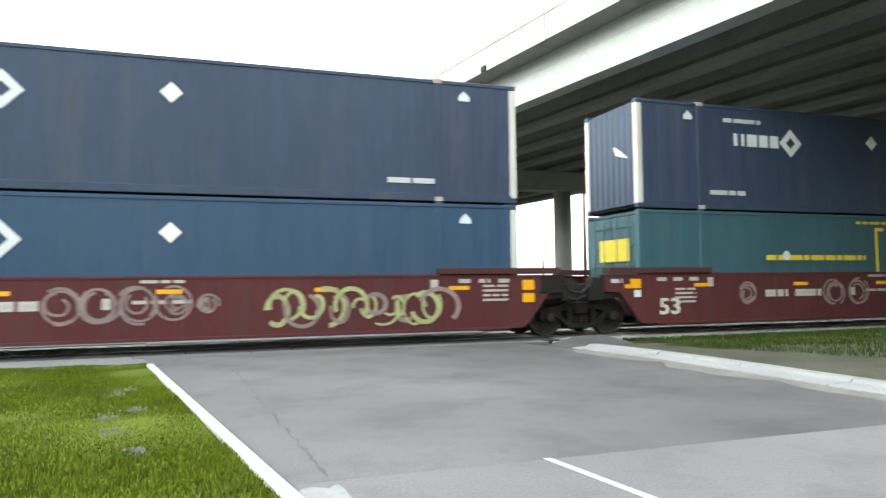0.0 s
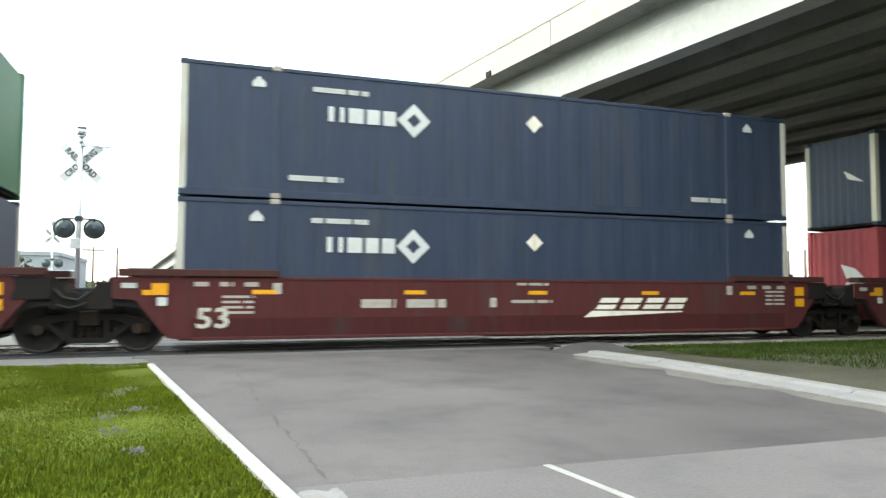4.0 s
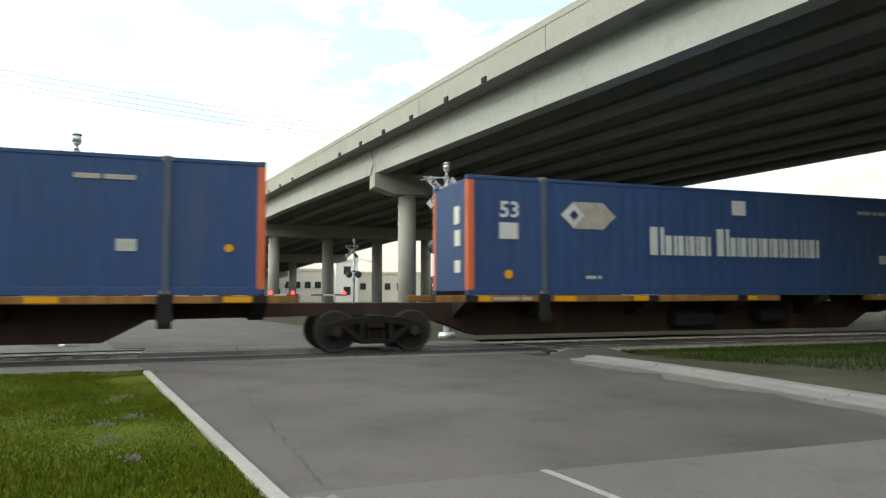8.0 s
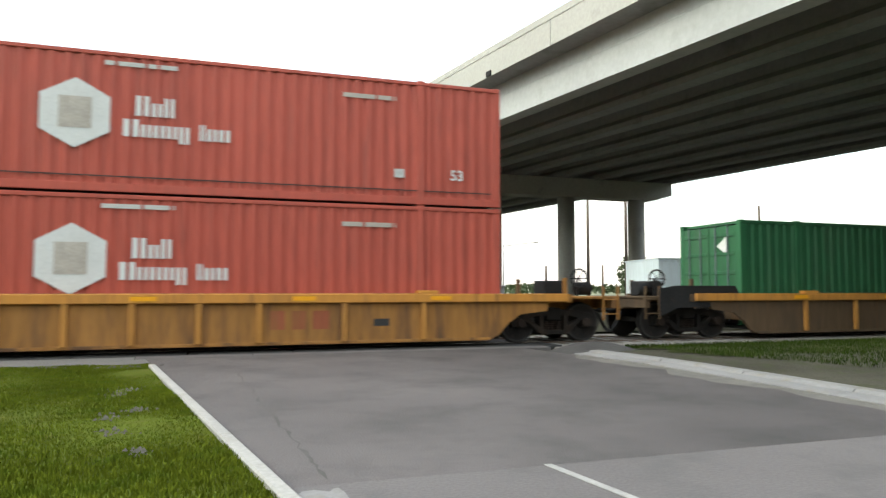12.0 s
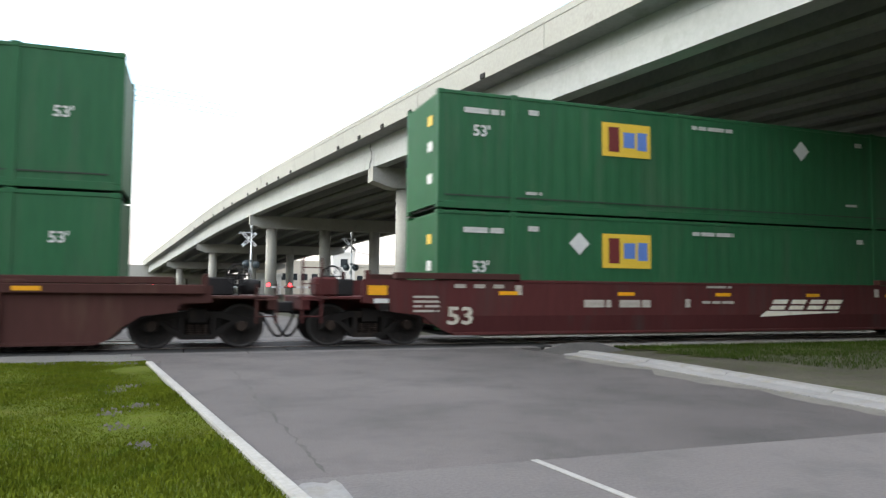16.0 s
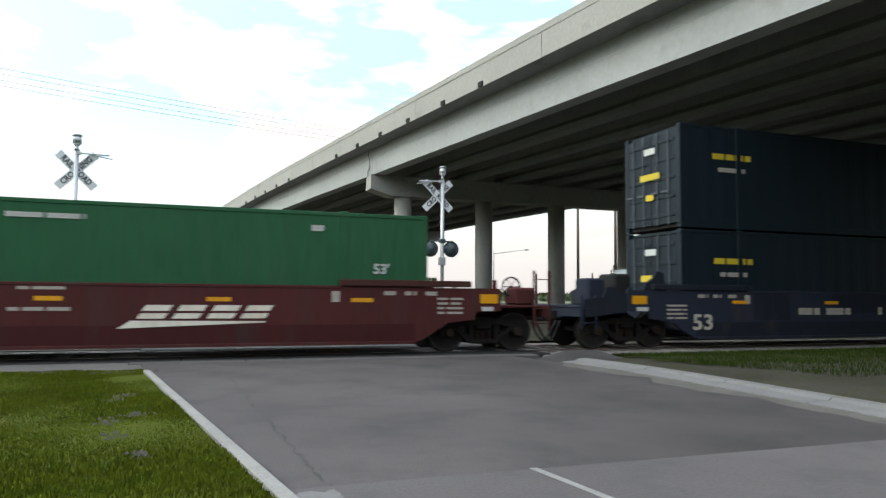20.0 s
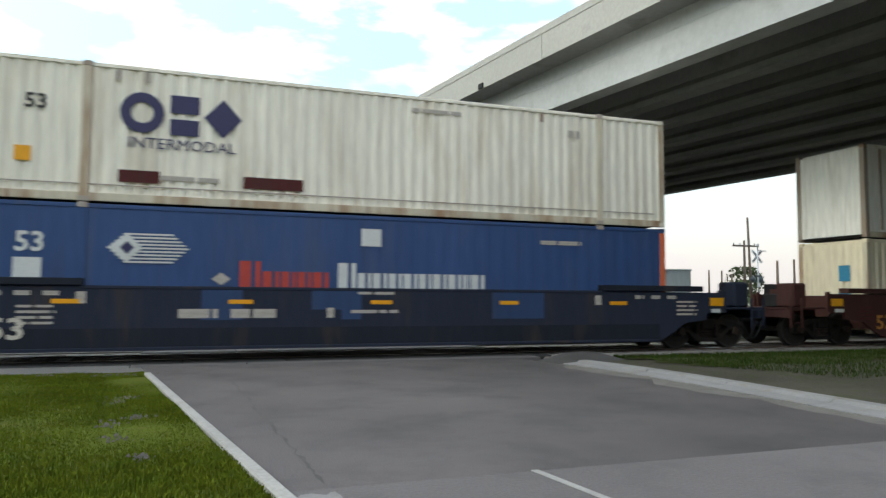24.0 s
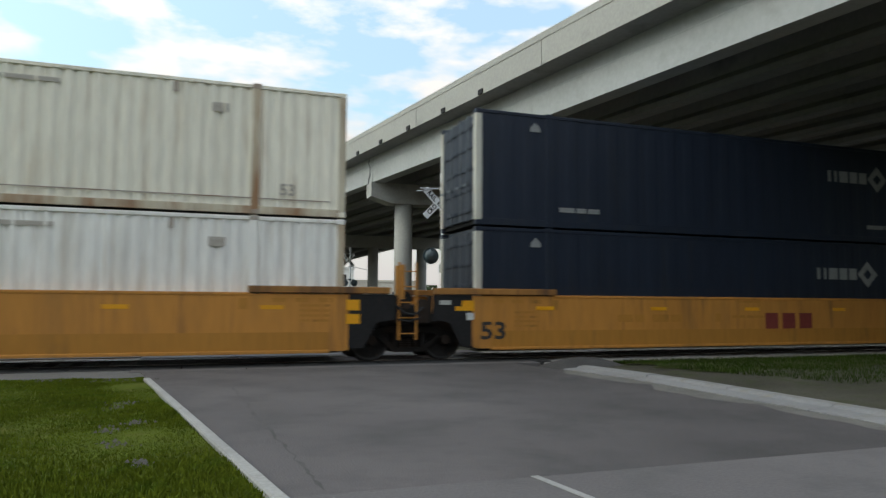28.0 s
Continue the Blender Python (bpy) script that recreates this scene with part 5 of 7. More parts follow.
def build_side(b, s, x0, x1, top, low, out_a=0.0, out_b=0.0):
    """A well car's side: deep plate, cut up at both ends over the trucks."""
    y0, y1 = sorted((s * SIDE, s * (SIDE - 0.09)))
    wide = [(1.15, 1.11), (0.72, 1.08), (0.20, 0.42), (0.08, low + 0.02), (-0.05, low)]

    def arch(out):
        if not out:
            return wide
        return [(1.15 + out, 1.0), (1.15 + out * 0.05, 0.98), (1.149, 0.80), (1.0, 0.78), (0.45, 0.72), (0.12, 0.50), (-0.12, low + 0.08), (-0.3, low)]
    prism(b, [(-d, z) for d, z in arch(out_a)] + [(LONG + d, z) for d, z in arch(out_b)[::-1]] + [(x1 + out_b, top), (x0 - out_a, top)], y0, y1)
    return b


def well_car(u, mat, label, lead="coupled", trail="coupled", ribs=(), emblem=None, split_tone=True, box_number=False, graffiti=False, number=True, top=1.54, low=0.28, ledges=True):
    """A well car unit; x = 0 is the front end of its load."""
    car = thing("well_car", label, "railway car", "cars of the train", at=(0, 0, 0))
    rg = random.Random(u * 13 + 1)
    M_ST = M_CARY2 if mat is M_CARYELLOW else M_CARBROWN if emblem == "dotted" else M_FADED
    x0 = -1.15
    x1 = LONG + 1.15
    out_a, out_b = 0.68 if lead == "coupled" else 0.0, 0.68 if trail == "coupled" else 0.0
    for s in (-1, 1):
        part("side_sill", shared(("side_sill", s, top, out_a, out_b), lambda b: build_side(b, s, x0, x1, top, low, out_a, out_b), mat), mat, car)
        y0, y1 = sorted((s * (SIDE + 0.012), s * (SIDE - 0.22)))
        part("top_chord", shared(("top_chord", s, top), lambda b: box(b, 2.05, LONG - 2.05, y0, y1, top - 0.04, top + 0.025, 0.008), mat), mat, car)
        part("bottom_chord", shared(("bottom_chord", s, low), lambda b: box(b, 0.35, LONG - 0.35, min(s * (SIDE + 0.03), s * (SIDE - 0.26)), max(s * (SIDE + 0.03), s * (SIDE - 0.26)), low - 0.04, low + 0.03, 0.008), mat), mat, car)
        for xa, xb in ((-1.05, 2.1), (LONG - 2.1, LONG + 1.05)) if ledges else ():
            part("end_ledge", shared(("end_ledge", s, top), lambda b: box(b, 0, 3.15, min(s * (SIDE + 0.05), s * (SIDE - 0.3)), max(s * (SIDE + 0.05), s * (SIDE - 0.3)), top + 0.02, top + 0.17, 0.012), M_CAROLD if mat is M_CARYELLOW else M_CARN2 if mat is M_CARNAVY else M_CARDARK), mat, car, at=(xa, 0, 0))
    part("well_floor", shared(("well_floor",), lambda b: box(b, 0.1, LONG - 0.1, -SIDE + 0.1, SIDE - 0.1, 0.24, 0.32), M_BLACK), M_BLACK, car)
    for x, sgn in ((0.0, -1), (LONG, 1)):
        part("bulkhead", shared(("bulkhead", top), lambda b: prism(b, [(-SIDE + 0.1, 0.5), (SIDE - 0.1, 0.5), (SIDE - 0.1, top - 0.04), (-SIDE + 0.1, top - 0.04)], -0.05, 0.05, "x"), mat), mat, car, at=(x + sgn * 0.12, 0, 0))
    # ribs of the older cars
    for x in ribs:
        part("side_rib", shared(("side_rib", top, mat.name), lambda b: box(b, -0.06, 0.06, -SIDE - 0.09, -SIDE, low + 0.02, top - 0.17, 0.01), M_OLDRIB if mat in (M_CAROLD, M_CAROLD2) else mat), mat, car, at=(x, 0, 0))
    if ribs:
        b = bmesh.new()
        box(b, -1.0 - out_a, LONG + 1.0 + out_b, -SIDE - 0.10, -SIDE + 0.05, top - 0.18, top + 0.012, 0.012)
        part("outer_chord", b, M_CARYELLOW if mat in (M_CAROLD, M_CAROLD2) else mat, car)
        for x in (1.95, LONG - 2.15):
            b = bmesh.new()
            box(b, x, x + 0.5, -SIDE - 0.08, -SIDE + 0.12, top + 0.012, top + 0.09, 0.01)
            part("stacking_pad", b, M_CARYELLOW if mat in (M_CAROLD, M_CAROLD2) else mat, car)
    # ends
    for end, x, s in ((lead, -1.15, -1), (trail, LONG + 1.15, 1)):
        tx = -1.56 if s < 0 else LONG + 1.56
        if end == "coupled":
            b = bmesh.new()
            box(b, min(x, x + s * 2.05), max(x, x + s * 2.05), -0.42, 0.42, 0.80, 1.12, 0.02)
            part("draft_sill", b, mat, car)
            b = bmesh.new()
            box(b, min(x + s * 0.1, x + s * 2.08), max(x + s * 0.1, x + s * 2.08), -1.38, 1.38, 1.08, 1.14, 0.01)
            part("end_platform", b, mat, car)
            b = bmesh.new()
            box(b, min(x + s * 1.86, x + s * 2.05), max(x + s * 1.86, x + s * 2.05), -1.4, 1.4, 0.84, 1.10, 0.015)
            part("end_sill", b, mat, car)
            ladder(car, x + s * 2.02 - (0.42 if s > 0 else 0.0), -1.42, 0.55, 1.4 if ribs or mat in (M_CARNAVY, M_CARDARK) else 2.0, mat)
            for yy in (-1.36, 1.36):
                b = bmesh.new()
                box(b, x + s * 0.55 - 0.05, x + s * 0.55 + 0.05, yy - 0.05, yy + 0.05, 1.1, 1.6 if ribs or mat in (M_CARNAVY, M_CARDARK) else 1.75 if mat is M_CARBROWN else 2.2, 0.01)
                part("stanchion", b, mat, car)
            b = bmesh.new()
            tube(b, [Vector((x + s * 1.25 + 0.24 * math.cos(6.2832 * i / 16), -0.84, 1.60 + 0.24 * math.sin(6.2832 * i / 16))) for i in range(17)], 0.024, 6)
            for i in range(3):
                rod(b, (x + s * 1.25 - 0.23 * math.cos(1.05 * i), -0.84, 1.60 - 0.23 * math.sin(1.05 * i)), (x + s * 1.25 + 0.23 * math.cos(1.05 * i), -0.84, 1.60 + 0.23 * math.sin(1.05 * i)), 0.014, n=5)
            rod(b, (x + s * 1.25, -0.72, 1.12), (x + s * 1.25, -0.72, 1.62), 0.035, n=8)
            part("brake_wheel", b, M_BLACK, car)
            b = bmesh.new()
            box(b, x + s * 0.9 - 0.3, x + s * 0.9 + 0.3, -0.2, 0.5, 1.14, 1.55, 0.03)
            part("brake_box", b, M_BLACK, car)
            if not ribs:
                b = bmesh.new()
                box(b, x + s * 1.45 - 0.26, x + s * 1.45 + 0.26, -1.22, -0.55, 1.14, 1.58 if mat is M_CARBROWN else 1.85, 0.05)
                part("equipment_cabinet", b, mat, car)
            if not ribs and s < 0 and mat in (M_CARNAVY, M_CARYELLOW):
                b = bmesh.new()
                prism(b, [(-3.1, 0.84), (-3.1, 1.30), (-2.55, 1.36), (-2.45, 1.62), (-2.1, 1.62), (-2.0, 1.46), (-1.84, 1.46), (-1.84, 0.98), (-2.3, 0.92)], -1.46, -1.40)
                part("end_housing", b, M_CARN2 if mat is M_CARNAVY else M_CAROLD, car)
                b = bmesh.new()
                prism(b, [(-1.25, 1.54), (-0.55, 1.54), (-0.62, 2.0), (-0.85, 2.06), (-0.95, 1.86), (-1.2, 1.72)], -1.36, -1.24)
                part("guide_bracket", b, M_CARN2 if mat is M_CARNAVY else M_CAROLD, car)
                b = bmesh.new()
                box(b, -2.0, -1.45, -1.1, -0.3, 1.14, 1.98, 0.06)
                part("equipment_cabinet", b, M_BLACK if mat is M_CARNAVY else mat, car)
            b = bmesh.new()
            rod(b, (x + s * 1.5 - 0.2, -0.55, 1.34), (x + s * 1.5 + 0.2, -0.55, 1.34), 0.17, n=12)
            part("air_reservoir", b, M_BLACK, car)
            if mat is M_CAROLD2 and s < 0:
                b = bmesh.new()
                prism(b, [(-2.75, 0.62), (-2.75, 1.34), (-2.2, 1.42), (-0.35, 1.42), (-0.1, 1.0), (-0.35, 0.78), (-1.2, 0.86), (-2.2, 0.84)], -1.46, -1.38)
                part("end_housing", b, M_BLACK, car)
            coupler(car, x + s * 1.75, s, mat)
            truck(car, u, tx)
        else:
            b = bmesh.new()
            box(b, min(x - s * 0.2, x + s * 0.55), max(x - s * 0.2, x + s * 0.55), -0.9, 0.9, 0.78, 1.32, 0.03)
            part("articulation_head", b, M_BLACK, car)
            b = bmesh.new()
            prism(b, [(x + s * 0.40, 0.95), (x + s * 0.40, 1.25), (x - s * 0.62, 1.25), (x - s * 1.22, 0.46), (x - s * 1.20, 0.30), (x - s * 1.02, 0.30), (x - s * 0.92, 0.44), (x - s * 0.45, 0.94), (x - s * 0.1, 0.97)], -1.37, -1.30)
            part("wheel_guard", b, M_BLACK, car)
            b = bmesh.new()
            box(b, min(x + s * 0.02, x + s * 0.30), max(x + s * 0.02, x + s * 0.30), -1.28, -1.0, 0.95, 1.42, 0.03)
            part("end_box", b, M_BLACK, car)
            # the dark end panel of the side
            b = bmesh.new()
            if mat is M_CARYELLOW:
                prism(b, [(x, 0.98), (x, 1.55), (x - s * (1.07 if s > 0 else 0.98), 1.55), (x - s * (1.07 if s > 0 else 0.98), 0.33), (x - s * 0.72, 0.33), (x - s * 0.42, 0.90)], -SIDE - 0.012, -SIDE - 0.001)
                part("end_panel", b, M_BLACK, car)
            elif s > 0:
                prism(b, [(x, 1.10), (x, 1.53), (x - 0.66, 1.53), (x - 0.62, 1.30), (x - 0.70, 1.08), (x - 0.43, 1.10)], -SIDE - 0.012, -SIDE - 0.001)
                part("end_panel", b, M_TRUCK, car, "grimy black end of the side")
            b = bmesh.new()
            prism(b, [(x - s * 0.02, 0.90), (x + s * 0.46, 0.90), (x + s * 0.50, 1.20), (x + s * 0.36, 1.24), (x + s * 0.30, 1.46), (x + s * 0.12, 1.42), (x + s * 0.06, 1.53), (x - s * 0.02, 1.53)], -SIDE + 0.06, -SIDE + 0.12)
            part("end_plate", b, M_TRUCK if mat is not M_CARNAVY else M_CARN2, car)
            if s > 0:
                b = bmesh.new()
                tube(b, [Vector((x + 0.05, -1.44, 1.30)), Vector((x + 0.22, -1.47, 1.12)), Vector((x + 0.48, -1.47, 1.08)), Vector((x + 0.70, -1.44, 1.26))], 0.028, 7)
                tube(b, [Vector((x + 0.10, -1.44, 0.98)), Vector((x + 0.34, -1.46, 0.92)), Vector((x + 0.62, -1.44, 1.02))], 0.022, 7)
                part("air_hose", b, M_HOSE, car)
                b = bmesh.new()
                rod(b, (x + 0.30, -1.43, 1.30), (x + 0.30, -1.38, 1.30), 0.085, 0.07, n=12)
                part("valve", b, M_SPRING, car, "rusty brake valve")
            if s < 0:
                truck(car, u, -1.60)
            else:
                if mat is M_CARYELLOW:
                    b = bmesh.new()
                    for yy in (-1.2, -0.75):
                        box(b, x + 0.22, x + 0.30, yy - 0.06, yy + 0.06, 1.2, 2.25)
                    part("stanchion", b, mat, car)
                    b = bmesh.new()
                    rod(b, (x + 0.5, -0.55, 1.45), (x + 0.5, -0.25, 1.45), 0.2, n=14)
                    part("air_reservoir", b, M_BLACK, car)
                    ladder(car, x + 0.12, -1.40, 0.5, 2.3, mat if mat is M_CARYELLOW else M_BLACK)
                quad_mark("reflector", LONG + 0.02, LONG + 0.33, 0.88, 1.10, M_YREFL, car, y=-SIDE - 0.012, label="yellow reflective plate")
        # reflectors and small plates by each end
        if ribs:
            continue
        linked = end != "coupled"
        if linked:
            xr = -0.42 if s < 0 else LONG + 0.02
            plate = quad_mark("reflector", xr, xr + 0.31, 1.18, 1.42, M_YREFL, car, y=-SIDE - 0.012, label="yellow reflective plate")
            if s < 0:
                quad_mark("lower_plate", xr - 0.17, xr - 0.004, 1.18, 1.28, M_YREFL, plate, y=-SIDE - 0.012)
                quad_mark("white_plate", xr + 0.11, xr + 0.30, 0.96, 1.13, M_WHITE, car, y=-SIDE - 0.012)
                words_bar(-0.98, 1.32, 0.34, 0.10, M_WHITE, car, rg, y=-SIDE - 0.012)
        else:
            xr = x + (0.12 - out_a if s < 0 else out_b - 0.55)
            quad_mark("reflector", xr, xr + 0.46, 1.18, 1.40, M_YREFL, car, y=-SIDE - 0.012, label="yellow reflective plate")
            quad_mark("white_plate", xr + (0.15 if s < 0 else 0.05), xr + (0.5 if s < 0 else 0.35), 1.00, 1.10, M_WHITE, car, y=-SIDE)
        # stencilled lines of small writing
        base = -0.1 if s < 0 else LONG - (2.1 if linked else 1.6)
        for k in range(3):
            words_bar(base + 0.5 * k + 0.5, 1.36, 0.34, 0.09, M_ST, car, rg, y=-SIDE)
        for k in range(4):
            words_bar((0.95 if not out_a and s < 0 else -0.62 if s < 0 else LONG - 1.0 + 1.2 * (out_b > 0)), 1.26 - 0.11 * k - (0.14 if s < 0 else 0), 0.7, 0.05, M_ST, car, rg, y=-SIDE)
        words_bar((1.98 if s < 0 else LONG - 2.3), 1.2, 0.24, 0.24, M_ST, car, rg, y=-SIDE)
    for x in (1.25, 4.6, 7.7, 10.9, 14.0) if emblem == "dotted" else (1.55, 4.9, 8.0, 11.2, 14.3):
        low_by = 0.18 if emblem == "dotted" else 0.0
        quad_mark("reflector", x, x + 0.5, (top - 0.13) if ribs else 1.20 - low_by, (top - 0.04) if ribs else 1.29 - low_by, M_YREFL, car, y=-SIDE - (0.1 if ribs else 0))
    if number:
        m = M_BLACKMARK if mat is M_CARYELLOW else M_CARYELLOW if emblem == "dotted" else M_OLDNUM
        part("number", lettering("53", 0.58, m, sx=1.22), m, car, "bold number 53", at=(0.40 if mat is M_CARYELLOW or emblem == "dotted" else 0.55 if out_a else 0.78, -SIDE - 0.004, 0.68))
    if box_number:
        bd = quad_mark("number_board", 3.35, 6.0, 0.87, 1.17, M_BLACKMARK, car, y=-SIDE, label="black board with pale bars")
        for k, (a, b2) in enumerate(((3.5, 3.72), (3.78, 3.98), (4.02, 4.2), (4.26, 4.46), (4.68, 4.86), (4.9, 5.08), (5.12, 5.3), (5.34, 5.52), (5.56, 5.64), (5.7, 5.9))):
            quad_mark("pale_bar", a, b2, 0.92, 1.12, M_WHITE, bd, y=-SIDE - 0.006, skew=0.03)
    elif ribs and mat is M_CAROLD:
        bd = quad_mark("number_board", 4.1, 5.5, 0.56, 0.76, M_BLACKMARK, car, y=-SIDE, label="dark board with pale bars")
        quad_mark("pale_bar", 4.75, 5.45, 0.60, 0.72, M_FADED, bd, y=-SIDE - 0.006)
        quad_mark("pale_bar", 4.15, 4.6, 0.60, 0.72, M_FADED, bd, y=-SIDE - 0.006)
    elif not ribs:
        words_bar(3.9, 0.90, 0.85, 0.19, M_ST, car, rg, y=-SIDE)
        words_bar(4.95, 0.90, 1.0, 0.19, M_ST, car, rg, y=-SIDE)
    if not ribs:
        words_bar(7.0, 0.90, 0.22, 0.22, M_ST, car, rg, y=-SIDE)
        words_bar(7.55, 1.0, 1.15, 0.07, M_ST, car, rg, y=-SIDE)
        words_bar(7.7, 1.42, 0.9, 0.06, M_ST, car, rg, y=-SIDE)
    if split_tone:
        quad_mark("grime_band", 0.36, LONG - 0.36, 0.31, 0.70, {"yellow_ochre_car_paint": M_CARY2, "red_brown_car_paint": M_CARB2, "navy_car_paint": M_CARN2}.get(mat.name, M_CARB2), car, y=-SIDE + 0.003, label="duller lower band of paint")
    if emblem == "dotted":
        for k in range(46):
            part("red_dash", shared(("red_dash",), lambda b: box(b, 0, 0.16, -SIDE - 0.004, -SIDE - 0.0015, 1.035, 1.075), M_REDMARK), M_REDMARK, car, at=(1.0 + 0.31 * k, 0, 0))
        for k in range(7):
            r, a0 = 0.07 + 0.14 * rg.random(), 6.28 * rg.random()
            ring_mark("spray_loop", 7.75 + (0.07 * k if k < 5 else 0.2 * k - 0.6), 0.78 + 0.14 * (rg.random() - 0.5) + (0.06 if k < 3 else -0.05), r, r + 0.05, M_FADED, car, a0=a0, a1=a0 + 2.5 + 3 * rg.random(), n=14, y=-SIDE - 0.0015 * k, sx=0.8 + 0.6 * rg.random())
    if emblem == "faded_red":
        for xa, xb in ((10.75, 11.05), (11.2, 11.5), (11.65, 12.0)):
            quad_mark("emblem_block", xa, xb, 0.45, 0.85, M_REDFADE, car, y=-SIDE, label="faded red emblem block")
        quad_mark("dark_plate", 13.0, 13.35, 0.5, 0.66, M_BLACKMARK, car, y=-SIDE)
    if emblem == "patched":
        for a, b2, z0 in ((4.35, 5.19, 0.86), (6.66, 7.33, 1.08), (7.33, 7.78, 0.86), (11.0, 12.4, 0.86)):
            quad_mark("paint_patch", a, b2, z0, 1.495, M_CARBLUE, car, y=-SIDE + 0.002, label="old lighter blue paint between dark patches")
    if emblem == "repainted":
        for a, b2, z0, z1 in ((5.2, 7.7, 0.95, 1.50), (7.7, 8.6, 0.95, 1.20), (9.4, 12.2, 0.98, 1.35), (2.3, 3.6, 0.75, 1.50)):
            quad_mark("paint_patch", a, b2, z0, z1, M_CARN2, car, y=-SIDE + 0.002, label="darker repainted patch")
    if emblem == "slant":
        for k in range(4):
            x = 9.95 + 0.68 * k
            quad_mark("emblem_block", x, x + 0.52, 1.00, 1.12, M_CREAM, car, y=-SIDE, skew=0.08)
            quad_mark("emblem_block", x - 0.1, x + 0.42, 0.84, 0.95, M_CREAM, car, y=-SIDE, skew=0.08)
        shape_mark("emblem_wedge", [(9.5, 0.64), (12.4, 0.75), (12.42, 0.78), (9.75, 0.80)], M_CREAM, car, y=-SIDE)
    if emblem == "blocks":
        for k in range(3):
            x = 8.7 + 0.62 * k
            quad_mark("emblem_block", x, x + 0.46, 0.70, 1.14, M_REDMARK, car, y=-SIDE)
    if graffiti:
        x = 10.4
        main, other = (M_GRAFF, M_GRAFF2) if graffiti == 1 else (M_GRAFF2, M_GRAFF)
        for k in range(20 if graffiti == 1 else 14):
            r = 0.12 + 0.24 * rg.random()
            a0 = 6.28 * rg.random()
            ring_mark("spray_loop", x, 0.86 + 0.16 * (rg.random() - 0.5), r, r + 0.05 + 0.06 * rg.random(), other if k % 4 == 3 else main, car, a0=a0, a1=a0 + 2.6 + 3.2 * rg.random(), n=16, y=-SIDE - 0.0015 * (k % 5), sx=0.7 + 0.5 * rg.random())
            x += (0.13 if graffiti == 1 else 0.18) + 0.16 * rg.random()
        for cx in (3.25, 6.31, 7.2) if graffiti == 2 else (6.2, 6.9, 7.6, 8.3, 8.9):
            for k in range(4):
                r = 0.08 + 0.26 * rg.random()
                a0 = 6.28 * rg.random()
                ring_mark("spray_loop", cx + 0.12 * rg.random(), 0.95 + 0.08 * rg.random(), r, r + 0.05, other if graffiti == 1 else main, car, a0=a0, a1=a0 + 3 + 3 * rg.random(), n=14, y=-SIDE - 0.0015 * k, sx=1.0)
    MOVING.append((car, LEADS[u], 0.0))
    return car


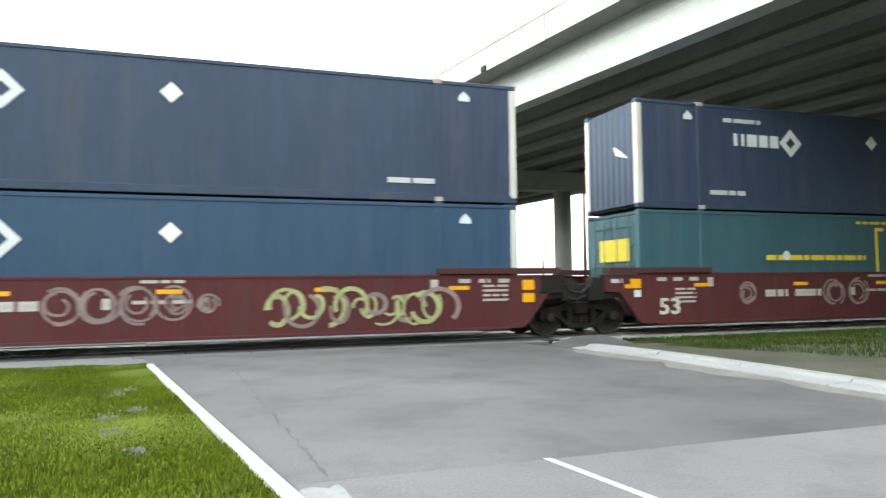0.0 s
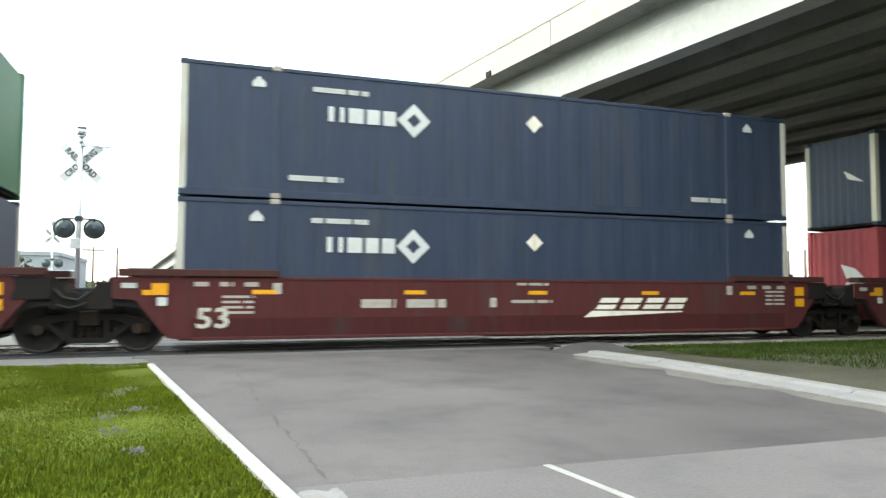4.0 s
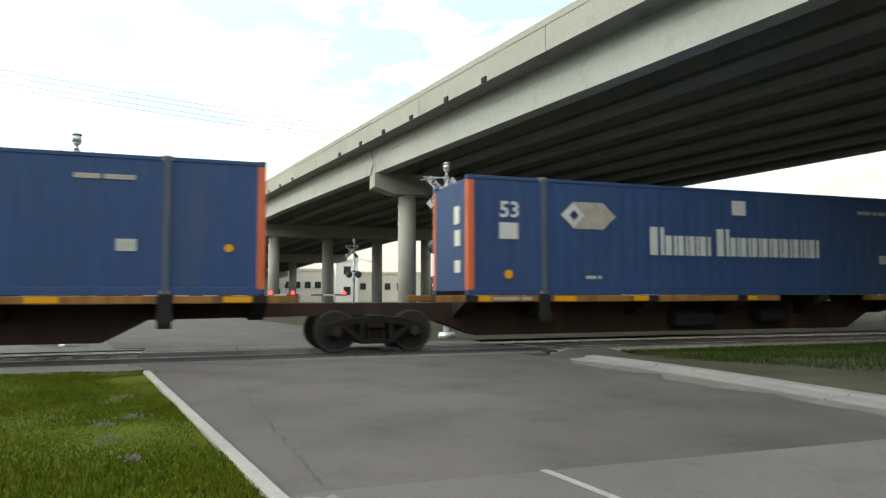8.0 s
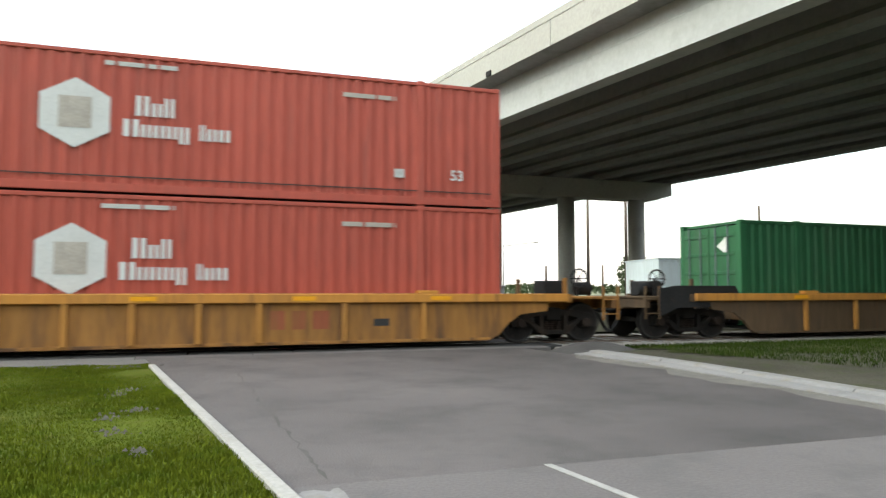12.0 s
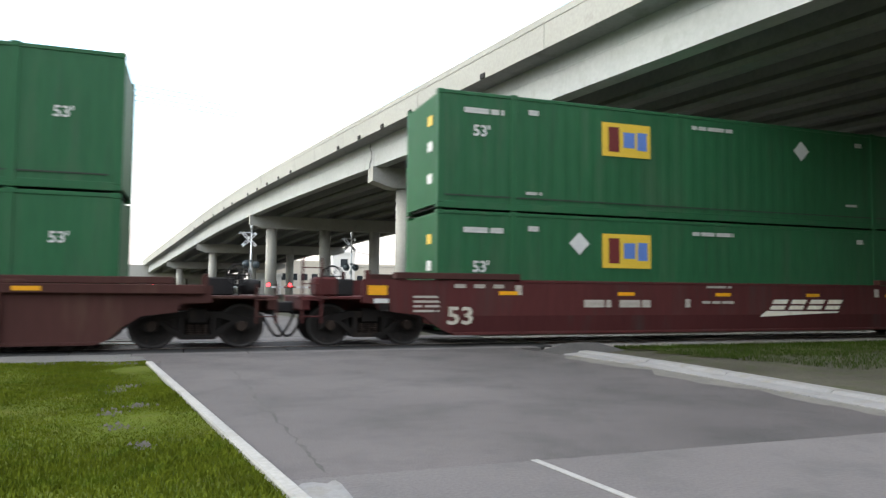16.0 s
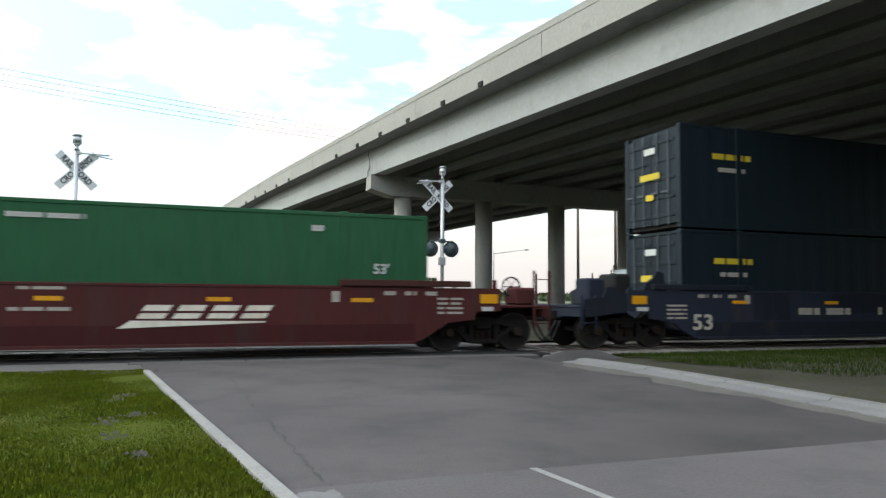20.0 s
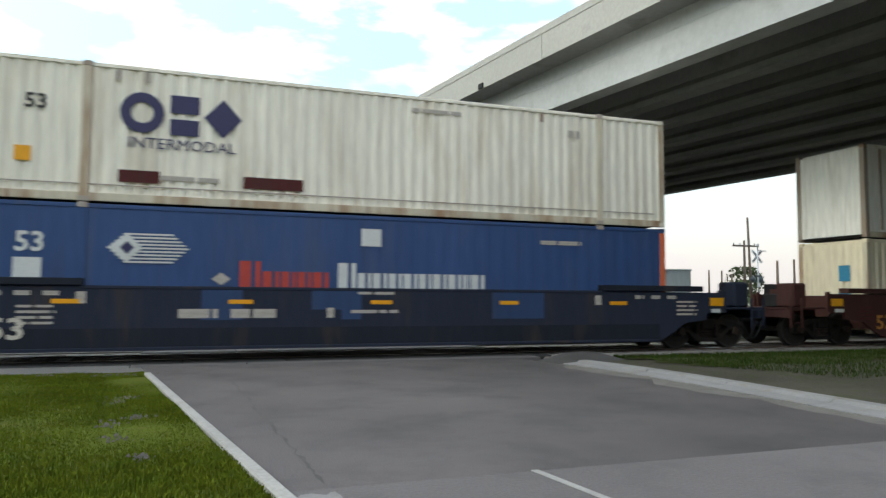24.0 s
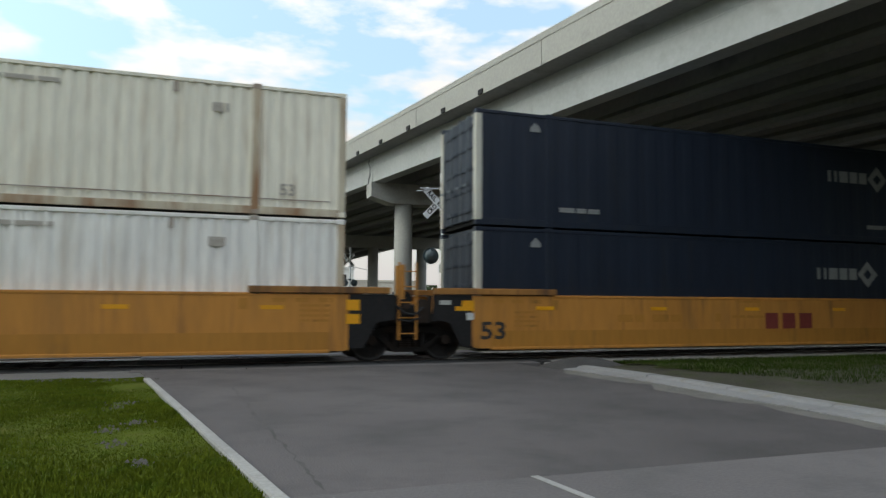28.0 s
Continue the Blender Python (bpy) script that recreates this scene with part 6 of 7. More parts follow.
def spine_car(u, label, x_front, x_back, front_truck, back_truck, front_coupled=False, back_coupled=False, sills=((-0.75, 16.9),)):
    """A spine car unit: a centre beam with cross arms and narrow edge sills that carry one container."""
    car = thing("spine_car", label, "railway car", "cars of the train", at=(0, 0, 0))
    rg = random.Random(u * 17 + 3)
    b = bmesh.new()
    deep = max(0.6, front_truck + 2.3)
    prism(b, [(x_front, 0.85), (x_front + 0.9, 0.82), (deep - 1.0, 0.66), (deep, 0.30), (12.9, 0.30), (13.8, 0.78), (x_back - 0.9, 0.82), (x_back, 0.85), (x_back, 1.12), (x_front, 1.12)], -0.33, 0.33)
    part("centre_beam", b, M_BEAM, car)
    for sy in (-1, 1):
        y0, y1 = sorted((sy * 1.30, sy * 1.16))
        for xa, xb in sills:
            b = bmesh.new()
            box(b, xa, xb, y0, y1, 1.14, 1.30, 0.012)
            part("edge_sill", b, M_CAROLD, car)
    for x in (0.1, 2.02, 5.2, 8.08, 11.0, 14.15, 16.05):
        part("cross_arm", shared(("cross_arm",), lambda b: prism(b, [(-1.32, 1.16), (-1.32, 1.30), (1.32, 1.30), (1.32, 1.16), (0.33, 0.75), (-0.33, 0.75)], -0.16, 0.16, "x"), M_BLACK), M_BLACK, car, at=(x, 0, 0))
    for x in (2.02, 14.15):
        b = bmesh.new()
        box(b, x - 0.14, x + 0.14, -1.36, -1.30, 0.62, 1.34, 0.02)
        rod(b, (x, -1.40, 0.86), (x, -1.30, 0.86), 0.17, n=12)
        part("pedestal", b, M_BLACK, car)
        b = bmesh.new()
        box(b, x - 0.07, x + 0.07, -1.345, -1.31, 1.3, 4.2, 0.008)
        part("tie_down_post", b, M_POSTGREY, car)
    for x in [x for x in (0.0, 2.3, 4.6, 8.0, 11.6, 15.3) if any(a <= x and x + 0.6 <= c for a, c in sills)]:
        quad_mark("reflector", x, x + 0.6, 1.16, 1.28, M_YREFL, car, y=-1.30)
    words_bar(sills[0][0] + 1.4, 1.18, 1.1, 0.08, M_FADED, car, rg, y=-1.30)
    if front_truck is not None:
        truck(car, u, front_truck)
    if back_truck is not None:
        truck(car, u, back_truck)
    for ok, x, s in ((front_coupled, x_front, -1), (back_coupled, x_back, 1)):
        if ok:
            b = bmesh.new()
            box(b, min(x, x - s * 0.2), max(x, x - s * 0.2), -1.3, 1.3, 0.88, 1.16, 0.015)
            part("end_sill", b, M_CAROLD, car)
            coupler(car, x - s * 0.3, s, M_BLACK)
            b = bmesh.new()
            box(b, min(x - s * 0.1, x - s * 0.9), max(x - s * 0.1, x - s * 0.9), -1.3, 1.3, 1.16, 1.22, 0.01)
            part("end_platform", b, M_CAROLD, car)
            ladder(car, x - (0.45 if s > 0 else -0.03), -1.33, 0.5, 1.7, M_BLACK)
    b = bmesh.new()
    box(b, 6.3, 7.6, -0.75, -0.35, 0.45, 0.85, 0.04)
    part("brake_box", b, M_BLACK, car)
    b = bmesh.new()
    rod(b, (9.2, -0.6, 0.72), (10.1, -0.6, 0.72), 0.2, n=14)
    part("air_reservoir", b, M_BLACK, car)
    MOVING.append((car, LEADS[u], 0.0))
    return car


B_LOW, B_TOP, B_SPINE = 0.35, 3.29, 1.31
BNS = "red-brown steel well car with worn white stencils and yellow reflectors"
YEL = "yellow-ochre steel well car with black number and reflectors"
NAV = "dark navy steel well car with pale stencils"
OLD = "rusty ochre well car with outside ribs"
NAVBOX = "navy blue container with white markings and pale corner posts"
GRNBOX = "green container with yellow sign panel and white markings"
BLUBOX = "blue container with orange corner posts and large plain lettering blocks"

well_car(0, M_CARBROWN, "red-brown steel well car with pale green graffiti and stencils", "coupled", "linked", emblem=None, graffiti=1, split_tone=False)
container(0, 0, B_LOW, M_NAVY2, "dull blue container with white markings and pale corner posts", "smooth", M_POSTCREAM, deco_navy)
container(0, 1, B_TOP, M_NAVY, NAVBOX, "smooth", M_POSTCREAM, deco_navy)
well_car(1, M_CARBROWN, "red-brown steel well car with faint graffiti and stencils", "linked", "coupled", graffiti=2, split_tone=False)
container(1, 0, B_LOW, M_TEAL, "dark teal container with yellow markings", "smooth", None, deco_teal, doors=True)
container(1, 1, B_TOP, M_NAVY, NAVBOX, "smooth", M_POSTCREAM, deco_navy)
well_car(2, M_CARBROWN, BNS, "coupled", "linked", emblem="slant")
container(2, 0, B_LOW, M_NAVY, NAVBOX, "smooth", M_POSTCREAM, deco_navy)
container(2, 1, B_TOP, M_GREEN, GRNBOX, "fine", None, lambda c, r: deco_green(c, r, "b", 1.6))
well_car(3, M_CARBROWN, BNS, "linked", "linked", emblem="slant")
container(3, 0, B_LOW, M_NAVY, NAVBOX, "smooth", M_POSTCREAM, deco_navy)
container(3, 1, B_TOP, M_NAVY, NAVBOX, "smooth", M_POSTCREAM, deco_navy)
well_car(4, M_CARBROWN, BNS, "linked", "coupled", emblem="slant")
container(4, 0, B_LOW, M_MAROON, "dull red container with yellow stripes", "smooth", None, deco_maroon)
container(4, 1, B_TOP, M_NAVY, NAVBOX, "smooth", M_POSTCREAM, deco_navy)
SPN = "black spine car with rusty ochre edge sills"
spine_car(5, SPN, -1.15, 17.9, 0.70, None, front_coupled=True, sills=((-0.75, 3.2), (7.2, 16.9)))
container(5, 0, B_SPINE, M_BLUE, BLUBOX, "fine", M_ORANGE, deco_blue)
spine_car(6, SPN, -2.9, 16.6, -2.15, None, sills=((-0.75, 9.4), (12.6, 16.9)))
container(6, 0, B_SPINE, M_BLUE, BLUBOX, "fine", M_ORANGE, lambda c, r: deco_blue(c, r, orange=False))
spine_car(7, SPN, -1.9, 17.3, -1.22, 15.2, back_coupled=True, sills=((-0.75, 8.8), (14.3, 16.9)))
container(7, 0, B_SPINE, M_BLUE, BLUBOX, "fine", M_ORANGE, deco_blue)
RIBS = (2.0, 3.84, 5.66, 6.83, 8.04, 9.3, 10.52, 12.33, 14.15)
RIBS_B = (1.02, 2.63, 4.32, 6.01, 8.04, 10.04, 12.05, 14.07)
well_car(8, M_CAROLD, OLD, "coupled", "coupled", ribs=RIBS, emblem="faded_red", split_tone=False, number=False, top=1.20, low=0.16, ledges=False)
REDBOX = "red-orange corrugated container with a white hexagon emblem"
container(8, 0, B_LOW, M_RED, REDBOX, "ribbed", None, deco_red)
container(8, 1, B_TOP, M_RED, REDBOX, "ribbed", None, deco_red)
well_car(9, M_CAROLD2, "rusty brown well car with ochre ribs and top rail", "coupled", "coupled", ribs=RIBS, split_tone=False, number=False, top=1.20, low=0.16, ledges=False)
container(9, 0, B_LOW, M_GREEN, "green corrugated container with a white hexagon emblem", "ribbed", None, deco_red, doors=True)
well_car(10, M_CARDARK, "dark brown well car with outside ribs", "coupled", "coupled", ribs=RIBS_B, split_tone=False, number=False, top=1.36, low=0.18, ledges=True)
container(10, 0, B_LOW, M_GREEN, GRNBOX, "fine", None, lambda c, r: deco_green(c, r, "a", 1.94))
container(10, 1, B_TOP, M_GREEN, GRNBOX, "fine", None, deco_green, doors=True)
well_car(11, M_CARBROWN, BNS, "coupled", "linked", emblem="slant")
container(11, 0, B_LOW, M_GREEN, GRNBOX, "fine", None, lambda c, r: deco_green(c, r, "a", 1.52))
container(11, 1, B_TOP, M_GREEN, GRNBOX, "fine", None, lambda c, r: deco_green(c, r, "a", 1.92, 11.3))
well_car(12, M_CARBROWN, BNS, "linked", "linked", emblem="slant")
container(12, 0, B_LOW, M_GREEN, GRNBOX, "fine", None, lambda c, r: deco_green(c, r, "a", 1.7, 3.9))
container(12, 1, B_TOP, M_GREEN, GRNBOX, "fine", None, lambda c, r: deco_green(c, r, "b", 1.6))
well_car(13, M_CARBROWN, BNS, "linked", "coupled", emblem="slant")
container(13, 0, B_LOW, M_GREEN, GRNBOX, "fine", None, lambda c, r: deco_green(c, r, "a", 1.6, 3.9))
DKBOX = "blue-black container with yellow markings and louvred doors"
well_car(14, M_CARNAVY, NAV, "coupled", "linked", emblem="repainted")
container(14, 0, B_LOW, M_DKTEAL, DKBOX, "smooth", None, deco_dkteal, doors=True)
container(14, 1, B_TOP, M_DKTEAL, DKBOX, "smooth", None, deco_dkteal, doors=True)
well_car(15, M_CARNAVY, NAV, "linked", "linked")
container(15, 0, B_LOW, M_BLUE, BLUBOX, "fine", M_ORANGE, lambda c, r: deco_blue(c, r, striped=True))
container(15, 1, B_TOP, M_BLUE, BLUBOX, "fine", M_ORANGE, lambda c, r: deco_blue(c, r, striped=True))
well_car(16, M_CARNAVY, "dark navy steel well car with older blue patches", "linked", "coupled", emblem="patched")
CRMBOX = "cream corrugated container with bold emblem and rust streaks"
container(16, 0, B_LOW, M_BLUE, BLUBOX, "fine", M_ORANGE, lambda c, r: deco_blue(c, r, striped=True))
container(16, 1, B_TOP, M_CREAM, CRMBOX, "ribbed", None, lambda c, r: deco_cream(c, r, z53=1.96, x=2.64, zl=1.48, patched=True))
well_car(17, M_CARDARK, "dark rusty brown well car with yellow reflectors", "coupled", "coupled", split_tone=False, emblem="dotted")
container(17, 0, B_LOW, M_BEIGE, "beige corrugated container with a sea-blue emblem", "ribbed", None, lambda c, r: deco_cream(c, r, M_CYAN, zl=1.60))
container(17, 1, B_TOP, M_OFFWHITE, "off-white container with rusty ribs and a faded sign", "posts", M_RUSTRIB, deco_plain_white)
well_car(18, M_CARYELLOW, YEL, "coupled", "linked", box_number=True)
container(18, 0, B_LOW, M_OFFWHITE, "white corrugated container with bold emblem and rust streaks", "ribbed", None, lambda c, r: deco_cream(c, r, z53=1.92, zl=1.50))
container(18, 1, B_TOP, M_CREAM, CRMBOX, "ribbed", None, deco_tail, doors=True)
well_car(19, M_CARYELLOW, YEL, "linked", "coupled", emblem="blocks")
container(19, 0, B_LOW, M_NAVY_SHADED, "blue-black container with white markings and pale corner posts", "smooth", M_POSTCREAM, lambda c, r: deco_navy(c, r, 10.85, True), doors=True)
container(19, 1, B_TOP, M_NAVY_SHADED, "blue-black container with white markings and pale corner posts", "smooth", M_POSTCREAM, lambda c, r: deco_navy(c, r, 11.4, True), doors=True)


# ---- crossing signals ----
def crossing_signal(x, y, side, gate=None):
    """A signal mast seen from behind: crossbuck, two round lamp backs, bell, arm and base."""
    m = thing("crossing_signal", "grey railroad crossing signal with white crossbuck and black lamp discs", "crossing signal", "crossing signals", at=(x, y, 0))
    b = bmesh.new()
    rod(b, (0, 0, 0.05), (0, 0, 5.2), 0.062, n=14)
    part("mast", b, M_ALU, m)
    b = bmesh.new()
    rod(b, (0, 0, -0.1), (0, 0, 0.12), 0.30, 0.26, n=16)
    rod(b, (0, 0, 0.1), (0, 0, 0.75), 0.13, 0.11, n=14)
    part("base", b, M_ALU, m)
    b = bmesh.new()
    rod(b, (0, 0, 5.18), (0, 0, 5.30), 0.075, 0.03, n=12)
    rod(b, (0, 0, 5.30), (0, 0, 5.38), 0.05, 0.11, n=14)
    rod(b, (0, 0, 5.38), (0, 0, 5.58), 0.115, 0.10, n=16)
    rod(b, (0, 0, 5.58), (0, 0, 5.62), 0.13, 0.11, n=16)
    part("bell", b, M_ALU, m)
    # crossbuck: two crossed blades behind the mast, lettered
    for k, (word, turn) in enumerate((("RAIL  ROAD", 45), ("CRO  SSING", -45))):
        b = bmesh.new()
        box(b, -0.65, 0.65, 0.065 + 0.012 * k, 0.073 + 0.012 * k, -0.115, 0.115, 0.0)
        blade = part("blade", b, M_SIGN, m, at=pose(0.14 * min(0, side), 0, 4.65, 0, turn, 0))
        part("letters", lettering(word, 0.215, M_INK, 0.003, 0.86), M_INK, blade, "black letters", at=pose(0, 0.063 + 0.012 * k, 0.0))
    # extension arm near the top
    b = bmesh.new()
    rod(b, (0, 0.0, 5.12), (side * 0.80, 0.0, 5.10), 0.022, n=8)
    rod(b, (side * 0.35, 0.0, 5.09), (side * 0.88, 0.05, 5.01), 0.016, n=8)
    box(b, min(0, side * 0.1), max(0, side * 0.1), -0.07, 0.07, 5.08, 5.16)
    part("arm", b, M_ALU, m)
    # lamp bracket and the two lamp units, backs to the viewer
    b = bmesh.new()
    rod(b, (-0.40, 0.03, 3.15), (0.40, 0.03, 3.15), 0.022, n=8)
    box(b, -0.09, 0.09, -0.09, 0.09, 3.08, 3.22, 0.01)
    part("lamp_bracket", b, M_DISC, m)
    for s in (-1, 1):
        lamp = bmesh.new()
        rod(lamp, (s * 0.36, 0.13, 2.90), (s * 0.36, 0.14, 2.90), 0.27, n=28)
        n, rings = 24, []
        for i in range(6):
            a = math.pi / 2 * i / 5
            r, d = 0.215 * math.cos(a) + 0.004, 0.15 * math.sin(a)
            rings.append([lamp.verts.new((s * 0.36 + r * math.cos(6.2832 * j / n), 0.13 - d, 2.90 + r * math.sin(6.2832 * j / n))) for j in range(n)])
        for p, q in zip(rings, rings[1:]):
            for j in range(n):
                f = lamp.faces.new((p[j], p[(j + 1) % n], q[(j + 1) % n], q[j]))
                f.smooth = True
        lamp.faces.new(rings[-1][::-1])
        unit = part("lamp_unit", lamp, M_DISC, m, "black round lamp disc seen from behind")
        b = bmesh.new()
        rod(b, (s * 0.36, 0.08, 3.03), (s * 0.36, 0.04, 3.17), 0.025, n=8)
        part("hanger", b, M_DISC, unit)
        b = bmesh.new()
        rod(b, (s * 0.36, 0.14, 2.92), (s * 0.36, 0.34, 2.92), 0.17, 0.165, n=18)
        part("hood", b, M_DISC, unit)
    b = bmesh.new()
    box(b, -0.17, 0.07, -0.16, -0.06, 2.35, 2.62, 0.01)
    part("junction_box", b, M_SIGN if side > 0 else M_ALU, m)
    if gate:
        xa, xb, lamps = gate
        b = bmesh.new()
        n = max(4, int(abs(xb - xa) / 0.9))
        box(b, min(xa, xb) - x, max(xa, xb) - x, -0.30, -0.25, 1.28, 1.40, 0.006)
        arm_part = part("gate_arm", b, M_SIGN, m, "white gate arm with red stripes and lamps")
        for i in range(0, n, 2):
            p, q = xa + (xb - xa) * i / n - x, xa + (xb - xa) * (i + 1) / n - x
            b = bmesh.new()
            box(b, min(p, q), max(p, q), -0.304, -0.30, 1.285, 1.395)
            part("red_stripe", b, M_REDMARK, arm_part)
        for lx in lamps:
            b = bmesh.new()
            rod(b, (lx - x, -0.36, 1.50), (lx - x, -0.28, 1.50), 0.13, n=16)
            part("red_lamp", b, G_RED, arm_part, "lit red lamp")
    return m


crossing_signal(-2.94, 3.86, 1)
crossing_signal(7.79, 4.62, -1)
crossing_signal(3.92, 33.8, -1, gate=(4.4, -4.0, (5.1, 1.30, -2.3)))
crossing_signal(-8.8, 34.0, 1)
crossing_signal(11.6, 36.5, -1, gate=(11.0, 5.6, (6.95, 10.8)))
crossing_signal(40.5, 25.3, 1)


def cabinet(name, x, y, w, d, h, mat, label, cat, turn=0.0):
    c = thing(name, label, cat, at=pose(x, y, 0, 0, 0, turn))
    b = bmesh.new()
    box(b, -w / 2, w / 2, -d / 2, d / 2, 0.1, h, 0.02)
    body = part("body", b, mat, c)
    b = bmesh.new()
    box(b, -w / 2 - 0.04, w / 2 + 0.04, -d / 2 - 0.04, d / 2 + 0.04, h, h + 0.07, 0.02)
    part("roof", b, mat, c)
    b = bmesh.new()
    box(b, -w / 2 - 0.08, w / 2 + 0.08, -d / 2 - 0.08, d / 2 + 0.08, -0.2, 0.1, 0.01)
    part("plinth", b, M_CONC, c)
    b = bmesh.new()
    box(b, -w * 0.40, w * 0.40, -d / 2 - 0.012, -d / 2, 0.25, h - 0.12, 0.004)
    door = part("door", b, mat, c)
    b = bmesh.new()
    box(b, w * 0.30, w * 0.34, -d / 2 - 0.05, -d / 2 - 0.012, h * 0.5, h * 0.5 + 0.16, 0.005)
    part("handle", b, M_BLACK, door)
    return c


M_SHED = material("pale_blue_steel", (0.58, 0.66, 0.72), 0.6, vary=0.12, big=0.8, fine=8, bump=0.05, stain=(0.25, 0.25, 0.25), streak=True)
M_SHED2 = material("grey_steel", (0.30, 0.31, 0.32), 0.6, vary=0.12, big=0.8, fine=8, bump=0.05)
M_STUCCO = material("beige_stucco", (0.62, 0.56, 0.47), 0.9, vary=0.1, big=0.2, fine=3, bump=0.05, stain=(0.38, 0.34, 0.29))
M_STUCCO2 = material("white_stucco", (0.78, 0.75, 0.70), 0.9, vary=0.08, big=0.2, fine=3, bump=0.05)
M_METAL = material("blue_grey_cladding", (0.30, 0.33, 0.36), 0.7, vary=0.12, big=0.2, fine=3, bump=0.05, streak=True)
M_PANE = material("dark_glass", (0.03, 0.035, 0.04), 0.15, vary=0.1, bump=0)
M_LEAF = material("dark_foliage", (0.045, 0.065, 0.025), 0.8, vary=0.35, big=0.6, fine=4, bump=0)
M_BARK = material("bark", (0.09, 0.075, 0.06), 0.9, vary=0.3, big=1.5, fine=12, bump=0.3)

cabinet("signal_cabinet", -3.45, 4.75, 0.75, 0.6, 1.72, M_ALU, "silver metal signal cabinet beside the crossing mast", "cabinet")
cabinet("storage_box", 19.2, 9.2, 1.9, 3.6, 2.55, M_SHED, "pale blue-grey steel equipment house near the tracks", "equipment house", turn=-12)
cabinet("signal_cabinet", 41.6, 25.0, 1.0, 0.8, 2.5, M_BLACK, "dark signal cabinet beside a far crossing mast", "cabinet")
cabinet("signal_cabinet", 10.2, 7.0, 0.8, 0.6, 1.4, M_SHED2, "grey metal trackside cabinet", "cabinet")


def building(x0, x1, y0, y1, h, mat, label, cols, rows_, parapet=0.5, win=(1.2, 1.3)):
    c = thing("building", label, "building", "far buildings", at=(x0, y0, 0))
    w, d = x1 - x0, y1 - y0
    b = bmesh.new()
    box(b, 0, w, 0, d, -0.3, h)
    part("wall", b, mat, c)
    b = bmesh.new()
    box(b, -0.15, w + 0.15, -0.15, d + 0.15, h, h + parapet, 0.03)
    part("roof", b, mat, c)
    for i in range(cols):
        for j in range(rows_):
            cx, cz = w * (i + 0.5) / cols, h * (j + 0.55) / rows_
            b = bmesh.new()
            box(b, cx - win[0] / 2 - 0.12, cx + win[0] / 2 + 0.12, -0.05, 0.0, cz - win[1] / 2 - 0.12, cz + win[1] / 2 + 0.12)
            wd = part("window", b, mat, c)
            b = bmesh.new()
            box(b, cx - win[0] / 2, cx + win[0] / 2, -0.08, -0.05, cz - win[1] / 2, cz + win[1] / 2)
            part("pane", b, M_PANE, wd)
    return c


building(12.0, 26.0, 123, 140, 6.1, M_STUCCO, "long beige stucco building under the far end of the bridge", 7, 1)
building(26.2, 30.6, 121, 138, 8.0, M_STUCCO2, "white stucco building with a raised round-headed front", 1, 2, win=(1.4, 1.6))
building(30.8, 46.0, 123, 140, 5.6, M_STUCCO, "long beige stucco building with dark windows", 6, 1)
building(10.2, 16.0, 118, 121, 3.4, M_STUCCO2, "low white shed before the beige building", 2, 1)
building(-34.0, -15.2, 74, 96, 5.0, M_METAL, "blue-grey metal warehouse with a flat roof", 4, 1, win=(1.4, 1.0))
building(-48.0, -29.0, 70, 90, 6.3, M_METAL, "taller blue-grey metal warehouse", 4, 1, win=(1.4, 1.0))


def tree(x, y, h, seed, label):
    """A leafy tree or tall bush: trunk, limbs and a ragged crown of small leaf clumps."""
    t = thing("tree", label, "tree", "far trees", at=(x, y, -0.1))
    rg2 = random.Random(seed)
    b = bmesh.new()
    rod(b, (0, 0, 0), (0.1, 0, h * 0.5), 0.03 * h, 0.018 * h, n=8)
    for k in range(5):
        a = 1.2566 * k + rg2.random()
        rod(b, (0.08, 0, h * (0.3 + 0.05 * k)), (0.3 * h * math.cos(a), 0.3 * h * math.sin(a), h * (0.55 + 0.08 * k)), 0.012 * h, 0.004 * h, n=6)
    part("trunk", b, M_BARK, t)
    b = bmesh.new()
    for k in range(900):
        a, u = 6.2832 * rg2.random(), rg2.random()
        r = 0.42 * h * math.sqrt(rg2.random()) * (0.55 + 0.45 * math.sin(3.14 * u)) * (1 + 0.25 * math.sin(3 * a + seed))
        p = Vector((r * math.cos(a), r * math.sin(a), h * (0.28 + 0.72 * u)))
        s = 0.035 * h * (0.6 + rg2.random())
        d1 = Vector((rg2.uniform(-1, 1), rg2.uniform(-1, 1), rg2.uniform(-1, 1))).normalized() * s
        d2 = Vector((rg2.uniform(-1, 1), rg2.uniform(-1, 1), rg2.uniform(-1, 1))).normalized() * s
        b.faces.new([b.verts.new(q) for q in (p - d1, p + d2, p + d1, p - d2)])
    part("crown", b, M_LEAF, t)
    return t


tree(-13.5, 42, 4.2, 1, "dark green bushy tree before the warehouse")
tree(-17.5, 46, 4.8, 2, "dark green bushy tree before the warehouse")
tree(52, 60, 5.5, 3, "dark green tree beyond the overpass")
tree(38, 95, 4.5, 6, "dark green tree beyond the overpass")
tree(88, 78, 7.0, 8, "dark green tree far beyond the tracks")
# low far woods along the horizon
bm = bmesh.new()
rg3 = random.Random(12)
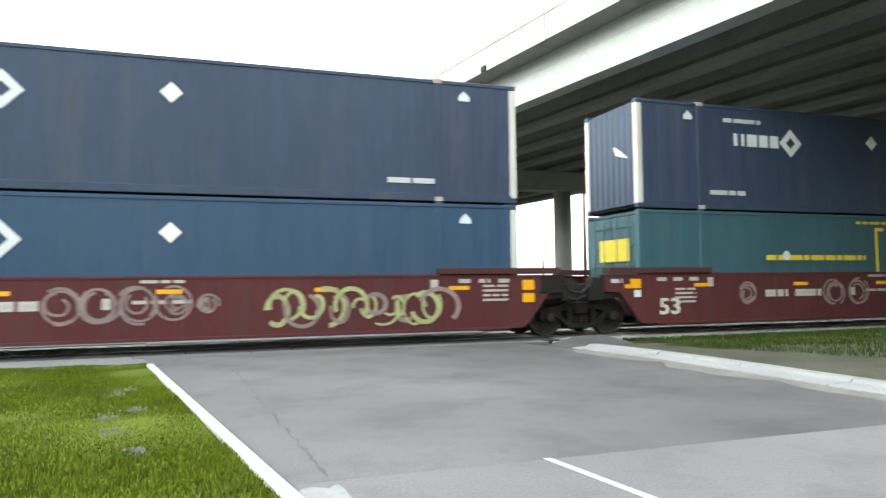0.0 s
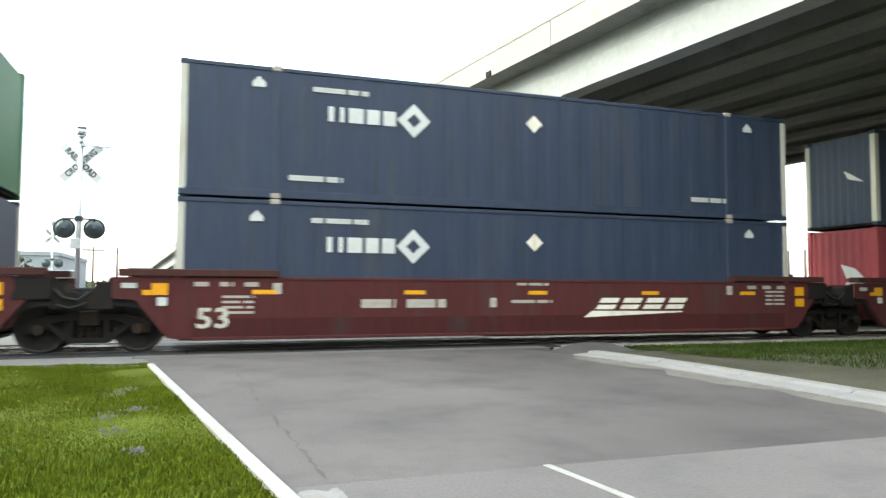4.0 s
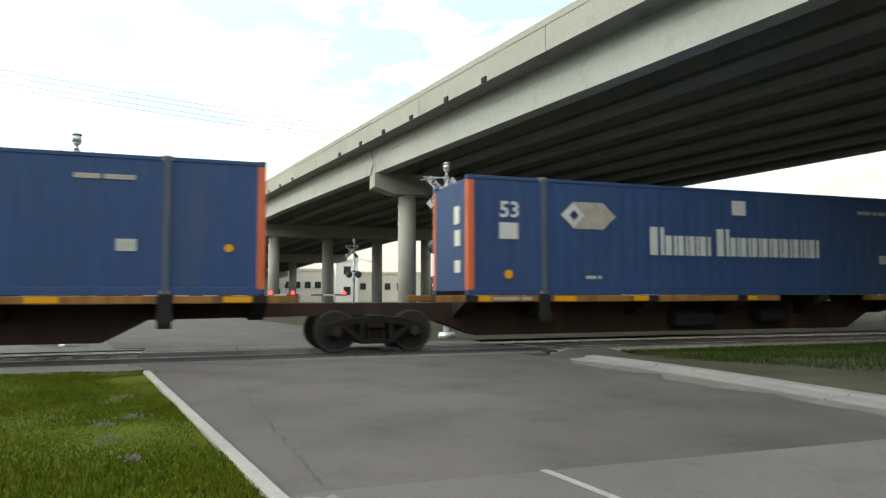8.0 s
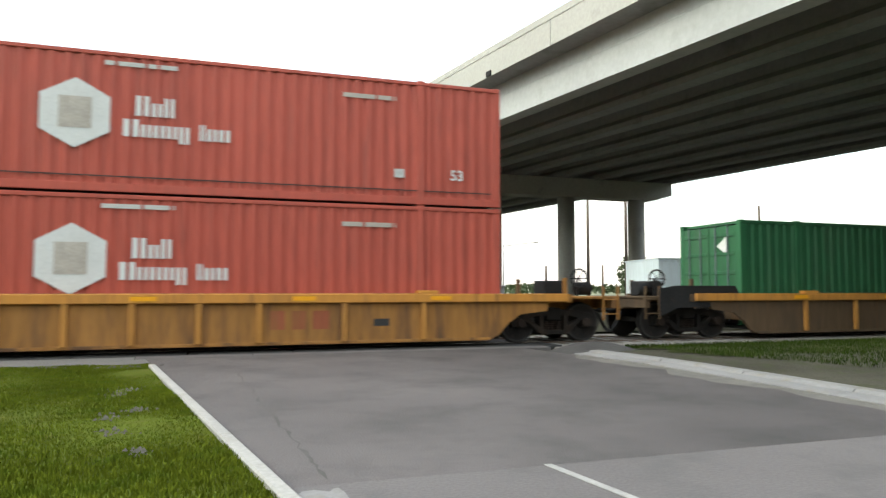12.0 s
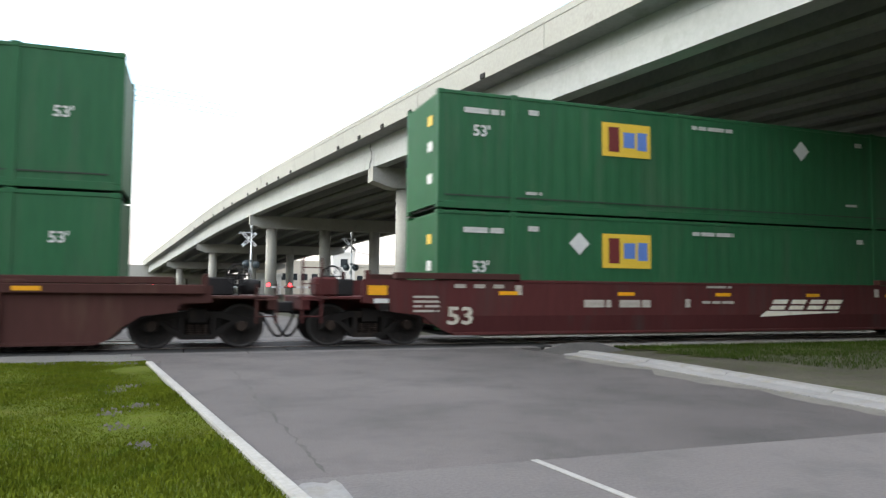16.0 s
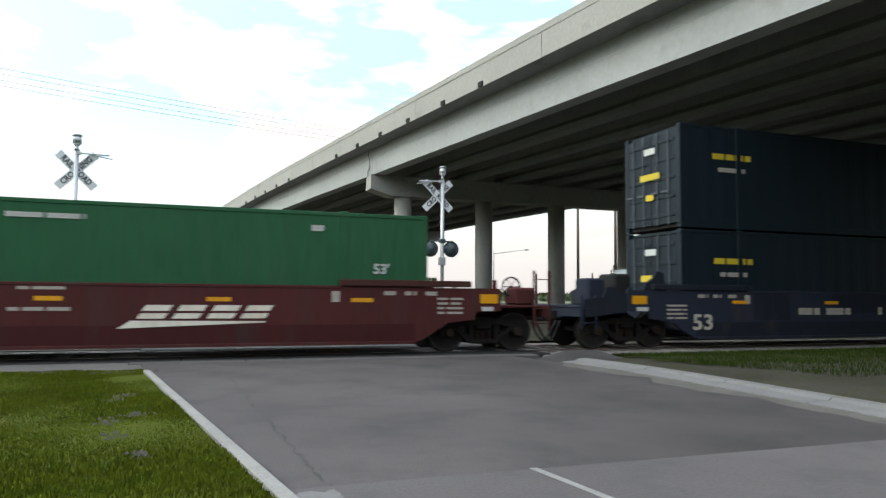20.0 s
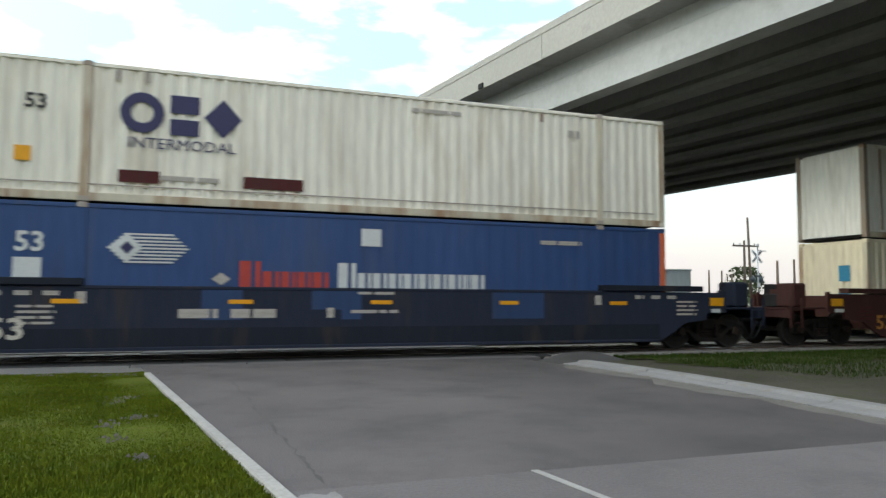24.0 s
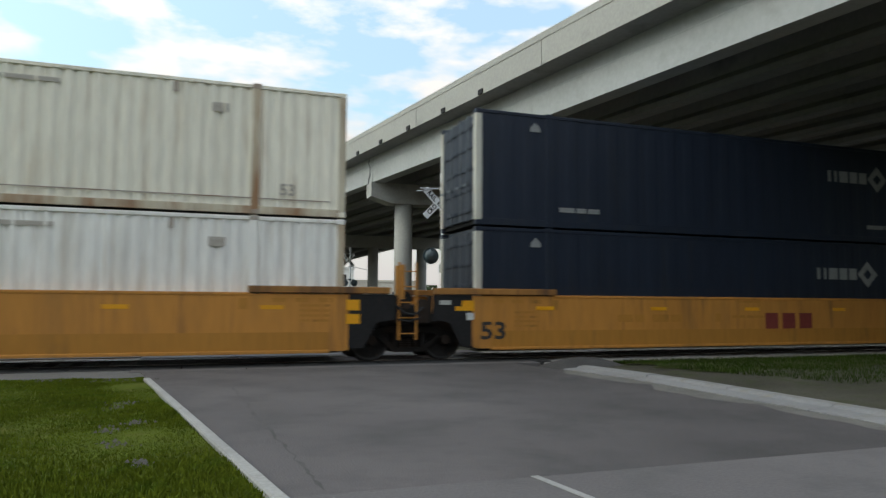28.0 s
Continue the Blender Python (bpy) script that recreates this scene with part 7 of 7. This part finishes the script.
for k in range(5200):
    u = rg3.random()
    x = -190 + 480 * u
    if 8 < x < 60:
        continue
    y = 205 + 20 * rg3.random()
    z = (2.6 + 1.6 * noise.noise(Vector((x * 0.05, 0, 0)))) * rg3.random() ** 0.7
    s = 0.9 * (0.5 + rg3.random())
    d1 = Vector((rg3.uniform(-1, 1), 0.3, rg3.uniform(-1, 1))).normalized() * s
    d2 = Vector((rg3.uniform(-1, 1), -0.3, rg3.uniform(-1, 1))).normalized() * s
    p = Vector((x, y, z))
    bm.faces.new([bm.verts.new(q) for q in (p - d1, p + d2, p + d1, p - d2)])
thing("far_woods", "low dark woods along the horizon", "woods", kind="stuff", data=mesh_of("far_woods", bm, M_LEAF))


def utility_pole(x, y, h, r=0.13, arms=1, lean=0.0, label="weathered timber utility pole with a crossarm"):
    p = thing("utility_pole", label, "utility pole", "utility poles", at=pose(x, y, 0, 0, lean, 0))
    b = bmesh.new()
    rod(b, (0, 0, -0.3), (0, 0, h), r, r * 0.65, n=10)
    part("pole", b, M_WOODPOLE, p)
    for k in range(arms):
        b = bmesh.new()
        box(b, -1.1, 1.1, -0.06, 0.06, h - 0.5 - 1.1 * k, h - 0.36 - 1.1 * k, 0.01)
        arm = part("crossarm", b, M_WOODPOLE, p)
        for i in (-1, -0.4, 0.4, 1):
            b = bmesh.new()
            rod(b, (i, 0, h - 0.36 - 1.1 * k), (i, 0, h - 0.2 - 1.1 * k), 0.04, n=6)
            part("insulator", b, M_SHED2, arm)
    return p


def at_az(az, dist):
    return math.sin(radians(az)) * dist, -17.23 + math.cos(radians(az)) * dist


x, y = at_az(43.15, 62)
utility_pole(x, y, 8.0, arms=0, lean=-2.0, label="leaning timber pole beyond the tracks")
x, y = at_az(42.7, 60)
utility_pole(x, y, 6.0, arms=1)
for az, d, h in ((40.2, 90, 4.9), (41.1, 92, 4.9), (41.8, 95, 4.6), (44.9, 70, 4.9), (46.0, 80, 5.5), (28.4, 85, 4.6), (27.2, 80, 4.0), (29.3, 88, 4.4), (31.6, 90, 4.4)):
    x, y = at_az(az, d)
    utility_pole(x, y, h, 0.16, arms=0, label="short grey post beyond the tracks")
x, y = at_az(33.4, 64)
utility_pole(x, y, 13.5, 0.15, arms=1)
x, y = at_az(-5.6, 70)
utility_pole(x, y, 5.0, 0.1, arms=0, label="thin grey post beside the far road")
x, y = at_az(-7.2, 88)
utility_pole(x, y, 6.0, 0.12, arms=1)


def street_lamp(x, y, h, reach):
    s = thing("street_lamp", "grey street lamp with a long arm beyond the overpass", "street lamp", "street lamps", at=(x, y, 0))
    b = bmesh.new()
    rod(b, (0, 0, -0.2), (0, 0, h), 0.11, 0.06, n=10)
    part("pole", b, M_SHED2, s)
    b = bmesh.new()
    rod(b, (0, 0, h - 0.3), (reach, 0, h + 0.35), 0.05, 0.035, n=8)
    part("arm", b, M_SHED2, s)
    b = bmesh.new()
    box(b, min(reach, reach * 1.12), max(reach, reach * 1.12), -0.12, 0.12, h + 0.28, h + 0.42, 0.03)
    part("lamp_head", b, M_BLACK, s)
    return s


x, y = at_az(23.8, 95)
street_lamp(x, y, 7.4, 4.6)
x, y = at_az(14.0, 110)
street_lamp(x, y, 6.6, -3.4)

# overhead wires between far poles
utility_pole(-32.0, 20.9, 14.4, 0.16, arms=2, label="tall timber utility pole carrying wires")
utility_pole(36.0, 43.9, 14.4, 0.16, arms=2, label="tall timber utility pole carrying wires")
for k, (o, dz) in enumerate(((-1.0, 0.0), (-0.35, -0.25), (0.35, -0.55), (1.0, -0.8))):
    w = bmesh.new()
    a, b2 = Vector((-32, 20.9 + o * 0.4, 14.6 + dz)), Vector((36, 43.9 + o * 0.4, 14.6 + dz))
    pts = [a.lerp(b2, t) - Vector((0, 0, 3.2 * t * (1 - t))) for t in steps(0, 1, 16)]
    tube(w, pts, 0.013, 5)
    thing("overhead_wire", "thin dark overhead power wire", "wire", "overhead wires", data=mesh_of("overhead_wire", w, M_WIRE))

# low concrete wall beside the far road
barrier = thing("concrete_barrier", "low pale concrete barrier beside the far road", "barrier", at=(0, 0, 0))
for i in range(4):
    b = bmesh.new()
    prism(b, [(-0.3, -0.1), (0.3, -0.1), (0.3, 0.1), (0.12, 0.35), (0.08, 0.95), (-0.08, 0.95), (-0.12, 0.35), (-0.3, 0.1)], 0.0, 2.45, "x")
    part("segment", b, M_CONC, barrier, at=(-11.5 + 2.5 * i, 50 + 0.1 * i, 0))


# ---- the train runs through ----
def run_at(t):
    return float(np.interp(t, [r[0] for r in RUN], [r[1] for r in RUN]))


# an unseen band, added at the sides and behind to block low sky light
M_SKYBLOCK = material("far_woods", (0.045, 0.055, 0.03), 0.95, vary=0.35, big=0.08, fine=0.9, bump=0)
bm = bmesh.new()
prev = None
for i in range(61):
    a = radians(62 + 243 * i / 60)
    x, y = 66 * math.sin(a), -17 + 66 * math.cos(a)
    # raised on the left and behind, to dim what stands under the overpass
    h = 15.5 + 9.0 * min(1.0, max(0.0, (math.degrees(a) - 205) / 25)) + 3.0 * noise.noise(Vector((x * 0.11, y * 0.11, 0.4))) + 1.5 * noise.noise(Vector((x * 0.5, y * 0.5, 2.0)))
    ring = [bm.verts.new((x * k, -17 + (y + 17) * k, z)) for k, z in ((1.0, -0.4), (1.0, h * 0.7), (1.02, h), (1.06, h), (1.08, -0.4))]
    if prev:
        for j in range(4):
            bm.faces.new((prev[j], ring[j], ring[j + 1], prev[j + 1]))
    prev = ring
bmesh.ops.recalc_face_normals(bm, faces=bm.faces[:])
thing("backdrop", "dark green band of distant woods", "backdrop", kind="structure", data=mesh_of("backdrop", bm, M_SKYBLOCK))


def motions():
    for ob, lead, z in MOVING:
        walk(ob, [(t, pose(lead - d, 0, z)) for t, d in RUN])
    for w, lead, x in ROLLING:
        ta = max(0.0, min(27.0, (lead + x - 33) / 13.8))
        tb = max(ta + 0.5, min(28.0, (lead + x + 8) / 13.75))
        fa, fb = round(ta * FPS), round(tb * FPS)
        spin = lambda f: pose(x, 0, WHEEL_R, 0, -math.degrees(run_at(f / FPS) / WHEEL_R), 0)
        rows = [(f / FPS, spin(f)) for f in range(fa, fb + 1)]
        if fa > 0:
            rows.insert(0, (0, spin(fa)))
        if fb < 28 * FPS:
            rows.append((28, spin(fb)))
        walk(w, rows)


motions()
